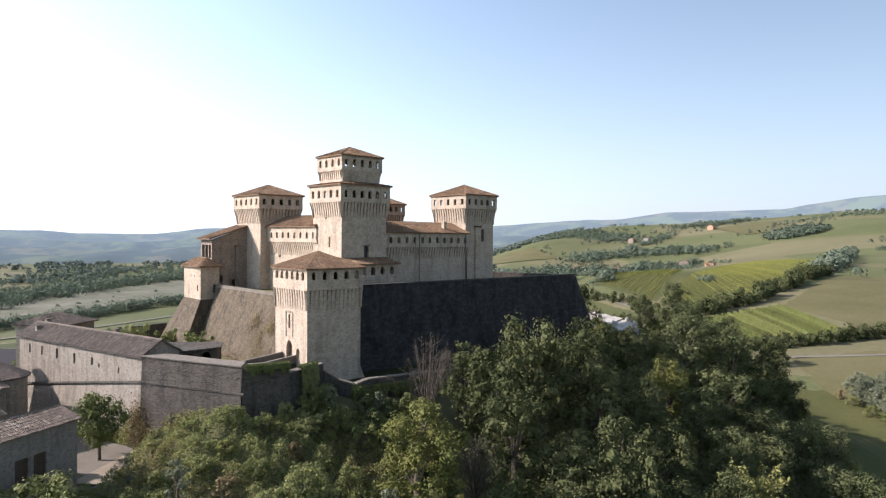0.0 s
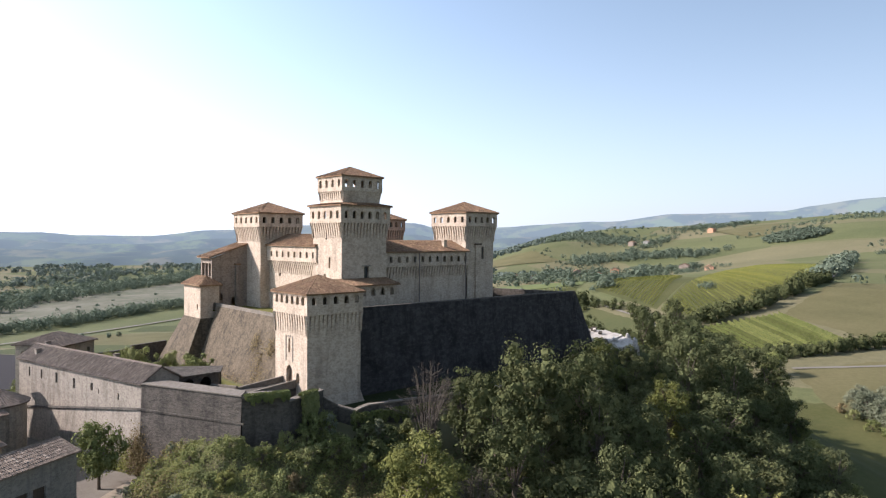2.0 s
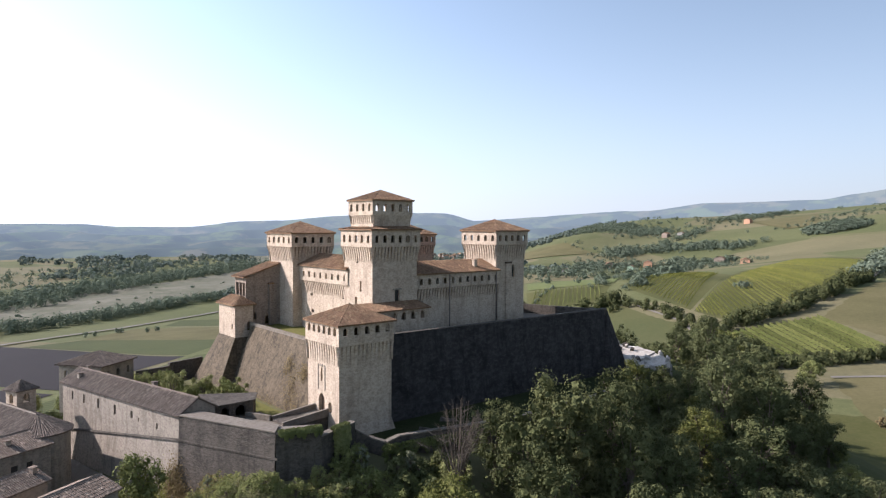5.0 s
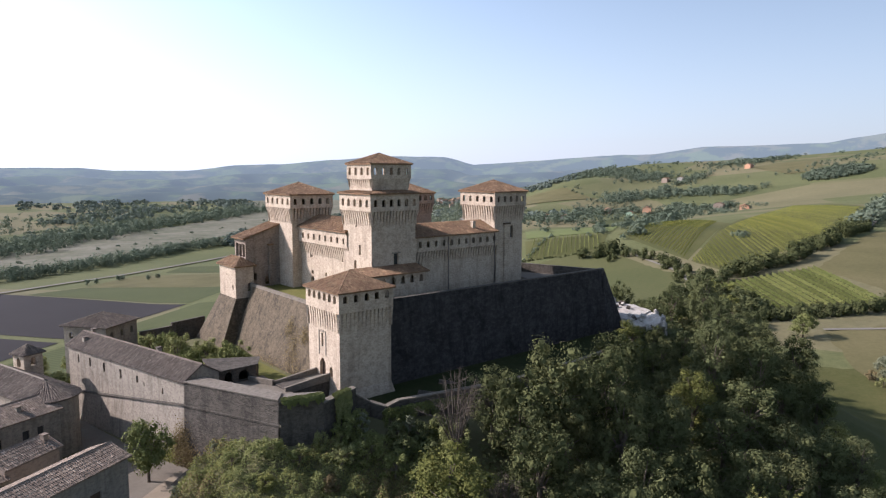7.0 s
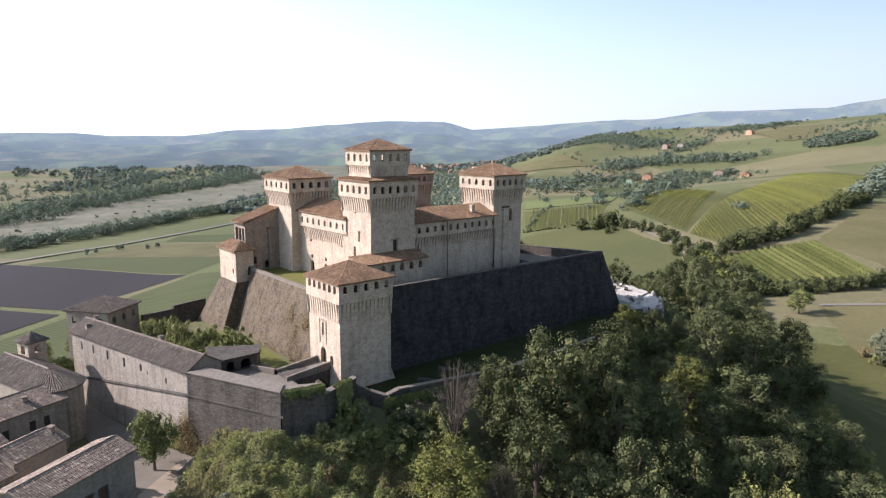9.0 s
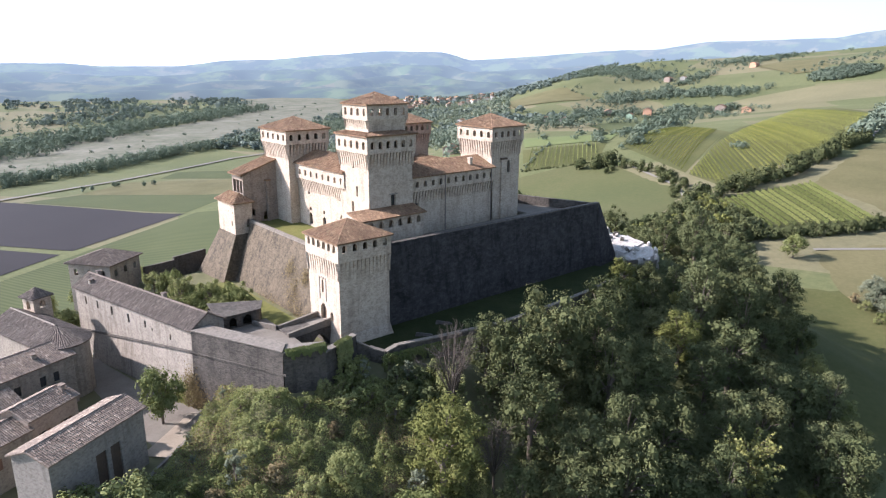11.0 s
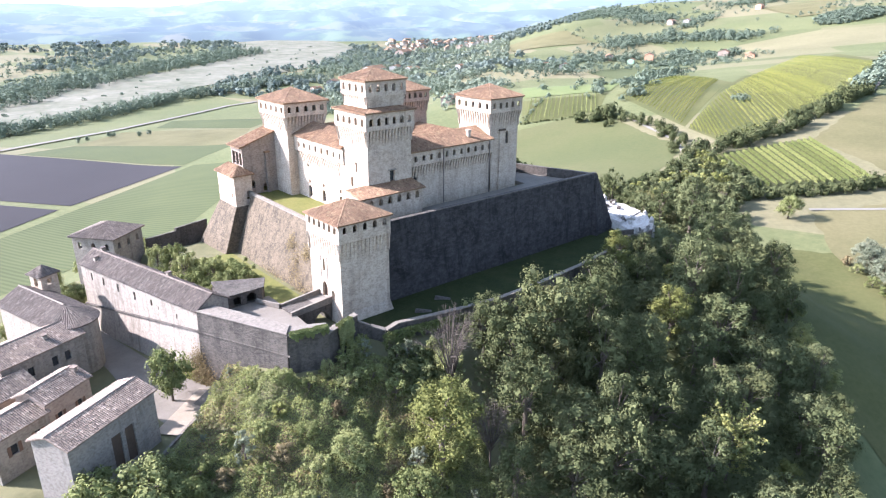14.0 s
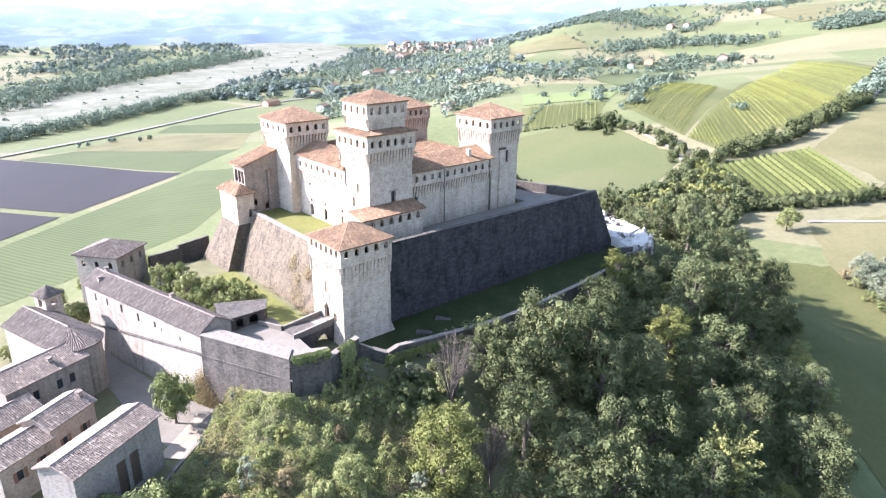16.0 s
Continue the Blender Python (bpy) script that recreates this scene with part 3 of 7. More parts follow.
def tower(name, label, eave, body, zb, zc0, zc1, ze, za, wins, holes, material, roof_mat=None, win_w=0.8, win_h=1.25, win_sill=0.75):
    """A square tower: body, brackets, open gallery and hipped roof. wins: openings per gallery side; holes: openings of the body by side."""
    owner = thing(name, (body[0], body[1], zb), label, "tower")
    for side, (a, b) in corners(*body).items():
        bm = bmesh.new()
        opened_wall(bm, a, b, zb, zc1, 0.9, holes.get(side, ()))
        part("wall", bm, material, owner)
        panes(owner, a, b, [o for o in holes.get(side, ()) if o[3] < 2.7], 0.45, GLASSDARK)
    gal = (eave[0] + 0.32, eave[1] + 0.32, eave[2] - 0.32, eave[3] - 0.32)
    over = min(body[0] - gal[0], body[1] - gal[1])
    brackets(owner, body, over, zc0, zc1 + 0.02, material, ("south", "west", "east", "north"))
    bm = bmesh.new()
    box(bm, gal[0] + 0.02, gal[1] + 0.02, zc1 - 0.02, gal[2] - 0.02, gal[3] - 0.02, zc1 + 0.28)
    part("gallery_floor", bm, material, owner)
    for side, (a, b) in corners(*gal).items():
        length = (Vector(b) - Vector(a)).length
        n = wins.get(side, 5)
        ops = [(u, zc1 + win_sill, win_w, win_h, 0.28) for u in row_of(n, length, 1.15)]
        bm = bmesh.new()
        opened_wall(bm, a, b, zc1, ze + 0.02, 0.42, ops)
        part("gallery_wall", bm, material, owner)
    # added dark core that stops light crossing the gallery, so openings look dark
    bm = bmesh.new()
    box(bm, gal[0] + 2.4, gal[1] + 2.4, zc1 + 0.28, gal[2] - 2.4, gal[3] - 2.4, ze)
    part("light_blocking_core", bm, RUBBLE, owner)
    bm = bmesh.new()
    box(bm, gal[0] - 0.1, gal[1] - 0.1, ze - 0.16, gal[2] + 0.1, gal[3] + 0.1, ze)
    part("cornice", bm, material, owner)
    bm = bmesh.new()
    hip_roof(bm, *eave, ze, za)
    roof = part("roof", bm, roof_mat or TILE, owner, "hipped roof of weathered terracotta tiles")
    bm = bmesh.new()
    hip_lines(bm, *eave, ze, za)
    part("hip_tiles", bm, roof_mat or TILE, owner)
    bm = bmesh.new()
    cx, cy = (eave[0] + eave[2]) / 2, (eave[1] + eave[3]) / 2
    hull(bm, [(cx - .07, cy - .07, za + .1), (cx + .07, cy - .07, za + .1), (cx + .07, cy + .07, za + .1), (cx - .07, cy + .07, za + .1)],
         [(cx - .03, cy - .03, za + .45), (cx + .03, cy - .03, za + .45), (cx + .03, cy + .03, za + .45), (cx - .03, cy + .03, za + .45)])
    part("finial", bm, IRON, owner)
    return owner


# gate tower
gate = tower("gate_tower", "pale stone gate tower with a hipped terracotta roof over the ditch",
             (-0.2, -0.4, 10.2, 9.9), (0.38, 0.28, 9.7, 9.3), 0.6, 11.2, 14.1, 17.0, 19.35,
             {"south": 5, "west": 6}, {"west": [(4.1, 3.7, 1.7, 2.8, 0.75), (4.1, 8.3, 0.55, 2.1, 0.25), (6.5, 4.0, 0.9, 1.6, 0.4)]}, WALL, win_sill=1.45, win_h=1.2)
bm = bmesh.new()
hull(bm, [(-0.2, -0.8, -2.5), (10.9, -0.8, -2.5), (10.9, 9.5, -2.5), (-0.2, 9.5, -2.5)], [(0.36, 0.26, 2.2), (9.72, 0.26, 2.2), (9.72, 9.32, 2.2), (0.36, 9.32, 2.2)])
part("battered_base", bm, WALL, gate)
bm = bmesh.new()
box(bm, 0.9, 4.35, 3.7, 1.0, 6.1, 6.5)
part("gate_leaf", bm, WOOD, gate, "dark wooden gate leaf")
for y in (6.15, 4.25):
    bm = bmesh.new()
    box(bm, 0.30, y - 0.12, 7.0, 0.45, y + 0.12, 10.8)
    part("drawbridge_slot", bm, PLASTER, gate)
bm = bmesh.new()
box(bm, 0.28, 4.75, 10.6, 0.45, 5.65, 10.85)
part("window_hood", bm, PLASTER, gate)

# keep, in two stages
keep = tower("keep", "tall beige keep with two bracketed galleries and a terracotta roof",
             (14.4, 12.6, 25.7, 23.2), (15.2, 13.4, 24.9, 22.4), 11.2, 25.2, 27.85, 30.75, 31.9,
             {"south": 6, "west": 5}, {"south": [(5.3, 17.6, 1.05, 2.6, 0.0)], "west": [(4.2, 24.9, 0.65, 2.2, 0.1), (5.3, 19.9, 0.55, 1.9, 0.1), (3.8, 16.95, 0.75, 1.9, 0.1)]}, WALL, win_h=1.35)
bm = bmesh.new()
for x0, z0, x1, z1 in ((19.7, 17.3, 21.3, 17.6),):
    box(bm, x0, 13.28, z0, x1, 13.5, z1)
part("window_sill", bm, PLASTER, keep)
bm = bmesh.new()
box(bm, 19.6, 13.26, 20.2, 21.4, 13.5, 20.45)
part("window_hood", bm, PLASTER, keep)
crown_rect = (15.7, 14.2, 25.0, 22.5)
crown_body = (16.3, 14.8, 24.4, 21.9)
for side, (a, b) in corners(*crown_body).items():
    bm = bmesh.new()
    opened_wall(bm, a, b, 30.6, 33.75, 0.6, [(2.6, 32.3, 0.16, 0.9, 0), (4.6, 32.3, 0.16, 0.9, 0)] if side == "south" else ())
    part("upper_wall", bm, WALL, keep)
brackets(keep, crown_body, 0.30, 31.95, 33.5, WALL, ("west",), 0.62, 0.4)
bm = bmesh.new()
for side in ("south", "east", "north"):
    a, b = (Vector(p) for p in corners(*crown_body)[side])
    d = (b - a).normalized()
    n = Vector((d.y, -d.x)) * 0.29
    hull(bm, [(a.x, a.y, 31.6), (b.x, b.y, 31.6), (b.x, b.y, 33.5), (a.x, a.y, 33.5)], [(a.x, a.y, 31.61), (b.x, b.y, 31.61), (b.x + n.x, b.y + n.y, 33.5), (a.x + n.x, a.y + n.y, 33.5)])
part("flared_band", bm, WALL, keep)
up = (crown_rect[0] + .25, crown_rect[1] + .25, crown_rect[2] - .25, crown_rect[3] - .25)
bm = bmesh.new()
box(bm, up[0] + .02, up[1] + .02, 33.4, up[2] - .02, up[3] - .02, 33.7)
part("upper_floor", bm, WALL, keep)
for side, (a, b) in corners(*up).items():
    bm = bmesh.new()
    opened_wall(bm, a, b, 33.5, 35.97, 0.4, [(u, 34.15, 0.72, 1.35, 0.25) for u in row_of(5 if side in ("south", "north") else 4, (Vector(b) - Vector(a)).length, 1.0)])
    part("upper_gallery_wall", bm, WALL, keep)
bm = bmesh.new()
hip_roof(bm, *crown_rect, 35.95, 37.85)
part("upper_roof", bm, TILE, keep, "small hipped terracotta tile roof")
bm = bmesh.new()
hip_lines(bm, *crown_rect, 35.95, 37.85)
part("hip_tiles", bm, TILE, keep)

# corner towers
tower("corner_tower", "beige corner tower with an open gallery under a terracotta roof",
      (45.7, 13.7, 55.7, 24.9), (46.55, 14.6, 54.85, 24.0), 10.5, 24.6, 27.8, 30.5, 32.8,
      {"south": 5, "west": 5}, {"south": [(5.1, 21.0, 0.8, 2.6, 0.2)], "west": []}, WALL)
tower("corner_tower", "beige corner tower half in the shade of the loggia",
      (12.7, 38.2, 23.1, 49.9), (13.6, 39.1, 22.2, 49.0), 10.5, 24.3, 27.3, 29.9, 32.2,
      {"south": 5, "west": 5}, {"west": [(3.6, 16.8, 0.9, 2.3, 0.2), (3.5, 11.3, 0.8, 2.3, 0.3), (1.6, 24.5, 0.7, 1.7, 0.2)]}, WALL)
tower("corner_tower", "reddish brick corner tower behind the keep",
      (44.4, 41.8, 53.7, 51.2), (45.2, 42.6, 52.9, 50.4), 10.5, 24.6, 27.1, 29.45, 31.6,
      {"south": 5, "west": 5}, {}, BRICK)
bm = bmesh.new()
box(bm, 49.2, 14.2, 11.0, 50.6, 14.77, 24.0)
chimney = thing("wall_flue", (49.2, 14.2, 11.0), "flat masonry flue climbing the corner tower", "flue")
part("shaft", bm, WALL, chimney)
bm = bmesh.new()
box(bm, 49.05, 14.1, 23.9, 50.8, 14.77, 24.25)
part("cap", bm, WOOD, chimney)


def range_wing(name, label, rect, side, zb, zc0, zc1, ze, zr, nwin, holes, out_by, ridge_at):
    """A wing between towers: outer wall with brackets and gallery, pitched roof."""
    x0, y0, x1, y1 = rect
    owner = thing(name, (x0, y0, zb), label, "castle wing")
    for s, (a, b) in corners(*rect).items():
        bm = bmesh.new()
        opened_wall(bm, a, b, zb, zc1 if s == side else ze, 0.7, holes if s == side else ())
        part("wall", bm, WALL, owner)
        if s == side:
            panes(owner, a, b, holes, 0.4, GLASSDARK)
    g = list(rect)
    if side == "south":
        g[1] -= out_by
        g[3] = g[1] + 0.5
    else:
        g[0] -= out_by
        g[2] = g[0] + 0.5
    a, b = corners(*g)[side]
    length = (Vector(b) - Vector(a)).length
    bm = bmesh.new()
    opened_wall(bm, a, b, zc1, ze, 0.4, [(u, zc1 + 0.55, 0.72, 1.15, 0.2) for u in row_of(nwin, length, 1.1)])
    part("gallery_wall", bm, WALL, owner)
    bm = bmesh.new()
    if side == "south":
        box(bm, x0, g[1] + .01, zc1 - .2, x1, y0 + 1.5, zc1 + .02)
    else:
        box(bm, g[0] + .01, y0, zc1 - .2, x0 + 1.5, y1, zc1 + .02)
    part("gallery_floor", bm, WALL, owner)
    me = corbel_mesh(out_by, 0, zc1 - zc0, 0.42)
    me.materials.append(WALL)
    p, q = (Vector(v) for v in corners(*rect)[side])
    n = int(length / 0.68)
    for i in range(n + 1):
        w = p + (q - p) * (i / n)
        ob = new("corbel", me)
        ob.parent = owner
        ob.matrix_basis = Matrix.Translation(Vector((w.x, w.y, zc0)) - BASE[owner.name]) @ pose(0, 0, 0, 0, 0, 0 if side == "south" else 270)
    bm = bmesh.new()
    e = 0.35
    if side == "south":
        f0, f1 = g[1] - e, y1 + e
        lo = [(x0, f0, ze), (x1, f0, ze), (x1, ridge_at, zr), (x0, ridge_at, zr)]
        hi = [(x0, ridge_at, zr), (x1, ridge_at, zr), (x1, f1, ze - 0.4), (x0, f1, ze - 0.4)]
    else:
        f0, f1 = g[0] - e, x1 + e
        lo = [(f0, y1, ze), (f0, y0, ze), (ridge_at, y0, zr), (ridge_at, y1, zr)]
        hi = [(ridge_at, y1, zr), (ridge_at, y0, zr), (f1, y0, ze - 0.4), (f1, y1, ze - 0.4)]
    for poly in (lo, hi):
        hull(bm, [(x, y, z) for x, y, z in poly], [(x, y, z + 0.2) for x, y, z in poly])
    part("roof", bm, TILE, owner, "long terracotta tile roof with darker patches")
    return owner


west_wing = range_wing("castle_wing", "sunlit beige castle wing with bracketed gallery above a lawn",
                       (15.6, 21.0, 22.4, 40.5), "west", 11.2, 18.2, 20.9, 23.55, 25.7, 9,
                       [(5.4, 17.7, 0.9, 2.1, 0.2), (16.9, 18.0, 0.9, 2.2, 0.2), (11.0, 11.6, 1.2, 2.4, 0.5), (11.0, 14.5, 0.8, 0.8, 0.38), (5.8, 11.6, 1.2, 2.4, 0.5), (5.8, 14.4, 0.8, 0.8, 0.38), (17.2, 11.6, 1.2, 2.4, 0.5), (17.2, 14.6, 0.8, 0.8, 0.38)], 0.62, 19.6)
south_wing = range_wing("castle_wing", "shaded castle wing with a row of gallery windows",
                        (23.5, 14.6, 47.0, 22.0), "south", 11.2, 17.6, 20.1, 22.5, 24.6, 12,
                        [(3.35, 16.9, 0.95, 2.2, 0.3)], 0.6, 18.8)
for x in (33.4, 45.9):
    bm = bmesh.new()
    bmesh.ops.create_cone(bm, cap_ends=True, segments=8, radius1=0.1, radius2=0.1, depth=10.8, matrix=pose(x, 13.9, 17.0))
    part("downpipe", bm, IRON, south_wing, "dark metal rainwater pipe")
bm = bmesh.new()
box(bm, 41.2, 15.4, 23.2, 41.9, 16.1, 24.7)
box(bm, 41.1, 15.3, 24.7, 42.0, 16.2, 24.9)
part("chimney", bm, WALL, south_wing)


def plain_wing(label, rect, zb, ze, zr, along):
    x0, y0, x1, y1 = rect
    owner = thing("castle_wing", (x0, y0, zb), label, "castle wing")
    for s, (a, b) in corners(*rect).items():
        bm = bmesh.new()
        length = (Vector(b) - Vector(a)).length
        opened_wall(bm, a, b, zb, ze, 0.6, [(u, ze - 3.2, 1.1, 2.0, 0.5) for u in row_of(max(2, int(length / 3.2)), length, 2.0)])
        part("wall", bm, PLASTER, owner)
    bm = bmesh.new()
    e = 0.4
    if along == "y":
        c = (x0 + x1) / 2
        for xa, xb in ((x0 - e, c), (x1 + e, c)):
            lo = [(xa, y0, ze), (xa, y1, ze), (xb, y1, zr), (xb, y0, zr)]
            hull(bm, lo, [(x, y, z + .2) for x, y, z in lo])
    else:
        c = (y0 + y1) / 2
        for ya, yb in ((y0 - e, c), (y1 + e, c)):
            lo = [(x0, ya, ze), (x1, ya, ze), (x1, yb, zr), (x0, yb, zr)]
            hull(bm, lo, [(x, y, z + .2) for x, y, z in lo])
    part("roof", bm, TILE, owner)
    return owner


plain_wing("plastered courtyard wing with arched windows and tile roof", (45.6, 24.0, 53.0, 41.5), 11.2, 20.4, 22.2, "y")
plain_wing("rear castle wing between two towers", (22.0, 40.6, 46.2, 48.0), 11.2, 21.8, 24.0, "x")

# low lean-to in front of the keep
leanto = thing("lean_to_gallery", (9.5, 9.6, 11.2), "low plastered gallery with arched windows and a lean-to tile roof", "annex")
for a, b, n in (((11.0, 9.8), (24.6, 9.8), 6), ((24.6, 9.8), (24.6, 13.6), 1), ((11.0, 13.6), (11.0, 9.8), 1), ((15.2, 13.6), (11.0, 13.6), 0)):
    bm = bmesh.new()
    length = (Vector(b) - Vector(a)).length
    us = [2.15 + 2.05 * i for i in range(n)] if n > 1 else [length / 2] * n
    opened_wall(bm, a, b, 11.2, 17.05, 0.45, [(u, 15.3, 0.95, 1.35, 0.4) for u in us])
    part("wall", bm, WALL, leanto)
bm = bmesh.new()
lo = [(10.6, 9.3, 17.0), (25.0, 9.3, 17.0), (25.0, 13.7, 17.95), (10.6, 13.7, 17.95)]
hull(bm, lo, [(x, y, z + 0.2) for x, y, z in lo])
part("roof", bm, TILE, leanto, "lean-to roof of brown tiles")

# loggia house beside the west tower
loggia = thing("loggia_house", (6.2, 44.9, 10.8), "brick loggia house with a sloping roof against the tower", "annex")
for a, b, ops in (((6.2, 44.9), (14.5, 44.9), [(4.6, 11.5, 1.0, 1.7, 0.3), (1.8, 12.6, 0.9, 1.4, 0.3)]), ((6.2, 50.0), (6.2, 44.9), [(1.2, 17.4, 1.3, 2.6, 0.0), (2.75, 17.4, 1.2, 2.6, 0.0), (4.2, 17.4, 1.1, 2.6, 0.0)])):
    bm = bmesh.new()
    opened_wall(bm, a, b, 10.8, 21.0, 0.45, ops)
    part("wall", bm, OLDBRICK, loggia)
bm = bmesh.new()
hull(bm, [(6.2, 44.9, 20.98), (14.5, 44.9, 20.98), (14.5, 44.9, 24.0)], [(6.2, 45.3, 20.98), (14.5, 45.3, 20.98), (14.5, 45.3, 24.0)])
part("gable", bm, OLDBRICK, loggia)
bm = bmesh.new()
opened_wall(bm, (14.4, 50.0), (6.2, 50.0), 10.8, 21.0, 0.45)
part("wall", bm, OLDBRICK, loggia)
bm = bmesh.new()
lo = [(5.5, 44.4, 21.05), (14.5, 44.4, 24.0), (14.5, 50.4, 24.0), (5.5, 50.4, 21.05)]
hull(bm, lo, [(x, y, z + 0.22) for x, y, z in lo])
part("roof", bm, TILE, loggia, "single-pitch brown tile roof")
bm = bmesh.new()
box(bm, 11.1, 44.4, 11.2, 11.8, 44.95, 19.6)
part("buttress", bm, OLDBRICK, loggia)
bm = bmesh.new()
box(bm, 10.9, 44.2, 19.6, 12.0, 44.95, 19.9)
part("buttress_cap", bm, TILE, loggia)

# corner turret over the bastion
turret = thing("turret", (3.4, 44.0, 9.4), "small pale turret with a hipped tile roof on the bastion", "turret")
trect = (3.6, 44.1, 7.4, 52.0)
for side, (a, b) in corners(*trect).items():
    bm = bmesh.new()
    ops = {"west": [(6.5, 11.0, 0.55, 1.1, 0.15), (5.2, 13.7, 0.3, 0.4, 0), (3.4, 13.7, 0.3, 0.4, 0), (7.2, 13.7, 0.3, 0.4, 0)], "south": [(2.9, 10.6, 0.8, 1.8, 0.2)]}.get(side, ())
    opened_wall(bm, a, b, 9.3, 15.7, 0.45, ops)
    part("wall", bm, WALL, turret)
bm = bmesh.new()
hip_roof(bm, 3.1, 43.6, 7.9, 52.5, 15.65, 17.3, 4.6, "y")
part("roof", bm, TILE, turret)

# bastion that carries the castle
bastion = thing("bastion", (6.0, 4.0, 0.0), "massive battered bastion of rough dark stone with grass on top", "bastion")
TOPZ = 12.9
faces = (("west_face", RUBBLE, [(1.6, 9.0, -1), (1.4, 43.0, -2), (6.6, 43.0, TOPZ - 1.0), (5.9, 9.0, TOPZ - 1.0)], 2.5),
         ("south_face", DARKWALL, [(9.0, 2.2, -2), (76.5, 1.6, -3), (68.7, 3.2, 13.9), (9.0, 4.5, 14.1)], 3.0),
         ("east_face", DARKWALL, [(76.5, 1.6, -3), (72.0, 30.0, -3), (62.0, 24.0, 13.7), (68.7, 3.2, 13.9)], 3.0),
         ("north_face", RUBBLE, [(72.0, 30.0, -3), (60.0, 58.0, -3), (56.5, 53.0, 13.4), (62.0, 24.0, 13.7)], 3.0),
         ("rear_face", RUBBLE, [(60.0, 58.0, -3), (2.0, 58.0, -3), (6.5, 53.0, 12.0), (56.5, 53.0, 13.4)], 3.0))


def thick_face(bm, quad, depth):
    """A leaning wall: outer quad (two low corners, two high), a level top, an upright back."""
    p = [Vector(q) for q in quad]
    d = (p[1] - p[0]).normalized()
    n = Vector((d.y, -d.x, 0))
    top_in = [p[3] - n * 0.75, p[2] - n * 0.75]
    hull(bm, [p[0], p[1], p[1] - n * (depth + 7), p[0] - n * (depth + 7)], [p[3], p[2], top_in[1], top_in[0]])


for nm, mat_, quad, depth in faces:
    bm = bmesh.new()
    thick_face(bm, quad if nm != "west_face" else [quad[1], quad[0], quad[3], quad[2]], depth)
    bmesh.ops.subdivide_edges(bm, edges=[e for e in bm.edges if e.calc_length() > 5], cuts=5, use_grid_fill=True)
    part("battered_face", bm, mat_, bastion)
bm = bmesh.new()
hull(bm, [(-1.2, 42.6, -2), (6.8, 42.6, -2), (9.0, 57, -2), (-1.8, 55.5, -2)], [(3.55, 44.05, 9.4), (7.4, 44.05, 9.4), (7.4, 52.1, 9.4), (3.55, 52.1, 9.4)])
part("turret_base", bm, RUBBLE, bastion)
bm = bmesh.new()
prism(bm, [(6.4, 9.2), (9.2, 5.0), (68.2, 3.8), (61.6, 24.0), (56.0, 52.6), (7.0, 52.6)], 6.0, 11.2)
part("terrace", bm, LAWN, bastion, "grass terrace round the castle")
bm = bmesh.new()
prism(bm, [(24.8, 5.2), (67.9, 4.1), (61.4, 23.8), (55.9, 23.8), (55.9, 12.6), (24.8, 12.6)], 11.0, 12.0)
part("gravel_walk", bm, GRAVEL, bastion, "trodden gravel walk behind the parapet")
for a, b, z in (((9.8, 4.55), (68.6, 3.25), 14.0), ((68.7, 3.2), (62.0, 24.0), 13.8), ((62.0, 24.0), (56.5, 53.0), 13.6)):
    bm = bmesh.new()
    opened_wall(bm, a, b, 11.0, z + 0.15, 0.9, (), True)
    part("parapet", bm, RAMPART, bastion)
bm = bmesh.new()
opened_wall(bm, (6.55, 44.0), (5.85, 9.0), 10.6, 12.25, 0.65, (), True)
part("parapet", bm, COPING, bastion)

# ---- outer works ----
court = tagged(raw("pavement", [(-18.5, 8.5, 3.2), (-12.3, -5.0, 3.2), (-7.0, -6.8, 3.2), (-6.2, 3.4, 3.25), (-6.0, 12.6, 3.25), (-14, 13.2, 3.2)], [(0, 1, 2, 3, 4, 5)], GRAVEL),
               "pale paved forecourt inside the rampart", "pavement", kind="structure")
rampart = thing("rampart", (-19, 8, -8), "tall outer rampart of grey stone with a broad coping", "rampart")


def leaning_run(owner, name, outer, inner, z0, z1, lean, material, coping=None):
    """A rampart run between outer and inner corners, leaning out towards the foot."""
    a, b = Vector(outer[0]), Vector(outer[1])
    d = (b - a).normalized()
    n = Vector((d.y, -d.x)) * lean
    bm = bmesh.new()
    hull(bm, [(a.x + n.x, a.y + n.y, z0), (b.x + n.x, b.y + n.y, z0), (inner[1][0], inner[1][1], z0), (inner[0][0], inner[0][1], z0)],
         [(a.x, a.y, z1), (b.x, b.y, z1), (inner[1][0], inner[1][1], z1), (inner[0][0], inner[0][1], z1)])
    ob = part(name, bm, material, owner)
    if coping:
        bm = bmesh.new()
        o = n.normalized() * 0.12
        prism(bm, [(a.x + o.x, a.y + o.y), (b.x + o.x, b.y + o.y), tuple(inner[1]), tuple(inner[0])], z1, z1 + 0.16)
        part("coping", bm, coping, owner)
    return ob


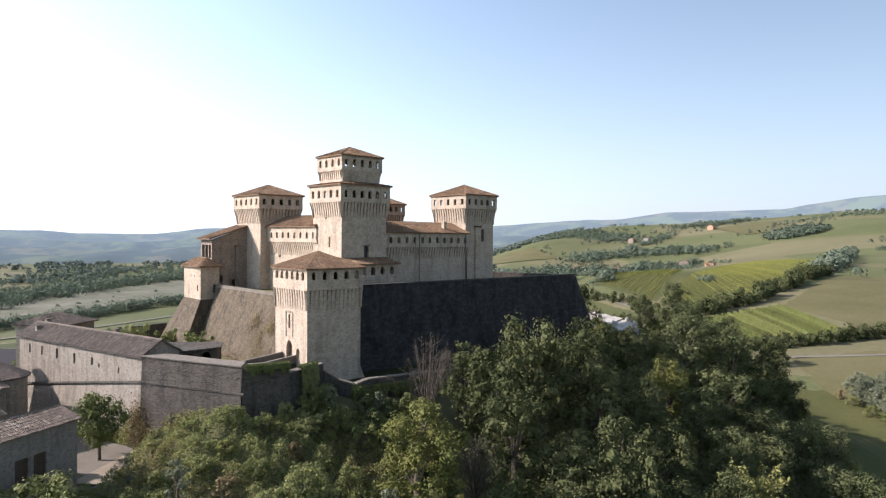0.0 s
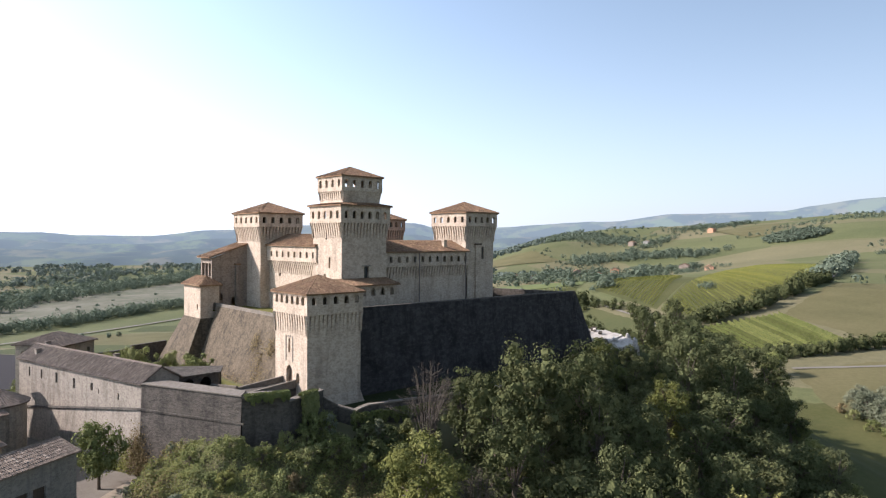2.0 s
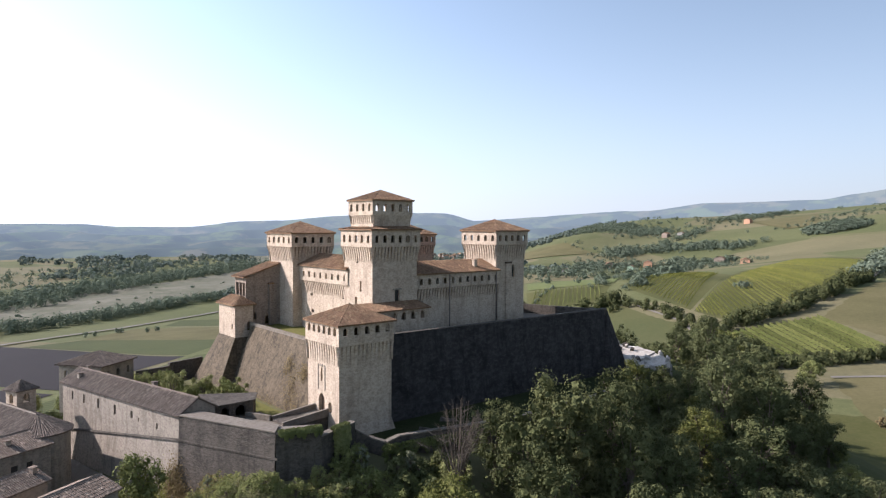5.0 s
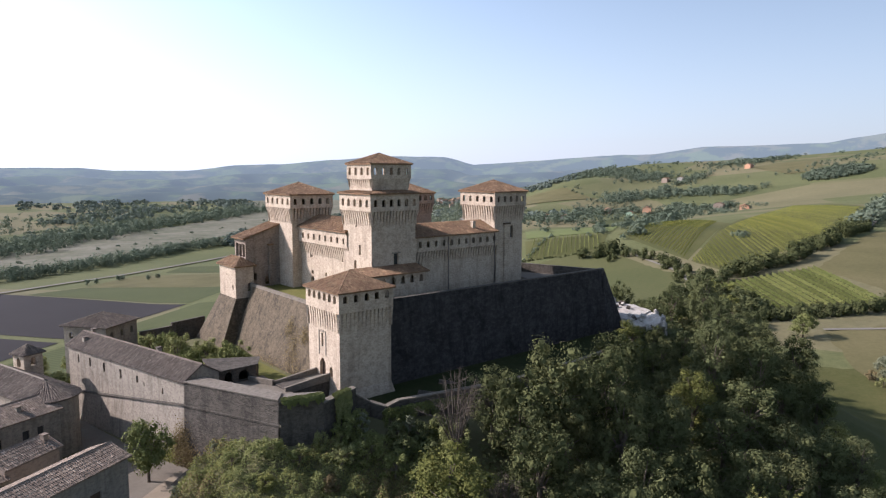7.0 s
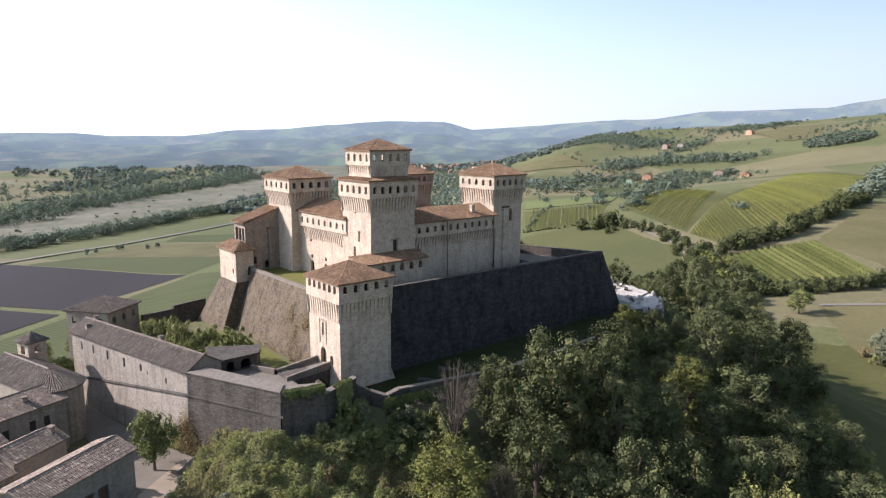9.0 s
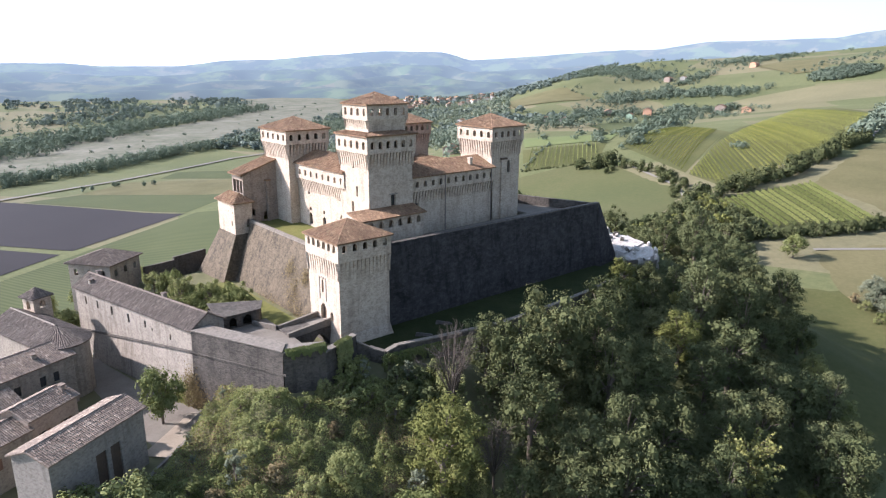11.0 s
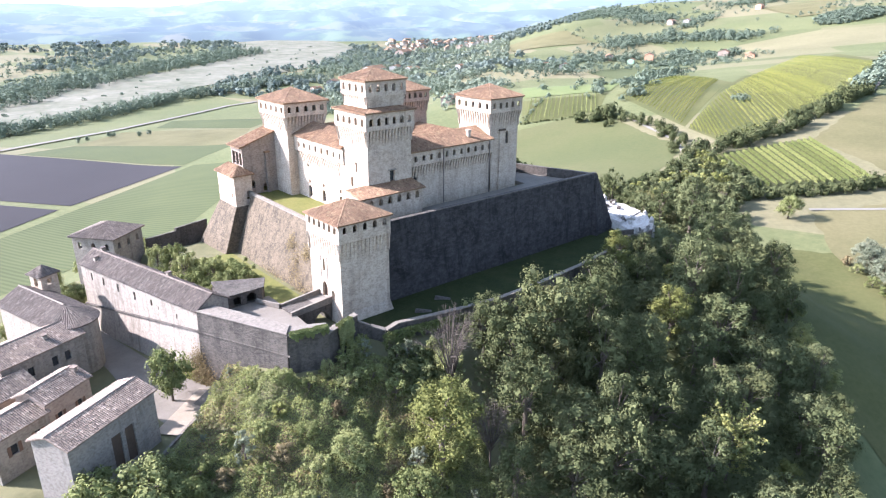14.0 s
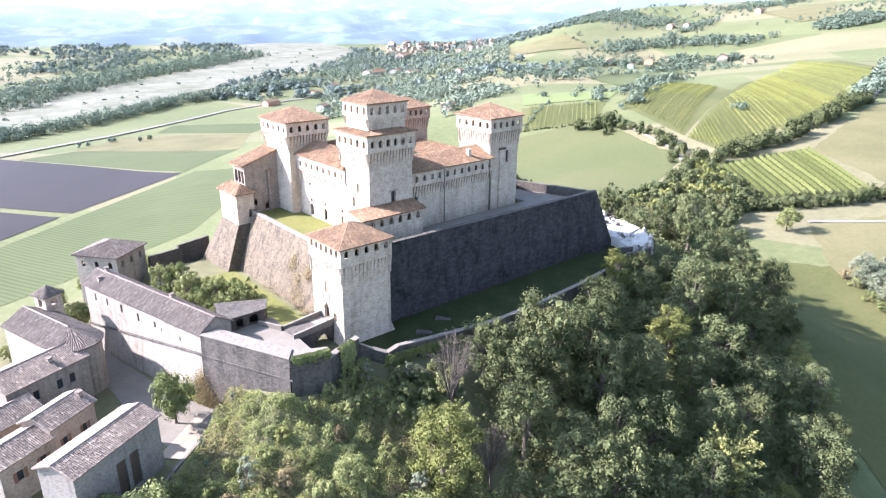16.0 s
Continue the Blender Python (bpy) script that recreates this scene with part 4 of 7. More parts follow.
leaning_run(rampart, "rampart_wall", ((-19.4, 8.6), (-12.9, -6.5)), ((-16.6, 9.0), (-11.2, -4.2)), -9.0, 5.9, 0.7, RAMPART, COPING)
leaning_run(rampart, "rampart_wall", ((-12.9, -6.5), (-7.2, -7.8)), ((-11.2, -4.2), (-6.8, -6.6)), -9.0, 5.7, 0.5, RAMPART, COPING)
leaning_run(rampart, "rampart_wall", ((-7.2, -7.8), (-0.6, -5.4)), ((-6.8, -6.6), (-0.6, -4.4)), -9.0, 4.6, 0.4, RAMPART, COPING)
bm = bmesh.new()
hull(bm, [(-19.75, 8.75, 2.50), (-12.95, -7.0, 2.55), (-12.7, -6.5, 2.55), (-19.3, 8.9, 2.50)], [(-19.75, 8.75, 2.75), (-12.95, -7.0, 2.8), (-12.7, -6.5, 2.8), (-19.3, 8.9, 2.75)])
part("string_course", bm, RAMPART, rampart)

# ditch wall in front of the bastion
ditch = thing("ditch_wall", (1, -6, -6), "low stone ditch wall with a pale coping, winding under the trees", "wall")
line = [(-0.6, -5.3), (1.6, -5.6), (3.2, -7.3), (5.6, -7.0), (10.5, -8.4), (17, -9.6), (24.6, -10.3), (36, -9.9), (48.7, -8.8), (62, -7.0)]
tops = [3.6, 2.2, 1.6, 1.9, 2.0, 1.9, 1.6, 1.3, 1.0, 0.8]
for (p, q), (s, t) in zip(zip(line, line[1:]), zip(tops, tops[1:])):
    p, q = Vector(p), Vector(q)
    d = (q - p).normalized()
    n = Vector((d.y, -d.x))
    for nm, o0, o1, lo_, hi_, mat_ in (("wall_length", 0.30, 0.30, -7.5, 0.0, RAMPART), ("coping", 0.42, 0.42, 0.0, 0.18, COPING)):
        bm = bmesh.new()
        c = [p + n * o0, q + n * o0, q - n * o1, p - n * o1]
        low_ = [(v.x, v.y, lo_ if nm == "wall_length" else (s, t, t, s)[i] + 0.002) for i, v in enumerate(c)]
        high_ = [(v.x, v.y, (s, t, t, s)[i] + hi_) for i, v in enumerate(c)]
        hull(bm, low_, high_)
        part(nm, bm, mat_, ditch)
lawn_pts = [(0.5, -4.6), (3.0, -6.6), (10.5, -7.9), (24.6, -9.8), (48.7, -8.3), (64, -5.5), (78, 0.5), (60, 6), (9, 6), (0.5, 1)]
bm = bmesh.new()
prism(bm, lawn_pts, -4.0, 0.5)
tagged(part("shade_darkened_lawn", bm, SHADELAWN), "shaded lawn in the dry ditch", "lawn", kind="structure")
for x0, y0, ang in ((13.2, -4.2, -32), (19.0, -2.4, -40)):
    pier = thing("fallen_masonry", (x0, y0, 0.45), "low block of fallen masonry on the ditch lawn", "masonry block", turn=ang)
    bm = bmesh.new()
    hull(bm, [(-1.5, -0.4, 0), (1.4, -0.45, 0), (1.5, 0.4, 0), (-1.4, 0.35, 0)], [(-1.3, -0.25, 0.7), (1.2, -0.3, 0.25), (1.3, 0.2, 0.2), (-1.2, 0.25, 0.65)])
    part("block", bm, RAMPART, pier)

# bridge from forecourt to gate
bridge = thing("bridge", (-6.4, 3.4, 0), "stone ramp bridge with parapets leading to the gate", "bridge")
bm = bmesh.new()
opened_wall(bm, (-6.8, 3.3), (0.8, 3.3), -3, 3.55, 3.6, [(5.2, -2.9, 3.0, 5.2, 1.4)], True)
part("arch_wall", bm, RAMPART, bridge)
bm = bmesh.new()
hull(bm, [(-6.9, 3.32, 3.1), (0.45, 3.32, 3.55), (0.45, 6.88, 3.55), (-6.9, 6.88, 3.1)], [(-6.9, 3.32, 3.26), (0.45, 3.32, 3.72), (0.45, 6.88, 3.72), (-6.9, 6.88, 3.26)])
part("deck", bm, GRAVEL, bridge)
for y in (3.15, 6.9):
    bm = bmesh.new()
    hull(bm, [(-7.0, y, 2.9), (0.36, y, 3.4), (0.36, y + 0.4, 3.4), (-7.0, y + 0.4, 2.9)], [(-7.0, y, 3.85), (0.36, y, 4.55), (0.36, y + 0.4, 4.55), (-7.0, y + 0.4, 3.85)])
    part("parapet", bm, COPING, bridge)
bm = bmesh.new()
hull(bm, [(-7.2, 6.9, 2.5), (-6.8, 6.9, 2.5), (-8.6, 11.2, 2.5), (-9.0, 11.2, 2.5)], [(-7.2, 6.9, 4.1), (-6.8, 6.9, 4.1), (-8.6, 11.2, 4.0), (-9.0, 11.2, 4.0)])
part("parapet", bm, COPING, bridge)

# forecourt shed
shed = thing("forecourt_shed", (-14, 11.5, 3.1), "low stone forecourt shed with arched openings", "shed")
for a, b, ops in (((-13.9, 12.0), (-7.4, 12.0), [(2.2, 3.3, 1.2, 1.7, 0.5), (4.6, 3.3, 1.6, 1.7, 0.6)]), ((-7.4, 12.0), (-5.8, 14.6), ()), ((-5.8, 14.6), (-13.5, 17.5), ()), ((-13.5, 17.5), (-13.9, 12.0), ())):
    bm = bmesh.new()
    opened_wall(bm, a, b, 1.0, 5.3, 0.5, ops)
    part("wall", bm, RAMPART, shed)
bm = bmesh.new()
lo = [(-14.2, 11.7, 5.3), (-7.2, 11.7, 5.3), (-5.4, 14.7, 5.5), (-13.4, 17.8, 5.9)]
hull(bm, lo, [(x, y, z + 0.2) for x, y, z in lo])
part("roof", bm, RAMPART, shed)

# ---- village ----


def gabled(name, label, cat, centre, turn, length, width, ground, eave, ridge, wall_mat, roof_mat, front=(), back=(), gable=(), over=0.45, chimneys=(), shutters=True, verge=None):
    """A pitched-roof house, its long side along its own x; openings as (along, sill, width, height)."""
    o = thing(name, (*centre, ground), label, cat, turn=turn)
    hx, hy = length / 2, width / 2
    he, hr = eave - ground, ridge - ground
    runs = (((-hx, -hy), (hx, -hy), front), ((hx, -hy), (hx, hy), gable), ((hx, hy), (-hx, hy), back), ((-hx, hy), (-hx, -hy), gable))
    for a, b, ops in runs:
        bm = bmesh.new()
        opened_wall(bm, a, b, -4.0, he, 0.4, [(u, s, w, h, 0.0) for u, s, w, h in ops])
        part("wall", bm, wall_mat, o)
        d = (Vector(b) - Vector(a)).normalized()
        n = Vector((d.y, -d.x))
        for u, s, w, h in ops:
            p = Vector(a) + d * u
            bm = bmesh.new()
            q = [p - d * w / 2 - n * 0.22, p + d * w / 2 - n * 0.22, p + d * w / 2 - n * 0.28, p - d * w / 2 - n * 0.28]
            prism(bm, [tuple(v) for v in q], s, s + h)
            part("door" if h > 2 else "window", bm, WOOD if h > 2 else GLASSDARK, o)
            if shutters and h <= 2:
                for e in (-1, 1):
                    c = p + d * e * (w * 0.75 + 0.03)
                    q = [c - d * w * 0.24 + n * 0.01, c + d * w * 0.24 + n * 0.01, c + d * w * 0.24 + n * 0.06, c - d * w * 0.24 + n * 0.06]
                    bm = bmesh.new()
                    prism(bm, [tuple(v) for v in q], s, s + h)
                    part("shutter", bm, SHUTTER, o)
    for s in (-1, 1):
        bm = bmesh.new()
        hull(bm, [(s * hx, -hy, he - .01), (s * hx, hy, he - .01), (s * hx, 0, hr - .02)], [(s * (hx - .4), -hy, he - .01), (s * (hx - .4), hy, he - .01), (s * (hx - .4), 0, hr - .02)])
        part("gable", bm, wall_mat, o)
    drop = over * (hr - he) / hy
    for s in (-1, 1):
        bm = bmesh.new()
        lo = [(-hx - .3, s * (hy + over), he - drop), (hx + .3, s * (hy + over), he - drop), (hx + .3, 0, hr), (-hx - .3, 0, hr)]
        hull(bm, lo, [(x, y, z + 0.16) for x, y, z in lo])
        part("roof_slope", bm, roof_mat, o, "pitched roof of old clay tiles")
    bm = bmesh.new()
    hull(bm, [(-hx - .3, -.18, hr + .1), (-hx - .3, .18, hr + .1), (-hx - .3, 0, hr + .32)], [(hx + .3, -.18, hr + .1), (hx + .3, .18, hr + .1), (hx + .3, 0, hr + .32)])
    part("ridge_tiles", bm, verge or roof_mat, o)
    for cx_, cy_, h in chimneys:
        bm = bmesh.new()
        zc = hr - abs(cy_) / hy * (hr - he)
        box(bm, cx_ - .3, cy_ - .3, zc - .4, cx_ + .3, cy_ + .3, zc + h)
        ch = part("chimney", bm, wall_mat, o)
        bm = bmesh.new()
        box(bm, cx_ - .4, cy_ - .4, zc + h, cx_ + .4, cy_ + .4, zc + h + .12)
        part("chimney_cap", bm, roof_mat, ch)
    return o


def mid(a, b):
    return ((a[0] + b[0]) / 2, (a[1] + b[1]) / 2)


# barracks on the rampart
bt = math.degrees(math.atan2(32.2, -7.8)) - 180
barracks = gabled("barracks", "long pale barracks house with a low tiled roof on the rampart", "house",
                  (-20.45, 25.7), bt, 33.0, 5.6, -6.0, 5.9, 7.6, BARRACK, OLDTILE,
                  front=[(3.3, 9.4, 0.5, 1.4), (7.0, 9.4, 0.5, 1.4), (11.4, 9.3, 0.55, 1.5), (16.3, 9.1, 0.55, 1.5), (21.0, 9.4, 0.55, 1.1), (22.8, 9.2, 0.3, 0.6), (27.6, 9.0, 0.35, 0.9)], over=0.35, chimneys=((4.6, 0.8, 0.9), (-13.2, -1.6, 0.8), (-14.6, 0.6, 0.9)), shutters=False)
bm = bmesh.new()
hull(bm, [(-16.9, -3.6, -3.0), (17.0, -3.6, -3.0), (17.0, -2.7, -3.0), (-16.9, -2.7, -3.0)], [(-16.6, -2.86, 4.2), (16.6, -2.86, 8.6), (16.6, -2.7, 8.6), (-16.6, -2.7, 4.2)])
part("battered_foot", bm, BARRACK, barracks, "battered lower wall with dry plants")
bm = bmesh.new()
hull(bm, [(-16.8, -3.12, 4.1), (16.8, -3.12, 8.5), (16.8, -2.8, 8.5), (-16.8, -2.8, 4.1)], [(-16.8, -3.06, 4.35), (16.8, -3.06, 8.75), (16.8, -2.8, 8.75), (-16.8, -2.8, 4.35)])
part("string_course", bm, RAMPART, barracks)

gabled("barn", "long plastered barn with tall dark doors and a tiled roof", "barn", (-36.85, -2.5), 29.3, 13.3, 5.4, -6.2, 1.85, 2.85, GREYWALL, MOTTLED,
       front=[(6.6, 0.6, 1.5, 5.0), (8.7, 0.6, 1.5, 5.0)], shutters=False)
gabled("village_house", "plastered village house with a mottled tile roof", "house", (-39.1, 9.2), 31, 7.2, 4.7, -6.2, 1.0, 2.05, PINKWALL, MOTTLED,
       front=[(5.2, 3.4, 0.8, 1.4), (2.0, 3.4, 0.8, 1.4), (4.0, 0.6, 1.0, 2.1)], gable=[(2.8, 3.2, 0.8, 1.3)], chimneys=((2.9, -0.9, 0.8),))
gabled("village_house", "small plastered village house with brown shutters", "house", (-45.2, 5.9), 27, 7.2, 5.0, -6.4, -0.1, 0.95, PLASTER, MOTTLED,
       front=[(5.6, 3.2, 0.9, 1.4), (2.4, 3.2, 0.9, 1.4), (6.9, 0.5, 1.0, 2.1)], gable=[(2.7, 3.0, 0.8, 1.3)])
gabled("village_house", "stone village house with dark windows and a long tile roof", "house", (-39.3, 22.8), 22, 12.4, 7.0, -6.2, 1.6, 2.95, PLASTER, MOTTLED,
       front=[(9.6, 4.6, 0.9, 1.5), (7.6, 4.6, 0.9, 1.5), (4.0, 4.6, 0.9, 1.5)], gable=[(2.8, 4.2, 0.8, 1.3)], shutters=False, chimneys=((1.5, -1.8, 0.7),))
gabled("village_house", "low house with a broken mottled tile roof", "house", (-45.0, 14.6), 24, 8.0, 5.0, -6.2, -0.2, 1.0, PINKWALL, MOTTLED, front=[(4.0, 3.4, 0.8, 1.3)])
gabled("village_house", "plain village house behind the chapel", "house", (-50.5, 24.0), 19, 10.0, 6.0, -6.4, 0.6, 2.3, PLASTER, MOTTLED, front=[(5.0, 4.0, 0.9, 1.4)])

# chapel with apse and bell turret
chapel = thing("chapel", (-32.6, 26.6, -6.2), "stone chapel with a round apse and a mottled tile roof", "chapel", turn=16)
R, NL, HW = 3.7, 14.5, 3.7
bm = bmesh.new()
ring = [(-R * math.cos(math.pi * i / 14), -R * math.sin(math.pi * i / 14)) for i in range(15)]
prism(bm, ring + [(HW, NL), (-HW, NL)], -3, 8.5)
part("wall", bm, PLASTER, chapel)
bm = bmesh.new()
e = 1.1
er = [(x * e, y * e, 8.4) for x, y in ring]
for k, (a, b) in enumerate(zip(er, er[1:])):
    lo = [a, b, (0, 1.2, 10.4)]
    hull(bm, lo, [(x, y, z + .18) for x, y, z in lo])
for s in (-1, 1):
    lo = [(s * R * e, 0, 8.4), (s * R * e, NL + .4, 8.4), (0, NL + .4, 10.4), (0, 1.2, 10.4)]
    hull(bm, lo, [(x, y, z + .18) for x, y, z in lo])
bmesh.ops.remove_doubles(bm, verts=bm.verts, dist=0.001)
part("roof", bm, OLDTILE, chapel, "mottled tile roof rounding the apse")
bm = bmesh.new()
hull(bm, [(-.2, 1.2, 10.5), (.2, 1.2, 10.5), (0, 1.2, 10.75)], [(-.2, NL + .4, 10.5), (.2, NL + .4, 10.5), (0, NL + .4, 10.75)])
part("ridge_tiles", bm, COPING, chapel)
bm = bmesh.new()
hull(bm, [(-HW, NL, 8.4), (HW, NL, 8.4), (0, NL, 10.4)], [(-HW, NL - .4, 8.4), (HW, NL - .4, 8.4), (0, NL - .4, 10.4)])
part("gable", bm, PLASTER, chapel)
bell = thing("bell_turret", (-32.9, 41.0, 1.5), "square bell turret with open arches and a little hipped roof", "bell turret", turn=22)
for a, b in corners(-1.5, -1.45, 1.5, 1.45).values():
    bm = bmesh.new()
    length = (Vector(b) - Vector(a)).length
    opened_wall(bm, a, b, -5.5, 4.05, 0.4, [(length / 2, 2.1, 1.0, 1.5, 0.45)])
    part("wall", bm, WALL, bell)
bm = bmesh.new()
box(bm, -1.1, -1.05, 1.7, 1.1, 1.05, 1.9)
part("bell_floor", bm, PLASTER, bell)
bm = bmesh.new()
hip_roof(bm, -1.9, -1.85, 1.9, 1.85, 4.0, 5.4, thick=0.15)
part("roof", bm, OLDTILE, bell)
bm = bmesh.new()
bmesh.ops.create_cone(bm, cap_ends=True, segments=14, radius1=0.42, radius2=0.2, depth=0.75, matrix=pose(0, 0, 2.95))
part("bell", bm, IRON, bell, "dark bronze bell")

# square house at the end of the barracks
villa = thing("square_house", (-18.0, 58.0, -6.0), "square stone house with top windows and hipped tile roof", "house", turn=37)
vw, vl = 4.4, 4.6
for a, b in corners(-vw, -vl, vw, vl).values():
    bm = bmesh.new()
    length = (Vector(b) - Vector(a)).length
    opened_wall(bm, a, b, -3, 11.3, 0.45, [(u, 9.0, 0.85, 1.35, 0.3) for u in row_of(3, length, 1.6)])
    part("wall", bm, PLASTER, villa)
bm = bmesh.new()
hip_roof(bm, -vw - .5, -vl - .5, vw + .5, vl + .5, 11.3, 13.1, 1.6, "x")
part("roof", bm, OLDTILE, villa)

# garden wall from the square house to the bastion
gw = thing("garden_wall", (-10, 56, 0), "long low garden wall with coping on the castle hill", "wall")
for a, b, z in (((-11.6, 55.0), (-5.0, 56.4), 3.0), ((-5.0, 56.4), (2.6, 58.6), 3.6)):
    bm = bmesh.new()
    opened_wall(bm, a, b, -3, z, 0.6, (), True)
    part("wall_length", bm, RAMPART, gw)
# lane and little square
strip("road", [(-27.5, 46), (-28.6, 34), (-27.0, 24), (-26.0, 14), (-24.0, 6), (-22.5, 1.5)], [4, 5, 5.5, 7, 9.5, 11], GRAVEL, "pale gravel lane between chapel and rampart", "lane", 0.12, 2.5)
bench = thing("bench", (-19.7, 4.4, -5.9), "plain stone bench at the edge of the square", "bench", turn=-35)
for x in (-0.6, 0.6):
    bm = bmesh.new()
    box(bm, x - .12, -.22, 0, x + .12, .22, .4)
    part("leg", bm, COPING, bench)
bm = bmesh.new()
box(bm, -.9, -.26, .4, .9, .26, .52)
part("seat", bm, COPING, bench)
kerb = thing("retaining_wall", (-30, -4, -7), "low pale retaining wall along the edge of the square", "wall")
kp = [(-33.5, -8.2), (-29.6, -4.2), (-24.0, 0.2), (-19.2, 4.0), (-17.0, 6.0)]
for a, b in zip(kp, kp[1:]):
    bm = bmesh.new()
    opened_wall(bm, a, b, -9, -5.75, 0.4, (), True)
    part("wall_length", bm, COPING, kerb)
sheet("lawn", (-8.5, 15), (1.0, 10), (1.0, 43), (-9, 43), LAWN, "sunlit yellow-green lawn at the foot of the bastion", "lawn", 0.12, 2.5)
sheet("square", (-30, 0.5), (-27.5, -2.4), (-18.4, 4.6), (-21, 7.5), soil("sandy_square", (0.20, 0.165, 0.12), (0.245, 0.20, 0.15), (0.28, 0.235, 0.18), 0.2, 2.5), "sandy little square under a tree", "square", 0.2, 1.5)
# wooden railing on the bank beside the bridge
rail = thing("railing", (-6.0, 9.0, land_at(-6.0, 9.0)), "rough wooden railing on the grass bank beside the bridge", "railing")
rp = [(-6.2, 9.2), (-4.4, 9.8), (-2.6, 10.3), (-0.8, 10.6)]
for x, y in rp:
    bm = bmesh.new()
    z = land_at(x, y)
    box(bm, x - .07, y - .07, z - .3, x + .07, y + .07, z + 1.15)
    part("post", bm, WOOD, rail)
for (x0, y0), (x1, y1) in zip(rp, rp[1:]):
    for h in (0.55, 1.0):
        bm = bmesh.new()
        z0, z1 = land_at(x0, y0) + h, land_at(x1, y1) + h
        hull(bm, [(x0, y0 - .04, z0), (x0, y0 + .04, z0), (x0, y0 + .04, z0 + .1), (x0, y0 - .04, z0 + .1)], [(x1, y1 - .04, z1), (x1, y1 + .04, z1), (x1, y1 + .04, z1 + .1), (x1, y1 - .04, z1 + .1)])
        part("bar", bm, WOOD, rail)

# ---- plants ----


def leaf_quads(c, nrm, size, g):
    """Folded leaf sprays at c (n,3), facing nrm, of the given sizes."""
    n = len(c)
    nrm = nrm / np.maximum(np.linalg.norm(nrm, axis=1, keepdims=True), 1e-6)
    r = g.normal(size=(n, 3))
    u = np.cross(nrm, r)
    u /= np.maximum(np.linalg.norm(u, axis=1, keepdims=True), 1e-6)
    v = np.cross(nrm, u)
    s = size[:, None]
    asp = g.uniform(0.55, 1.0, (n, 1))
    fold = nrm * s * g.uniform(-0.18, 0.18, (n, 1))
    return np.stack([c - u * s + fold, c - v * s * asp - fold, c + u * s * g.uniform(0.7, 1.2, (n, 1)) + fold, c + v * s * asp - fold], 1)


def crown_quads(seed, rx, rz, zc, n_lobe, n_leaf, leaf, up=0.25, inner=0.40):
    """A crown of overlapping lobes; the leaves lie on the outside of the lobes, larger sprays fill the inside."""
    g = np.random.default_rng(seed)
    n_lobe = int(n_lobe * 2.3)
    d = g.normal(size=(n_lobe, 3))
    d[:, 2] = d[:, 2] + up
    d /= np.linalg.norm(d, axis=1, keepdims=True)
    rad = g.uniform(inner, 0.90, (n_lobe, 1))
    cc = d * rad * np.array([rx, rx, rz]) + np.array([0, 0, zc])
    lr = g.uniform(0.12, 0.28, n_lobe) * rx
    n = int(n_leaf * 1.7)
    pick = g.choice(n_lobe, n, p=lr ** 2 / np.sum(lr ** 2))
    e = g.normal(size=(n, 3))
    e[:, 2] += 0.4
    e /= np.linalg.norm(e, axis=1, keepdims=True)
    ph = g.uniform(0, 6.28, (n_lobe, 3))[pick]
    lump = 1 + 0.20 * np.sin(5 * e[:, 0] + ph[:, 0]) * np.sin(5 * e[:, 1] + ph[:, 1]) + 0.10 * np.sin(9 * e[:, 2] + ph[:, 2])
    rr = lr[pick] * lump * (1 + g.normal(scale=0.13, size=n))
    p = cc[pick] + e * rr[:, None] * np.array([1, 1, 0.85])
    hid = np.zeros(n, bool)
    for k in range(n_lobe):
        hid |= (np.linalg.norm((p - cc[k]) / np.array([1, 1, 0.85]), axis=1) < lr[k] * 0.72) & (pick != k)
    keep = np.flatnonzero(~hid)[:n_leaf]
    p, e = p[keep], e[keep]
    nrm = e + g.normal(scale=0.27, size=e.shape) + np.array([0, 0, 0.2])
    q = leaf_quads(p, nrm, leaf * g.uniform(0.5, 1.3, len(p)), g)
    m = n_lobe * 9
    own = np.repeat(np.arange(n_lobe), 9)
    ei = g.normal(size=(m, 3))
    ei /= np.linalg.norm(ei, axis=1, keepdims=True)
    core = leaf_quads(cc[own] + ei * (lr[own] * 0.40)[:, None], ei + g.normal(scale=0.3, size=ei.shape), lr[own] * 0.40, g)
    return np.concatenate([q, core]), cc


def limb(bm, a, b, r0, r1, seg=6):
    a, b = Vector(a), Vector(b)
    d = (b - a).normalized()
    u = d.orthogonal().normalized()
    v = d.cross(u)
    rings_ = []
    for p, r in ((a, r0), (b, r1)):
        rings_.append([bm.verts.new(p + (u * math.cos(2 * math.pi * i / seg) + v * math.sin(2 * math.pi * i / seg)) * r) for i in range(seg)])
    for i in range(seg):
        j = (i + 1) % seg
        bm.faces.new((rings_[0][i], rings_[0][j], rings_[1][j], rings_[1][i]))


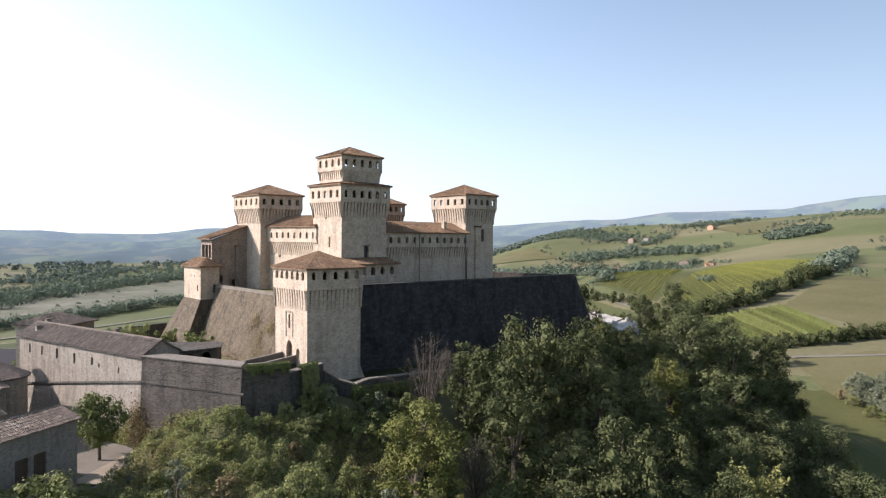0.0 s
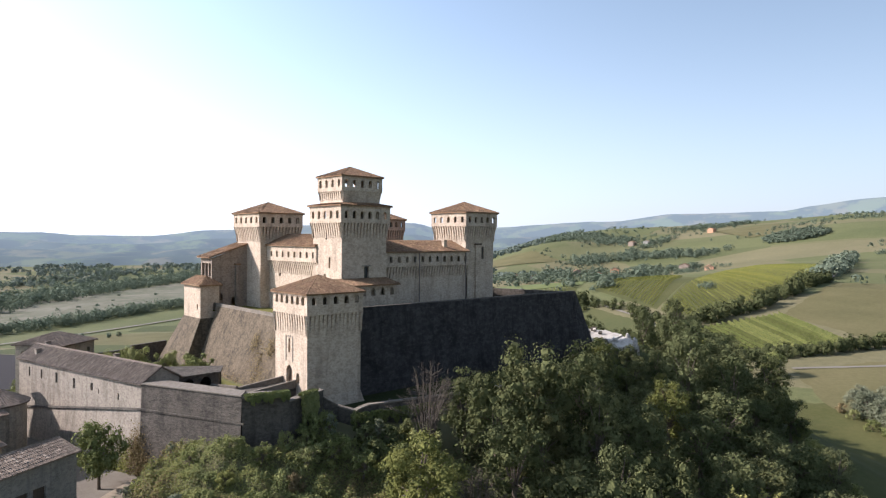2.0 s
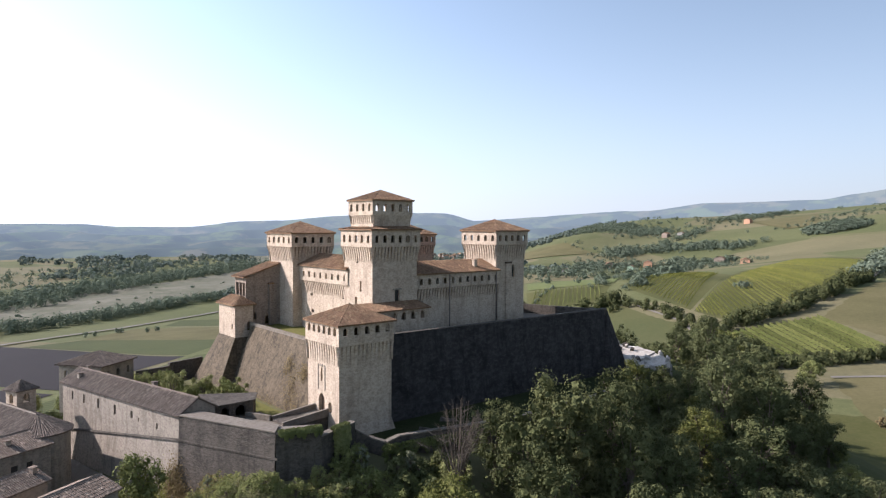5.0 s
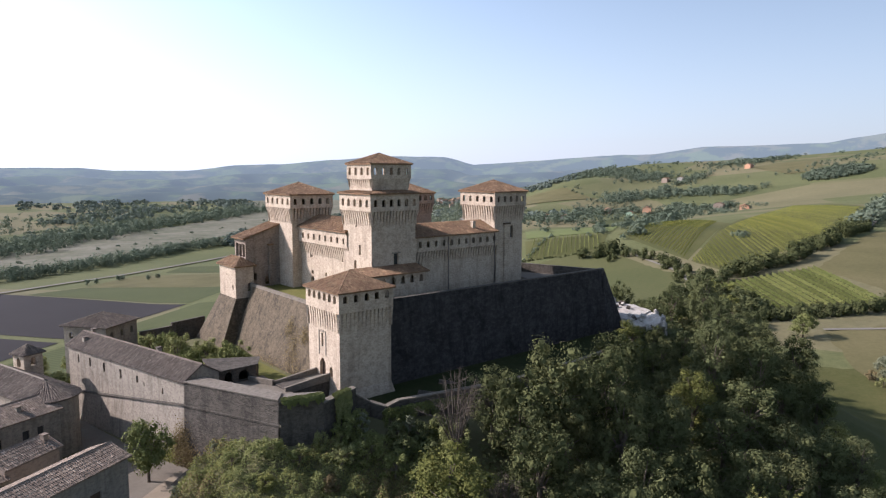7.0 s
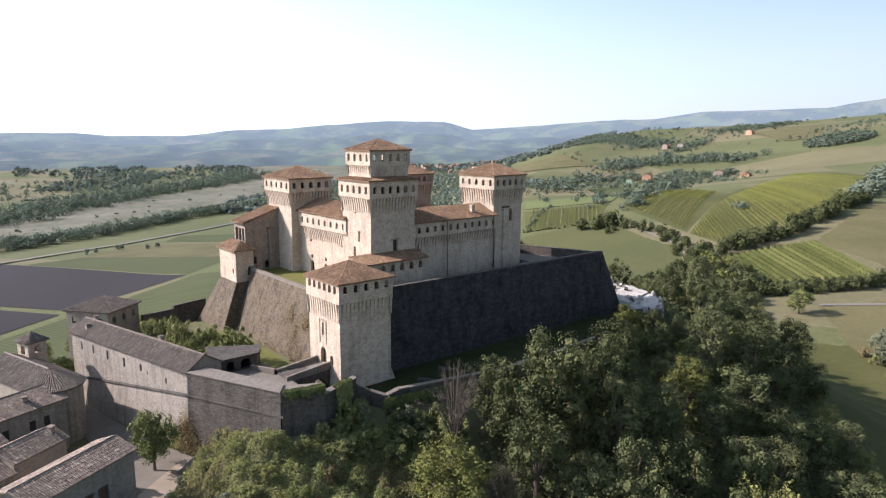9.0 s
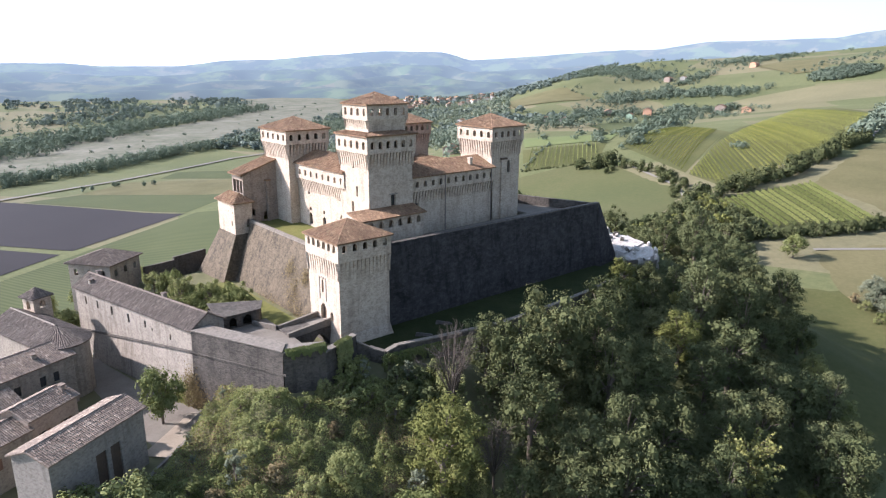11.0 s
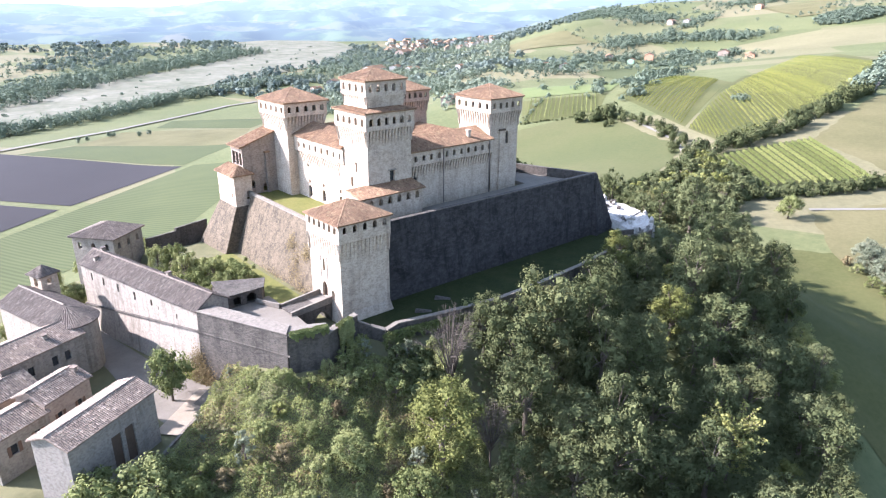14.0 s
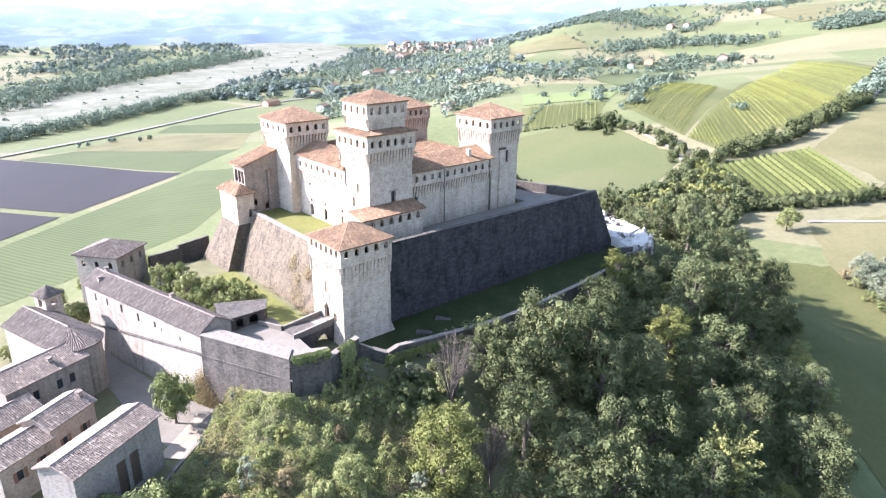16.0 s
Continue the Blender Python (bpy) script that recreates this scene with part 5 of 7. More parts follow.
def trunk_mesh(name, height, radius, targets, material, fork=0.45):
    bm = bmesh.new()
    z = height * fork
    limb(bm, (0, 0, -1.5), (0.1, 0.05, z * 0.5), radius * 1.25, radius * 0.85, 8)
    limb(bm, (0.1, 0.05, z * 0.5), (0.05, -0.1, z), radius * 0.85, radius * 0.62, 8)
    for t in targets:
        t = Vector(t)
        m_ = Vector((t.x * 0.45, t.y * 0.45, z + (t.z - z) * 0.55 + 0.3))
        limb(bm, (0.05, -0.1, z * random.uniform(0.75, 1.0)), m_, radius * 0.42, radius * 0.24, 5)
        limb(bm, m_, t, radius * 0.24, radius * 0.07, 5)
    me = bpy.data.meshes.new(name)
    bm.to_mesh(me)
    bm.free()
    me.materials.append(material)
    return me


def tree(name, label, seed, height, rx, leafmat, n_clump=30, n_leaf=5600, leaf=0.14, low=0.04, cat="tree", up=0.25):
    o = thing(name, (0, 0, 0), label, cat)
    zc, rz = height * (1 + low) / 2, height * (1 - low) / 2
    q, cc = crown_quads(seed, rx, rz, zc, n_clump, n_leaf, leaf, up)
    random.seed(seed)
    for nm, me in (("trunk", trunk_mesh("trunk", height, 0.03 * height, cc[:14], BARK)), ("crown", quads_mesh("crown", q, leafmat))):
        ob = new(nm, me)
        ob.parent = o
    return o


def set_at(proto, x, y, s=1.0, turn=0.0, sink=0.0, z=None, sz=None):
    zz = land_at(x, y) if z is None else z
    return copy_thing(proto, Matrix.Translation((x, y, zz - sink)) @ Matrix.Rotation(turn, 4, 'Z') @ Matrix.Diagonal((s, s, sz or s, 1)))


OAK = "broad dark green oak on the castle slope"
oaks = [tree("tree", OAK, 11 + i, h, r, m_, n_clump=nc) for i, (h, r, nc, m_) in enumerate(((15, 6.2, 40, LEAF), (16, 5.6, 34, LEAF), (13.5, 5.8, 36, LEAF), (14.5, 5.0, 28, LEAF)))]
ashes = [tree("tree", "blue-green leafy ash in the wood", 21 + i, h, r, LEAFB, n_clump=nc, up=0.45) for i, (h, r, nc) in enumerate(((15, 5.0, 30), (13, 4.6, 26), (16, 4.4, 30)))]
browns = [tree("tree", "olive-brown tree turning in late summer", 26 + i, h, r, LEAFO, n_clump=nc) for i, (h, r, nc) in enumerate(((13, 4.8, 28), (12, 4.2, 24)))]
lights = [tree("tree", "yellow-green leafy tree on the castle slope", 31 + i, h, r, LEAFY, n_clump=nc, n_leaf=7600, leaf=0.112, up=0.4) for i, (h, r, nc) in enumerate(((14, 4.6, 32), (12, 3.9, 28)))]
greys = [tree("tree", "silver-green willow at the meadow edge", 51 + i, h, r, LEAFG, n_clump=34, n_leaf=5600, leaf=0.115, low=-0.15) for i, (h, r) in enumerate(((9.5, 4.8), (8.5, 4.4)))]
dry = [tree("shrub", "dry brown shrub on the slope", 91, 2.6, 1.5, DRYLEAF, n_clump=12, n_leaf=1000, leaf=0.10, low=-0.15, cat="shrub"), tree("shrub", "slender pale shrub on the slope", 92, 4.6, 1.3, LEAFG, n_clump=14, n_leaf=1100, leaf=0.10, low=-0.1, cat="shrub", up=0.6),
       tree("shrub", "yellow-green shrub on the slope", 93, 3.0, 1.6, LEAFY, n_clump=14, n_leaf=1200, leaf=0.11, low=-0.15, cat="shrub")]
shrubs = [tree("shrub", "dense green shrub on the slope", 61 + i, h, r, SHRUB, n_clump=14, n_leaf=1900, leaf=0.085, low=-0.15, cat="shrub") for i, (h, r) in enumerate(((3.4, 2.0), (2.6, 1.7), (4.2, 2.1)))]
bushy = [tree("tree", "round green tree with a low crown", 71 + i, h, r, SHRUB, n_clump=26, n_leaf=3400, leaf=0.135, low=0.1) for i, (h, r) in enumerate(((8, 4.2), (7, 3.6)))]


def feathery(name, label, seed, height, spread, leafmat):
    """A young tree of long upswept branches set with leaflets."""
    o = thing(name, (0, 0, 0), label, "tree")
    g = np.random.default_rng(seed)
    bm = bmesh.new()
    limb(bm, (0, 0, -1.5), (0.2, 0.1, height * 0.75), 0.22, 0.06, 7)
    pts, nr = [], []
    for i in range(84):
        z0 = height * g.uniform(0.22, 0.74)
        a, length = g.uniform(0, 6.28), spread * g.uniform(0.55, 1.1)
        tip = Vector((math.cos(a) * length, math.sin(a) * length, z0 + height * g.uniform(0.10, 0.30)))
        limb(bm, (0.1, 0.05, z0), tip, 0.05, 0.012, 4)
        s = g.uniform(0.2, 1.05, 58)
        pts.append(np.array([0.1, 0.05, z0]) + np.outer(s, np.array(tip) - np.array([0.1, 0.05, z0])) + g.normal(scale=0.16, size=(58, 3)))
    part("trunk", bm, BARK, o)
    p = np.concatenate(pts)
    ob = new("crown", quads_mesh("crown", leaf_quads(p, g.normal(size=p.shape) + np.array([0, 0, 0.8]), g.uniform(0.10, 0.24, len(p)), g), leafmat))
    ob.parent = o
    return o


locust = feathery("tree", "light green feathery young tree above the wood", 41, 13, 4.2, LEAFY)


def inside(poly, x, y):
    hit_ = False
    for (x0, y0), (x1, y1) in zip(poly, poly[1:] + poly[:1]):
        if (y0 > y) != (y1 > y) and x < (x1 - x0) * (y - y0) / (y1 - y0) + x0:
            hit_ = not hit_
    return hit_


def scattered(poly, gap, seed, tries=4000):
    g = random.Random(seed)
    xs, ys = [p[0] for p in poly], [p[1] for p in poly]
    pts = []
    for _ in range(tries):
        x, y = g.uniform(min(xs), max(xs)), g.uniform(min(ys), max(ys))
        if inside(poly, x, y) and all((x - a) ** 2 + (y - b) ** 2 > gap * gap for a, b in pts):
            pts.append((x, y))
    return pts


used = set()


def plant(proto, x, y, s=1.0, turn=0.0, sink=0.0, z=None, sz=None, group=""):
    """The first one planted of a kind is the model itself; the rest are copies."""
    if proto.name in used:
        o = set_at(proto, x, y, s, turn, sink, z, sz)
    else:
        used.add(proto.name)
        zz = land_at(x, y) if z is None else z
        later.append((proto, Matrix.Translation((x, y, zz - sink)) @ Matrix.Rotation(turn, 4, 'Z') @ Matrix.Diagonal((s, s, sz or s, 1))))
        o = proto
    if group:
        o["group"] = group
    return o


later = []
gr = random.Random(5)
# big trees below the bastion
wood = [(13, -16), (40, -14), (66, -11), (86, -1), (104, 18), (120, 40), (146, 40), (150, 20), (114, -9), (92, -29), (77, -41), (67, -50), (56, -57), (42, -62), (28, -67), (16, -68), (8, -54), (4, -38), (9, -24)]
chosen = [(oaks[0], 23.5, -21.5, 1.12, 1.30), (oaks[2], 16.8, -21.0, 0.95, 1.15), (oaks[1], 37.5, -21.5, 1.0, 1.15), (lights[0], -2.4, -27.0, 1.25, 1.12), (oaks[3], 3.5, -35.0, 0.8), (locust, 37.5, -47.5, 1.12), (browns[0], 31.5, -16.5, 0.8), (lights[0], 52.0, -27.5, 0.95),
          (browns[1], 47.5, -14.5, 0.75), (lights[1], 58.0, -10.8, 0.82), (browns[0], 51.5, -12.8, 0.55), (oaks[2], 66.0, -11.0, 0.55), (bushy[0], 62.0, -13.5, 0.7), (lights[1], 46.0, -53.5, 0.62), (ashes[0], 97, -27, 0.7), (ashes[1], 88, -34, 0.8), (lights[0], 76, -42.5, 0.7), (ashes[2], 71, -47, 0.8), (ashes[0], 56.5, -51.0, 0.85), (ashes[1], 60.5, -55.5, 0.8), (browns[0], 66, -37, 0.8),
          (oaks[1], 61.5, -15.5, 0.55), (lights[1], 66.5, -18.5, 0.6), (ashes[2], 71.5, -14.5, 0.5)]
for pr, x, y, s, *tall in chosen:
    plant(pr, x, y, s, x, 0.3, sz=tall[0] if tall else s, group="wood below the bastion")
for i, (x, y) in enumerate(scattered(wood, 6.1, 3, 7000)):
    if any((x - c[1]) ** 2 + (y - c[2]) ** 2 < 24 for c in chosen):
        continue
    if x > 70 and y > -9 and x < 88 and y < 14:
        continue
    if math.hypot((x - 39) / 1.2, y + 36) < 6.5:
        continue
    right = (x - 20) * 0.7 + (y + 40) * -0.3
    pr = gr.choice(oaks * 2 + browns[:1] + ashes if right < 22 else ashes * 2 + oaks + browns[:1])
    edge = 0.85 if x > 62 and y > -17 else 0.92 if x > 62 and y > -26 else 1.0 if x > 62 else 0.8 if y > -18 else 1.0
    s = gr.uniform(0.78, 1.14) * edge
    plant(pr, x, y, s, gr.uniform(0, 6.28), 0.3, sz=s * gr.uniform(0.82, 1.3), group="wood below the bastion")
fringe = [(98, 22), (112, 62), (160, 60), (228, 66), (206, 26), (178, 22), (152, 12), (120, -2), (104, 4)]
copse = [tree("tree", "low bushy tree of the copse", 95 + i, h, r, m_, n_clump=18, n_leaf=1050, leaf=0.27, low=0.05) for i, (h, r, m_) in enumerate(((7, 3.4, LEAF), (6, 3.0, LEAFB), (6.5, 3.2, LEAFY), (5, 2.8, LEAFB)))]
for i, (x, y) in enumerate(scattered(fringe, 4.6, 13, 4000)):
    plant(gr.choice(copse), x, y, gr.uniform(1.0, 1.45), gr.uniform(0, 6.28), 0.3, group="copse behind the bastion")
# dark understorey that fills the wood
gw_ = np.random.default_rng(77)
vx, vy = gw_.uniform(0, 150, 90000), gw_.uniform(-84, 40, 90000)
ok = np.zeros(len(vx), bool)
for (x0, y0), (x1, y1) in zip(wood, wood[1:] + wood[:1]):
    with np.errstate(divide="ignore", invalid="ignore"):
        ok ^= ((y0 > vy) != (y1 > vy)) & (vx < (x1 - x0) * (vy - y0) / (y1 - y0) + x0)
vx, vy = vx[ok], vy[ok]
vz = land(vx, vy) + (0.6 + 2.6 * np.clip(0.5 + 0.5 * np.sin(vx * 0.8 + np.sin(vy * 0.7)) * np.sin(vy * 0.9 + 2), 0, 1)) * gw_.uniform(0.3, 1.0, len(vx))
ob = new("understorey", quads_mesh("understorey", leaf_quads(np.stack([vx, vy, vz], -1), gw_.normal(scale=0.6, size=(len(vx), 3)) + np.array([0, 0, 0.9]), gw_.uniform(0.2, 0.42, len(vx)), gw_), LEAF))
tagged(ob, "dark green understorey between the trees of the wood", "undergrowth", kind="stuff")
# scrub on the near slope
scrub = [(-34, -10), (-29.4, -5.6), (-23.8, -1.2), (-18.2, 3.4), (-16.0, -2), (-14.2, -7.4), (-8, -9), (-2, -8), (2, -10), (10, -12), (6, -26), (0, -38), (-10, -34), (-22, -29), (-36, -25), (-46, -24), (-42, -16)]
for i, (x, y) in enumerate(scattered(scrub, 3.1, 4, 4000)):
    gully = abs(x - (1.0 + 0.2 * (y + 10))) < 3 and y > -26
    if gully:
        continue
    rim = 0.6 if inside(scrub[1:6] + [(-24, -8)], x, y) else 1.0
    plant(gr.choice(shrubs * 2 + dry), x, y, gr.uniform(0.6, 1.15) * rim, gr.uniform(0, 6.28), 0.3, group="scrub on the slope")
for x, y, s in ((-40.0, -10.8, 1.32), (-35.2, -13.0, 1.25), (-31.6, -14.6, 0.9), (-45.8, -12.0, 1.35), (-37.5, -16.5, 0.9), (-22, -24, 0.85), (-13, -21, 0.75), (-9, -29, 0.85)):
    plant(gr.choice(bushy), x, y, s, gr.uniform(0, 6.28), 0.4, group="trees on the near slope")
# brambles and tall grass between the shrubs
gu = np.random.default_rng(12)
ux, uy = gu.uniform(-46, 12, 300000), gu.uniform(-38, 4, 300000)
ok = np.zeros(len(ux), bool)
for (x0, y0), (x1, y1) in zip(scrub, scrub[1:] + scrub[:1]):
    with np.errstate(divide="ignore", invalid="ignore"):
        ok ^= ((y0 > uy) != (y1 > uy)) & (ux < (x1 - x0) * (uy - y0) / (y1 - y0) + x0)
ux, uy = ux[ok], uy[ok]
lump = np.clip(np.sin(ux * 1.1 + 1.5 * np.sin(uy * 0.6)) * np.sin(uy * 1.0 + 1.0 + np.sin(ux * 0.7)), -0.6, 1) * 0.6 + 0.4 + 0.25 * np.sin(ux * 3.1) * np.sin(uy * 2.7 + ux)
uh = 0.3 + 1.9 * np.clip(lump, 0, 1.2)
uz = land(ux, uy) + uh * gu.uniform(0.45, 1.05, len(ux))
un = gu.normal(scale=0.6, size=(len(ux), 3)) + np.array([-0.2, -0.2, 0.9])
mask = np.sin(ux * 0.37 + 2 + np.sin(uy * 0.3)) * np.sin(uy * 0.31 + 0.5) * 0.35 + 0.5 + gu.uniform(-0.3, 0.3, len(ux))
for nm, lb, mat_, lo_, hi_ in (("undergrowth", "brambles and green undergrowth on the slope", SHRUB, -9, 0.55), ("undergrowth", "yellow-green undergrowth on the slope", LEAFY, 0.55, 0.80), ("undergrowth", "dry grass and weeds on the slope", DRYLEAF, 0.80, 9)):
    sel = (mask >= lo_) & (mask < hi_)
    ob = new(nm, quads_mesh(nm, leaf_quads(np.stack([ux, uy, uz], -1)[sel], un[sel], gu.uniform(0.06, 0.135, int(sel.sum())), gu), mat_))
    tagged(ob, lb, "undergrowth", kind="stuff")
for x, y, s in ((3.0, -20.2, 1.5), (5.6, -21.8, 1.6), (6.6, -19.2, 1.5), (2.6, -17.0, 1.3), (8.6, -16.0, 1.4), (-3.8, -13.0, 1.2), (-1.5, -16, 1.1)):
    plant(gr.choice(shrubs), x, y, s, s * 7, 0.3, group="scrub on the slope")
for i, (x, y, s) in enumerate(((2.5, -11.0, 0.5), (5.5, -12.0, 0.55), (8.8, -12.4, 0.55), (4.8, -15.5, 0.6), (1.2, -14.0, 0.55), (8.6, -16.6, 0.65), (0.5, -18.5, 0.6), (12.0, -13.2, 0.55))):
    plant(copse[i % 2], x, y, s, i * 1.7, 0.3, group="low trees in the gully")
# tree on the square, bushes behind the barracks
plant(bushy[1], -25.1, 6.8, 1.0, 1.0, 0.0, z=-6.1, sz=1.25)
for i, (x, y) in enumerate(scattered([(-14, 20), (-5, 20.5), (-4.5, 30), (-10, 45), (-16, 45), (-15, 30)], 2.6, 8, 900)):
    wide = gr.uniform(1.05, 1.45)
    plant(gr.choice(shrubs), x, y, wide, gr.uniform(0, 6.28), 0.35, sz=wide * (1.25 if i % 3 else 1.55), group="bushes behind the barracks")
for x, y, s in ((-30, 48, 0.8), (-27, 50, 0.7), (-40, 44, 0.45), (-46, 38, 0.5), (-48, 32, 0.5), (-10.5, 60, 0.6), (-7, 62, 0.55), (-21, 66, 0.7)):
    plant(bushy[0], x, y, s, gr.uniform(0, 6.28), 0.3)
for x, y, s in ((-8.5, -9.0, 0.6), (-5.5, -9.4, 0.6), (-3.4, -8.4, 0.8), (-1.6, -7.8, 0.7), (2.5, -9.0, 0.7)):
    plant(shrubs[0], x, y, s, s * 3, 0.0, sz=s * 1.5, group="bushes under the rampart")
for x, y, s in ((66.5, 25.5, 1.0), (67.6, 22.6, 0.85), (65.0, 29.0, 0.9)):
    plant(shrubs[2], x, y, s, s * 5, 0.0, z=9.2, sz=s * 1.25, group="bushes behind the bastion")
# meadow trees
plant(bushy[0], 184, 5, 1.15, 0.4, 0.2)
plant(lights[1], -30.5, 52.0, 0.75, 0.4, 0.2)
plant(bushy[1], -27.0, 49.5, 0.8, 0.9, 0.2)
for x, y, s in ((166, -25, 0.9), (160, -29, 1.0), (169, -32, 0.9), (153, -36, 0.8), (161, -38, 1.0), (164.5, -28.5, 0.8), (157, -33, 0.9), (166, -36, 1.0)):
    plant(gr.choice(greys), x, y, s, gr.uniform(0, 6.28), 0.3, group="willows at the meadow edge")
for pr, x, y, s in ((shrubs[0], 150.5, -32.5, 1.1), (shrubs[1], 147.5, -36.5, 1.2), (shrubs[0], 156.5, -26.5, 1.0), (shrubs[2], 150.0, -39.5, 1.0), (dry[0], 160.5, -22.5, 1.2), (shrubs[1], 144.5, -40.5, 1.0)):
    plant(pr, x, y, s, x * 2, 0.1, group="scrub round the willows")
for pr, x, y, s in ((bushy[0], 90.0, -34.5, 0.62), (dry[2], 94.0, -33.5, 1.3), (bushy[1], 84.5, -38.5, 0.72), (browns[1], 81.0, -42.5, 0.42), (bushy[0], 76.5, -46.5, 0.7), (shrubs[2], 80.0, -47.0, 1.1), (bushy[1], 69.5, -51.0, 0.85), (shrubs[2], 73.0, -51.5, 1.2),
                    (dry[2], 100.5, -29.5, 1.1), (shrubs[0], 104.0, -26.0, 1.1)):
    plant(pr, x, y, s, y * 2, 0.3, group="bushes along the wood's edge")
for pr, m_ in later:
    pr.matrix_basis = m_

# ivy over the rampart walls


def ivy(name, label, a, b, n_out, z_top, drop, n, seed, over=1.0):
    """Leaves hanging from the top of a wall from a to b, in tongues of uneven length."""
    g = np.random.default_rng(seed)
    a, b = np.array(a, float), np.array(b, float)
    u = g.uniform(0, 1, n)
    depth = drop * (0.35 + 0.65 * np.abs(np.sin(u * 9 + seed)) * np.abs(np.sin(u * 23 + 1)))
    z = z_top + 0.3 - depth * g.uniform(0, 1, n) ** 1.2
    d = (b - a) / np.linalg.norm(b - a)
    nn = np.array([d[1], -d[0]])
    off = g.uniform(-0.5 * over, 0.45, n)
    off = np.where(z < z_top, np.abs(off) + 0.05 + (z_top - z) * n_out, off)
    p_ = np.stack([a[0] + (b[0] - a[0]) * u + nn[0] * off, a[1] + (b[1] - a[1]) * u + nn[1] * off, z], -1)
    nr = np.stack([np.full(n, nn[0]), np.full(n, nn[1]), np.full(n, 0.6)], -1) + g.normal(scale=0.5, size=(n, 3))
    ob = new(name, quads_mesh(name, leaf_quads(p_, nr, g.uniform(0.09, 0.2, n), g), SHRUB))
    return tagged(ob, label, "ivy", kind="stuff")


ivy("ivy", "green ivy fringe along the top of the rampart wall", (-12.6, -6.7), (-7.2, -7.9), 0.05, 5.8, 1.3, 2600, 3)
ivy("ivy", "thick ivy clump hanging beside the gate", (-5.2, -7.2), (-2.2, -6.1), 0.06, 4.9, 5.0, 4200, 4)
ivy("ivy", "ivy on the ditch wall", (3.2, -7.5), (17, -9.8), 0.05, 1.0, 3.0, 2500, 6, 0.2)

# bare tree
bare = thing("bare_tree", (4.6, -20.6, land_at(4.6, -20.6)), "leafless dry tree with bundled twigs", "tree")
bm = bmesh.new()
h0 = 10.4 - land_at(4.6, -20.6)
BASE[bare.name] = None
random.seed(21)
limb(bm, (0, 0, -1), (0.15, 0, h0 * 0.36), 0.24, 0.16, 8)
for i in range(34):
    a = random.uniform(0, 6.28)
    r = random.uniform(0.6, 4.7)
    t = Vector((math.cos(a) * r, math.sin(a) * r, h0 * (1.0 - 0.015 * r * r * random.uniform(0.6, 1.8))))
    m_ = Vector((t.x * 0.5, t.y * 0.5, h0 * random.uniform(0.52, 0.66)))
    limb(bm, (0.15, 0, h0 * random.uniform(0.28, 0.36)), m_, 0.085, 0.05, 5)
    limb(bm, m_, t, 0.05, 0.014, 4)
    for k in range(16):
        s = m_.lerp(t, random.uniform(0.0, 0.92))
        e = s + Vector((random.uniform(-0.9, 0.9) + t.x * .22, random.uniform(-0.9, 0.9) + t.y * .22, random.uniform(.0, 0.9)))
        limb(bm, s, e, 0.024, 0.010, 3)
        limb(bm, s.lerp(e, 0.5), s.lerp(e, 0.5) + Vector((random.uniform(-0.4, 0.4), random.uniform(-0.4, 0.4), random.uniform(.1, 0.6))), 0.014, 0.007, 3)
part("limbwork", bm, DEADBARK, bare)
copy_thing(bare, Matrix.Translation((4.2, -29.5, land_at(4.2, -29.5))) @ Matrix.Rotation(1.9, 4, 'Z') @ Matrix.Diagonal((0.85, 0.85, 0.66, 1)))


# ---- vineyards, hedges and far country ----
def cloud(points, per, leaf, seed, squash=0.8):
    """Leaf quads for many crowns at once. points: x, y, ground z, radius, height."""
    g = np.random.default_rng(seed)
    pts = np.asarray(points, float)
    n = len(pts)
    lob = 7
    d = g.normal(size=(n, lob, 3))
    d /= np.linalg.norm(d, axis=2, keepdims=True)
    rad, hgt = pts[:, 3], pts[:, 4]
    cc = pts[:, None, :3] + d * np.stack([rad * .55, rad * .55, hgt * .26], -1)[:, None, :]
    cc[:, :, 2] += (hgt * 0.46)[:, None]
    k = g.integers(0, lob, (n, per))
    c = np.take_along_axis(cc, k[:, :, None].repeat(3, 2), 1)
    e = g.normal(size=(n, per, 3))
    e[:, :, 2] += 0.25
    e /= np.linalg.norm(e, axis=2, keepdims=True)
    p = c + e * np.stack([rad * .5, rad * .5, hgt * .28], -1)[:, None, :] * g.uniform(0.7, 1.1, (n, per, 1))
    out_ = p - (pts[:, None, :3] + np.stack([0 * hgt, 0 * hgt, hgt * 0.3], -1)[:, None, :])
    out_ /= np.maximum(np.linalg.norm(out_, axis=2, keepdims=True), 1e-6)
    size = np.repeat(leaf * (rad / rad.mean()), per) * g.uniform(0.7, 1.3, n * per)
    return leaf_quads(p.reshape(-1, 3), (e + out_ + g.normal(scale=.3, size=e.shape)).reshape(-1, 3), size, g)


def woods(name, label, pts, per, leaf, seed, material=None, cat="woodland"):
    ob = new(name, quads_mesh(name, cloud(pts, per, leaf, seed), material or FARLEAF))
    return tagged(ob, label, cat, kind="stuff")


def along(pts, gap, spread, seed, r, h):
    g = random.Random(seed)
    p = [Vector(q) for q in pts]
    res = []
    for a, b in zip(p, p[1:]):
        n = max(1, int((b - a).length / gap))
        for i in range(n):
            q = a + (b - a) * ((i + g.random()) / n)
            x, y = q.x + g.uniform(-spread, spread), q.y + g.uniform(-spread, spread)
            s = g.uniform(0.65, 1.3)
            res.append((x, y, land_at(x, y) - 0.3, r * s, h * s * g.uniform(0.85, 1.2)))
    return res


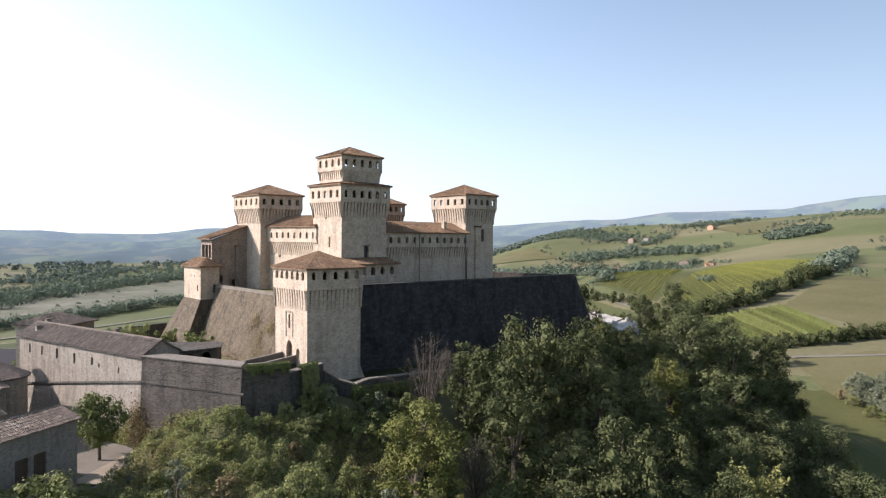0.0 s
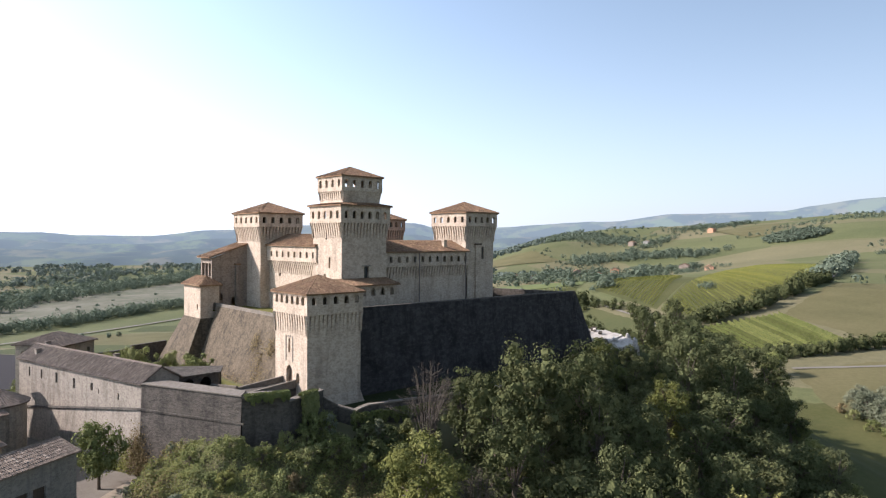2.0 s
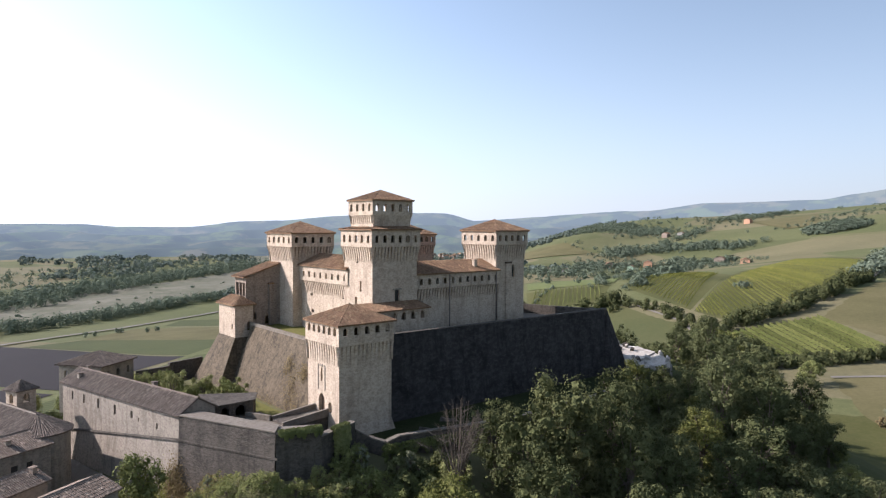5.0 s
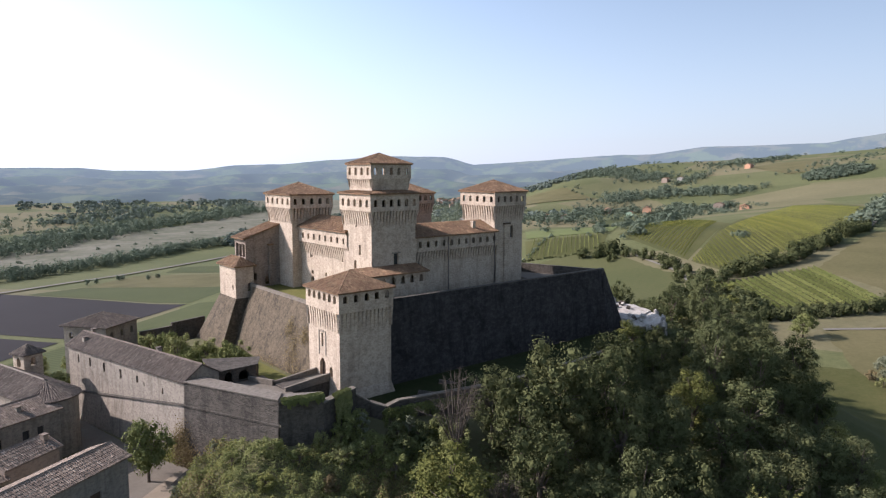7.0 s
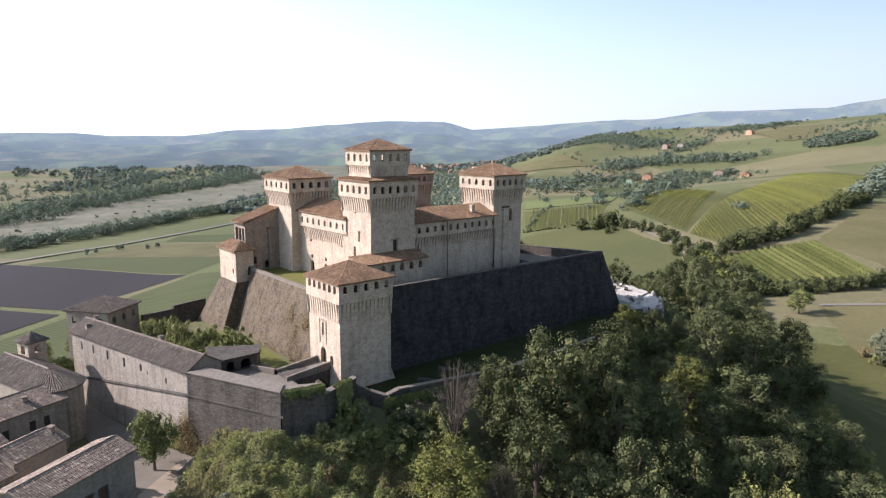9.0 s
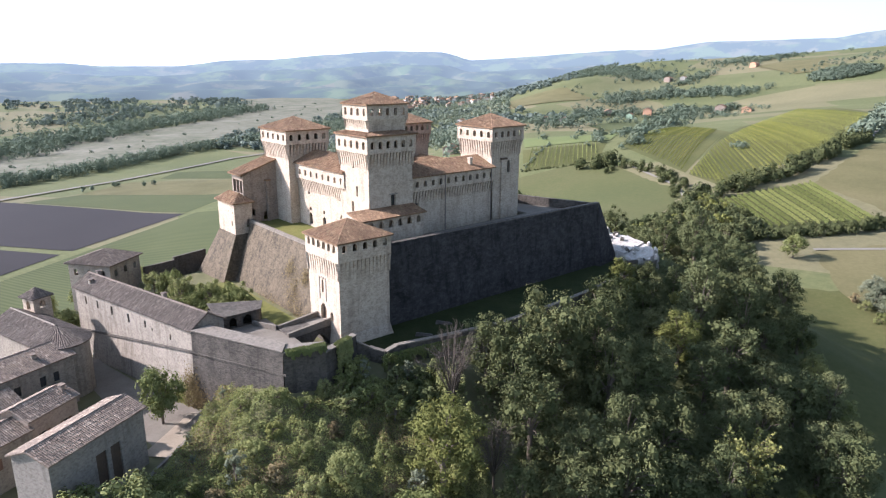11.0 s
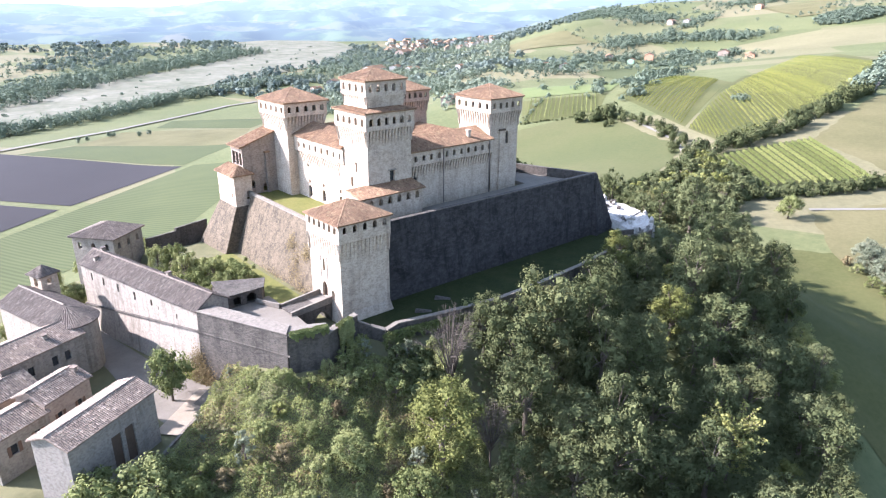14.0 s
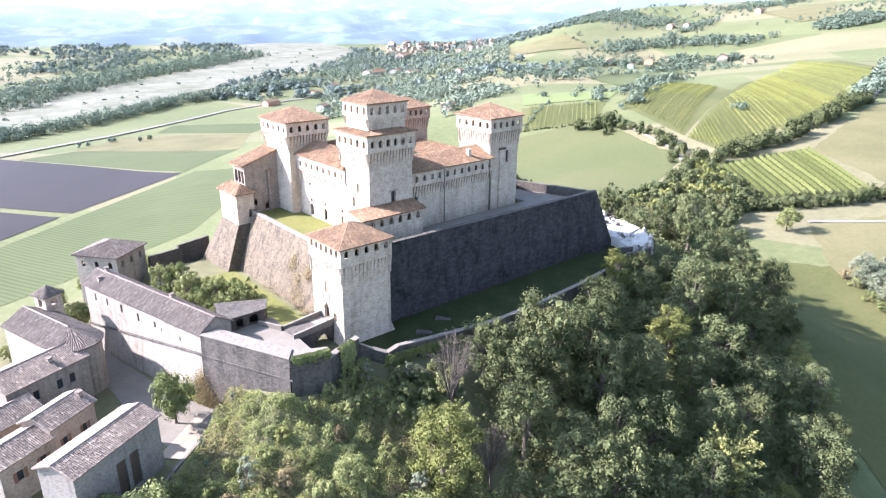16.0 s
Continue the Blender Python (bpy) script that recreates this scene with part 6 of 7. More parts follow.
def vine_rows(group, origin, along_v, across_v, n, length_of, gap, material, seed, label, h=1.9, per_m=9):
    """Rows of vines, each one a thing."""
    g = np.random.default_rng(seed)
    o, u, v = np.array(origin, float), np.array(along_v, float), np.array(across_v, float)
    for i in range(n):
        lo_, hi_ = length_of(i / max(1, n - 1))
        m_ = int((hi_ - lo_) * per_m)
        if m_ < 10:
            continue
        t = g.uniform(lo_, hi_, m_)
        c = o + v * gap * i + u * t[:, None]
        nr = np.array([-u[1], u[0]])
        off = g.normal(scale=.16, size=m_)
        p = np.stack([c[:, 0] + nr[0] * off, c[:, 1] + nr[1] * off, np.zeros(m_)], -1)
        p[:, 2] = land(p[:, 0], p[:, 1]) + g.uniform(0.45, h, m_) * (1 + 0.08 * np.sin(t * 1.9 + i))
        e = g.normal(scale=.5, size=(m_, 3)) + np.stack([nr[0] * np.sign(off), nr[1] * np.sign(off), np.full(m_, .35)], -1)
        ob = new("vine_row", quads_mesh("vine_row", leaf_quads(p, e, g.uniform(0.11, 0.23, m_), g), material))
        tagged(ob, label, "vine row", group, "stuff")




def wall_plants(label, foot, head, patches, n, material, seed):
    """Tufts rooted in a leaning wall between a foot line and a head line; patches: along, up, width, height."""
    g = np.random.default_rng(seed)
    f0, f1, h0, h1 = (np.array(v, float) for v in (*foot, *head))
    per = n // len(patches)
    all_p, all_n = [], []
    nn = np.cross(f1 - f0, h0 - f0)
    nn /= np.linalg.norm(nn)
    if nn[0] > 0:
        nn = -nn
    for u, v, w, h in patches:
        uu, vv = g.normal(u, w, per)[:, None], g.normal(v, h, per)[:, None]
        q = (f0 * (1 - uu) + f1 * uu) * (1 - vv) + (h0 * (1 - uu) + h1 * uu) * vv
        all_p.append(q + nn * g.uniform(0.02, 0.45, (per, 1)))
        all_n.append(nn + g.normal(scale=.6, size=(per, 3)) + np.array([0, 0, .4]))
    ob = new("wall_plants", quads_mesh("wall_plants", leaf_quads(np.concatenate(all_p), np.concatenate(all_n), g.uniform(0.05, 0.14, per * len(patches)), g), material))
    return tagged(ob, label, "wall plants", kind="stuff")


wall_plants("dry yellow tufts growing from the bastion wall", ((1.45, 9, -1), (1.4, 43, -1)), ((5.95, 9, 11.9), (6.6, 43, 11.9)), [(0.34, 0.45, 0.03, 0.13), (0.30, 0.25, 0.04, 0.10), (0.42, 0.62, 0.02, 0.08), (0.2, 0.12, 0.06, 0.06), (0.55, 0.1, 0.08, 0.05), (0.25, 0.6, 0.02, 0.06)], 2400, DRYLEAF, 3)
wall_plants("dry climbing plants at the corner of the barracks", ((-20.3, 9.5, -6), (-17.5, 3.0, -6)), ((-19.5, 9.0, 4), (-16.9, 2.8, 4)), [(0.15, 0.25, 0.09, 0.17), (0.3, 0.12, 0.12, 0.10), (0.0, 0.3, 0.07, 0.14)], 3600, DRYLEAF, 4)
wall_plants("weeds along the foot of the barracks", ((-23.6, 24, -6), (-20.3, 9.5, -6)), ((-22.6, 24, 2), (-19.6, 9.5, 2)), [(0.75, 0.1, 0.12, 0.10), (0.9, 0.2, 0.06, 0.16), (0.55, 0.03, 0.1, 0.04)], 2400, LEAFY, 5)

# ---- distant hills: a hazy backdrop ring behind everything else ----
SKYLINE_AZ = (0, 8.2, 12, 14.4, 20, 23.7, 27, 30.5, 35.8, 41, 43.1, 48.6, 53.9, 58.3, 61.8, 70.4, 72, 75.9, 80, 90, 120, 200, 360)
SKYLINE_EL = (0.3, 0.18, 0.25, 0.03, 0.06, 0.55, 0.60, 0.90, 1.36, 1.30, 0.65, 0.95, 1.42, 1.55, 2.05, 2.30, 2.62, 3.15, 3.3, 3.2, 2.0, 1.0, 0.3)
fr = np.concatenate([np.linspace(2350, 4300, 78), [4420, 4740]])
ft = np.linspace(0, 2 * math.pi, 601)[:-1]
fx, fy = -50 + np.outer(fr, np.sin(ft)), -82 + np.outer(fr, np.cos(ft))
crest_el = np.interp(np.degrees(ft), SKYLINE_AZ, SKYLINE_EL)
fz = np.full(fx.shape, -84.0)
for k, (r0, run, share) in enumerate(((2620, 230, 0.24), (2980, 260, 0.46), (3420, 300, 0.70), (4250, 480, 1.0))):
    wob = np.array([noise.noise(Vector((math.cos(t) * 9 + 7 * k, math.sin(t) * 9, k * 3.3))) + 0.5 * noise.noise(Vector((math.cos(t) * 26, math.sin(t) * 26 + 5 * k, 1.7))) for t in ft])
    el = -2.15 + (crest_el + 2.15) * share + (wob * 0.30 if share < 1 else wob * 0.03)
    rk = r0 + 300 * wob * (share < 1)
    top = 23.5 + np.tan(np.radians(el)) * (rk + 0.0)
    u = (fr[:, None] - rk[None, :]) / run
    prof = np.where(u < 0, smooth01(u, -1.25, 0.0), smooth01(-u, -1.6, 0.0))
    if share == 1.0:
        prof = np.where(u > 0, 1.0, prof)
    fz = np.maximum(fz, -84 + (top[None, :] + 84) * prof)
gully = np.array([[noise.noise(Vector((x / 150, y / 150, 0.2))) for x, y in zip(a_, b_)] for a_, b_ in zip(fx[:77], fy[:77])])
fz[:77] += 6 * gully * (fz[:77] > -80)
fz[0] -= 12
fv = np.stack([fx, fy, fz], -1).reshape(-1, 3)
nf = len(ft)
fi, fa = np.arange(len(fr) - 1)[:, None] * nf, np.arange(nf)[None, :]
ff = np.stack([fi + fa, fi + nf + fa, fi + nf + (fa + 1) % nf, fi + (fa + 1) % nf], -1).reshape(-1, 4)
haze, hnt, hp = nodes_of("hazy_hills")
hw = tex_noise(hnt, 0.0075, 7, 0.62)
hfield = hnt.nodes.new("ShaderNodeTexVoronoi")
hfield.inputs["Scale"].default_value = 0.006
hgeo = hnt.nodes.new("ShaderNodeNewGeometry")
hnt.links.new(hgeo.outputs["Position"], hfield.inputs["Vector"])
hsep = hnt.nodes.new("ShaderNodeSeparateColor")
hnt.links.new(hfield.outputs["Color"], hsep.inputs[0])
hcol = ramp(hnt, hsep.outputs[0], [(0.0, (0.044, 0.064, 0.031)), (0.4, (0.062, 0.080, 0.038)), (0.7, (0.068, 0.072, 0.043)), (1.0, (0.078, 0.073, 0.047))])
hcol = mix(hnt, ramp(hnt, hw, [(0.47, (1, 1, 1)), (0.56, (0, 0, 0))]), hcol, (0.030, 0.040, 0.031))
hnt.links.new(hcol, hp.inputs["Base Color"])
hp.inputs["Roughness"].default_value = 1.0
hp.inputs["Specular IOR Level"].default_value = 0.0
# haze painted as a blue glow of the hills, stronger with distance
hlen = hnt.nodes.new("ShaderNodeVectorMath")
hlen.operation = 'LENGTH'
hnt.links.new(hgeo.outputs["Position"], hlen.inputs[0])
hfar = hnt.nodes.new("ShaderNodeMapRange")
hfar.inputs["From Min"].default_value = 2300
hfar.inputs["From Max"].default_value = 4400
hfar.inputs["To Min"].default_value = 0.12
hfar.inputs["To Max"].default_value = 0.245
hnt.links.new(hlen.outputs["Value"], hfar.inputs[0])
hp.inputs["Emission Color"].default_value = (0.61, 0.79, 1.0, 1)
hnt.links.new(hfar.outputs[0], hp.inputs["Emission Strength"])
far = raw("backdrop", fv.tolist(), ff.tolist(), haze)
for p in far.data.polygons:
    p.use_smooth = True
tagged(far, "hazy blue distant hills with woods and fields", "hills", kind="structure")

# ---- fields ----
sheet("ploughed_field", (109, 374), (27, 321), (-50, 430), (18, 560), PLOUGH, "dark ploughed field on the plain", "field", 0.22, 8)
sheet("ploughed_field", (20, 317), (-14, 292), (-75, 350), (-35, 398), PLOUGH, "small dark ploughed field", "field", 0.22, 8)
sheet("crop_field", (-16, 281), (116, 370), (150, 322), (58, 226), CROP, "green striped crop field", "field", 0.13, 8)
sheet("crop_field", (-70, 330), (-16, 281), (58, 226), (-30, 200), CROP, "green striped crop field by the hill foot", "field", 0.13, 8)
sheet("crop_field", (36, 528), (112, 378), (180, 436), (80, 540), CROP, "fresh green crop strip", "field", 0.13, 8)
sheet("stubble_field", (80, 541), (180, 437), (236, 535), (139, 601), DRYGRASS, "dry stubble strip", "field", 0.13, 8)
sheet("crop_field", (170, 608), (238, 538), (300, 600), (205, 660), CROP, "dark green crop strip", "field", 0.13, 8)
sheet("meadow", (162, 56), (250, 84), (302, 172), (205, 236), MEADOW, "pale green mown meadow behind the castle", "field", 0.16, 5, 0.6)
# shadow between the vine rows is painted as a darker floor than VINESOIL
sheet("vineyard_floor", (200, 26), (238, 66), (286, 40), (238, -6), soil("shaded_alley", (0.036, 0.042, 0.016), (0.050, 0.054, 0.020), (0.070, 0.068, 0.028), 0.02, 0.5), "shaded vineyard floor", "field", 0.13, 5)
sheet("vineyard_floor", (262, 68), (396, 66), (460, 160), (282, 100), VINESOIL, "yellow-green vineyard floor", "field", 0.13, 8)
sheet("vineyard_floor", (396, 66), (640, 118), (800, 215), (460, 160), VINESOIL, "yellow-green upper vineyard floor", "field", 0.5, 14)
sheet("vineyard_floor", (284, 103), (420, 146), (470, 200), (338, 186), VINESOIL, "grassy side vineyard floor", "field", 0.16, 8)
sheet("stubble_field", (902, 815), (1027, 715), (1089, 841), (1026, 941), DRYGRASS, "tan stubble field on the far slope", "field", 1.0, 14)
sheet("stubble_field", (1240, 440), (1262, 392), (1560, 505), (1420, 600), DRYGRASS, "tan stubble field below the ridge", "field", 1.0, 14)
sheet("meadow", (560, 330), (700, 330), (820, 470), (640, 440), CROP, "green valley field with crop rows", "field", 0.7, 12)
sheet("stubble_field", (284, 38), (404, 50), (440, -70), (246, -16), DRYGRASS, "sunburnt stubble field", "field", 0.13, 6, 0.6)
sheet("meadow", (193, 2), (158, -22), (186, -76), (238, -28), DRYGRASS, "dry meadow below the track", "field", 0.22, 3, 0.7)
# grass tone lowered to hold part of the wood's shadow
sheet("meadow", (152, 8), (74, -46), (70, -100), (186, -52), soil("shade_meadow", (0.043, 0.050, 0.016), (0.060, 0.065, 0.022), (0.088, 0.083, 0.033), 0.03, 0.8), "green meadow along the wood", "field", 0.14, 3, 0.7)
strip("track", [(196, 3), (212, -15), (244, -48)], 1.8, ROADMAT, "pale farm track", "track", 0.35, 5)
strip("track", [(243, 80), (258, 92), (272, 112), (290, 140)], 1.8, ROADMAT, "pale earth track beside the hedge", "track", 0.5, 5)
strip("track", [(405, 55), (440, 64), (520, 82), (640, 108)], 4.0, ROADMAT, "pale farm road along the hedge", "track", 0.6, 12)
strip("road", [(-60, 505), (28, 556), (133, 618), (311, 756), (420, 800), (560, 830)], 6.5, ROADMAT, "pale country road across the plain", "road", 1.0, 15)
strip("riverbed", [(-200, 620), (-60, 700), (60, 830), (160, 920), (300, 1065), (480, 1180), (750, 1400), (950, 1700), (1130, 2150)], [150, 160, 160, 180, 195, 220, 270, 330, 260], RIVERBED, "wide pale gravel riverbed", "riverbed", 1.2, 25)

# vine rows
vine_rows("vines of the small vineyard", (283, 39.5), (-0.716, -0.698), (-46 / 21, 23 / 21), 17, lambda f: (0.5, 60 - 12 * min(f / 0.89, 1) - (21 * (f - 0.89) / 0.11 if f > 0.89 else 0)), 21 / 16, VINEG, 5, "row of green vines on wires", 1.9, 66)


def vine_slope(group, line_pts, n, u, bound, material, seed, label, per_m):
    """Rows that start along a line and run up to a boundary line."""
    p = np.array(line_pts, float)
    s = np.concatenate([[0], np.cumsum(np.linalg.norm(np.diff(p, axis=0), axis=1))])
    b0, b1 = np.array(bound[0], float), np.array(bound[1], float)
    nb = np.array([-(b1 - b0)[1], (b1 - b0)[0]])
    u = np.array(u, float)
    for i in range(n):
        t = s[-1] * (i + 0.5) / n
        o = np.array([np.interp(t, s, p[:, 0]), np.interp(t, s, p[:, 1])])
        length = float(np.dot(b0 - o, nb) / np.dot(u, nb))
        if 8 < length < 400:
            vine_rows(group, o, u, (0, 0), 1, lambda f: (0.5, length), 0, material, seed + i, label, 1.8, per_m)


vine_slope("vines of the large vineyard", [(279, 97), (266, 69), (312, 62), (400, 68)], 44, (0.8, 0.6), ((279, 99), (606, 196)), VINE, 100, "row of yellowing vines on wires", 14)
vine_slope("vines of the large vineyard", [(400, 68), (626, 120)], 40, (0.8, 0.6), ((279, 99), (606, 196)), VINE, 200, "row of yellowing vines further up the slope", 7)
vine_slope("vines of the side vineyard", [(286, 106), (300, 122), (336, 178)], 19, (0.93, 0.36), ((420, 150), (470, 205)), VINE, 300, "row of vines beside the track", 14)

sheet("vineyard_floor", (269, 207), (298, 170), (342, 196), (305, 241), VINESOIL, "green vineyard strip above the mown meadow", "field", 0.16, 8)
vine_slope("vines of the strip vineyard", [(270, 207), (299, 171)], 16, (0.79, 0.61), ((305, 241), (342, 196)), VINEG, 400, "row of green vines in the strip", 14)
sheet("meadow", (312, 246), (352, 200), (430, 240), (380, 310), soil("green_ley", (0.075, 0.098, 0.034), (0.105, 0.125, 0.046), (0.130, 0.142, 0.058), 0.02, 0.5), "fresh green ley on the slope", "field", 0.4, 10)
# ---- hedges and woods ----
near_hedges = along([(238, 70), (266, 60), (300, 54), (350, 56), (404, 58)], 1.9, 4.0, 1, 3.6, 7.6) + along([(178, 34), (205, 16), (228, -4), (258, -20)], 1.3, 2.5, 2, 2.4, 4.8) \
    + along([(240, 78), (262, 96), (288, 132), (292, 158)], 2.8, 4.0, 3, 2.6, 5.5) + along([(280, 150), (296, 160)], 1.6, 6.0, 4, 3.4, 8) \
    + along([(150, 46), (185, 52), (228, 62)], 2.2, 7, 5, 3.0, 6) + along([(72, 10), (84, 20), (96, 32)], 3, 3, 6, 2.0, 3.5) \
    + along([(70, 34), (80, 52)], 3, 4, 9, 2.2, 4) + along([(266, 210), (280, 188), (296, 168)], 1.4, 0.8, 31, 0.9, 1.6) + along([(284, 172), (290, 156)], 1.2, 6, 32, 3.0, 6.5)
woods("hedgerow", "dense dark hedgerow of bushes along the fields", near_hedges, 230, 0.38, 11, LEAF, "hedge")
mid_hedges = along([(404, 60), (500, 78), (640, 112), (800, 150)], 3.4, 6, 7, 5, 9.5) + along([(330, 205), (420, 235), (520, 250)], 6, 8, 8, 3, 5) \
    + along([(268, 208), (330, 236)], 3, 2, 10, 1.4, 2.2) + along([(338, 168), (344, 178)], 1.5, 5, 12, 3.5, 7) + along([(345, 100), (352, 112)], 3, 3, 13, 3, 5)
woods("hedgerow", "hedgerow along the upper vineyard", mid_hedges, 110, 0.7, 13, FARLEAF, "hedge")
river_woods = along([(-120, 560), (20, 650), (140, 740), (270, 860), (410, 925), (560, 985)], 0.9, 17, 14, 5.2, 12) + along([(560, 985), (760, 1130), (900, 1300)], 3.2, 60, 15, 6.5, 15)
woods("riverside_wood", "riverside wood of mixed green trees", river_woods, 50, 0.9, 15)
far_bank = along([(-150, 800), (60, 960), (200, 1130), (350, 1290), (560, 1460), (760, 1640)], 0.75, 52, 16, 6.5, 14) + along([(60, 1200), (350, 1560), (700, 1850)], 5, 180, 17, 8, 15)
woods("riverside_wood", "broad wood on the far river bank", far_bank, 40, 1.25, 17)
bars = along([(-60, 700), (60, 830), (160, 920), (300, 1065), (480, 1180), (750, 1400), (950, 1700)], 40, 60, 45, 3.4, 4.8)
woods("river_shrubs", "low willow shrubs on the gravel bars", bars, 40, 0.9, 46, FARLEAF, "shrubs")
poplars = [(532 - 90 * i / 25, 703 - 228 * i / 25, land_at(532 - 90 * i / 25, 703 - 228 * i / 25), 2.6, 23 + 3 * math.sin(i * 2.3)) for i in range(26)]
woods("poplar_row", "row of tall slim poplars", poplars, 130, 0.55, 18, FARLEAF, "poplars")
gs = random.Random(77)
scatter = []
belt = along([(284, 300), (335, 335), (420, 400), (520, 470)], 3.0, 15, 41, 4.2, 9.5) + along([(430, 470), (400, 560), (420, 640)], 8, 20, 42, 4, 8)
for _ in range(2600):
    a = radians(gs.uniform(31, 46.5))
    r = 760 + 1150 * gs.random()
    x, y = -50 + r * math.sin(a), -82 + r * math.cos(a)
    bed = abs(x - np.interp(y, (620, 830, 1065, 1180, 1400, 1700, 2150), (-200, 60, 300, 480, 750, 950, 1130))) < 175
    if noise.noise(Vector((x / 120, y / 120, 5.3))) + 0.4 * noise.noise(Vector((x / 45, y / 45, 2.1))) > -0.12 and not bed:
        s = gs.uniform(0.6, 1.3)
        belt.append((x, y, land_at(x, y) - 0.4, 5.0 * s, 11 * s))
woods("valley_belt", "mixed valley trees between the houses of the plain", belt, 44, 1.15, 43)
for _ in range(3000):
    a = radians(gs.uniform(45, 82))
    r = 420 + 1900 * gs.random() ** 0.8
    x, y = -50 + r * math.sin(a), -82 + r * math.cos(a)
    q = 0.8 * x - 0.6 * (y - 60)
    dens = noise.noise(Vector((x / 190, y / 190, 0.3))) + 0.5 * noise.noise(Vector((x / 60, y / 60, 3.1)))
    vin = 250 < x < 860 and 40 < y < 0.32 * x + 60
    if dens > (0.16 if r > 800 else 0.34) and not vin:
        s = gs.uniform(0.7, 1.3)
        scatter.append((x, y, land_at(x, y) - 0.5, 4.6 * s, 7.0 * s))
for (cx_, cy_, rx_, ry_, n) in ((1400, 1040, 70, 60, 260), (1340, 900, 70, 70, 260), (1290, 780, 60, 50, 200), (1050, 665, 45, 40, 170), (1095, 600, 30, 30, 110), (1105, 540, 30, 30, 110), (1095, 470, 25, 35, 90), (950, 505, 26, 30, 50), (925, 430, 20, 40, 50),
                                (690, 540, 50, 30, 60), (640, 470, 60, 40, 50), (870, 600, 60, 30, 70), (905, 560, 40, 20, 40), (520, 262, 25, 18, 34), (1560, 700, 90, 40, 110), (1640, 640, 120, 20, 90), (1230, 640, 90, 18, 70), (800, 420, 70, 15, 40)):
    for _ in range(n):
        x, y = gs.gauss(cx_, rx_ * 0.6), gs.gauss(cy_, ry_ * 0.6)
        s = gs.uniform(0.7, 1.3)
        scatter.append((x, y, land_at(x, y) - 0.5, 6.0 * s, 10.5 * s))
woods("copse", "dense dark round copse on the ridge", [(1200 + 62 * math.sqrt(q) * math.cos(2.4 * i), 345 + 50 * math.sqrt(q) * math.sin(2.4 * i), land_at(1200 + 62 * math.sqrt(q) * math.cos(2.4 * i), 345 + 50 * math.sqrt(q) * math.sin(2.4 * i)) - 1, 6.5, 13.5 - 4 * q) for i, q in ((i, i / 190) for i in range(190))], 60, 1.3, 27)
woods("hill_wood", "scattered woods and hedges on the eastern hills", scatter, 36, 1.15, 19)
valley = []
for _ in range(4000):
    a = radians(gs.uniform(8, 52))
    r = 1000 + 1500 * gs.random()
    x, y = -50 + r * math.sin(a), -82 + r * math.cos(a)
    dens = noise.noise(Vector((x / 260, y / 260, 7.3))) + 0.4 * noise.noise(Vector((x / 70, y / 70, 1.1)))
    bed = abs(x - np.interp(y, (620, 830, 1065, 1400, 1700, 2150), (-200, 60, 300, 750, 950, 1130))) < 170
    if dens > -0.06 and not bed:
        s = gs.uniform(0.7, 1.3)
        valley.append((x, y, land_at(x, y) - 0.5, 8 * s, 11 * s))
# these leaves carry the valley haze in their greyed blue-green base colour
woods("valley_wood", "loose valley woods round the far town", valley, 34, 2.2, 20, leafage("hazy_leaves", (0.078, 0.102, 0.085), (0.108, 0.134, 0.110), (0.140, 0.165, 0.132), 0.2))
for x, y in ((88, 558), (97, 566), (118, 575), (122, 579), (140, 560), (149, 563)):
    o = thing("tree", (x, y, land_at(x, y)), "small lone field tree beside the road", "tree", "field trees")
    BASE[o.name] = None
    ob = new("crown", quads_mesh("crown", cloud([(0, 0, 0, 2.6, 5.5)], 160, 0.5, int(x)), FARLEAF))
    ob.parent = o
    bm = bmesh.new()
    limb(bm, (0, 0, -0.5), (0, 0, 2.8), 0.22, 0.14)
    part("trunk", bm, BARK, o)

# ---- farms and town ----


def farmhouse(x, y, turn, l, w, h, wall_mat, label, group="", floors=2):
    o = thing("farmhouse", (x, y, land_at(x, y) - 0.5), label, "house", group, turn=turn)
    bm = bmesh.new()
    box(bm, -l / 2, -w / 2, -2, l / 2, w / 2, h)
    wall = part("wall", bm, wall_mat, o)
    for s in (-1, 1):
        bm = bmesh.new()
        lo = [(-l / 2 - .5, s * (w / 2 + .5), h - .3), (l / 2 + .5, s * (w / 2 + .5), h - .3), (l / 2 + .5, 0, h + w * 0.22), (-l / 2 - .5, 0, h + w * 0.22)]
        hull(bm, lo, [(a, b, c + .25) for a, b, c in lo])
        part("roof_slope", bm, TILE, o)
        bm = bmesh.new()
        hull(bm, [(s * l / 2, -w / 2, h - .02), (s * l / 2, w / 2, h - .02), (s * l / 2, 0, h + w * .2)], [(s * (l / 2 - .3), -w / 2, h - .02), (s * (l / 2 - .3), w / 2, h - .02), (s * (l / 2 - .3), 0, h + w * .2)])
        part("gable", bm, wall_mat, o)
    for f in range(floors):
        for i in range(max(2, int(l / 3.5))):
            u = -l / 2 + l * (i + 0.5) / max(2, int(l / 3.5))
            bm = bmesh.new()
            box(bm, u - .5, -w / 2 - .03, 1.2 + f * 3, u + .5, -w / 2 + .05, 2.7 + f * 3)
            part("window", bm, GLASSDARK, o)
    return o


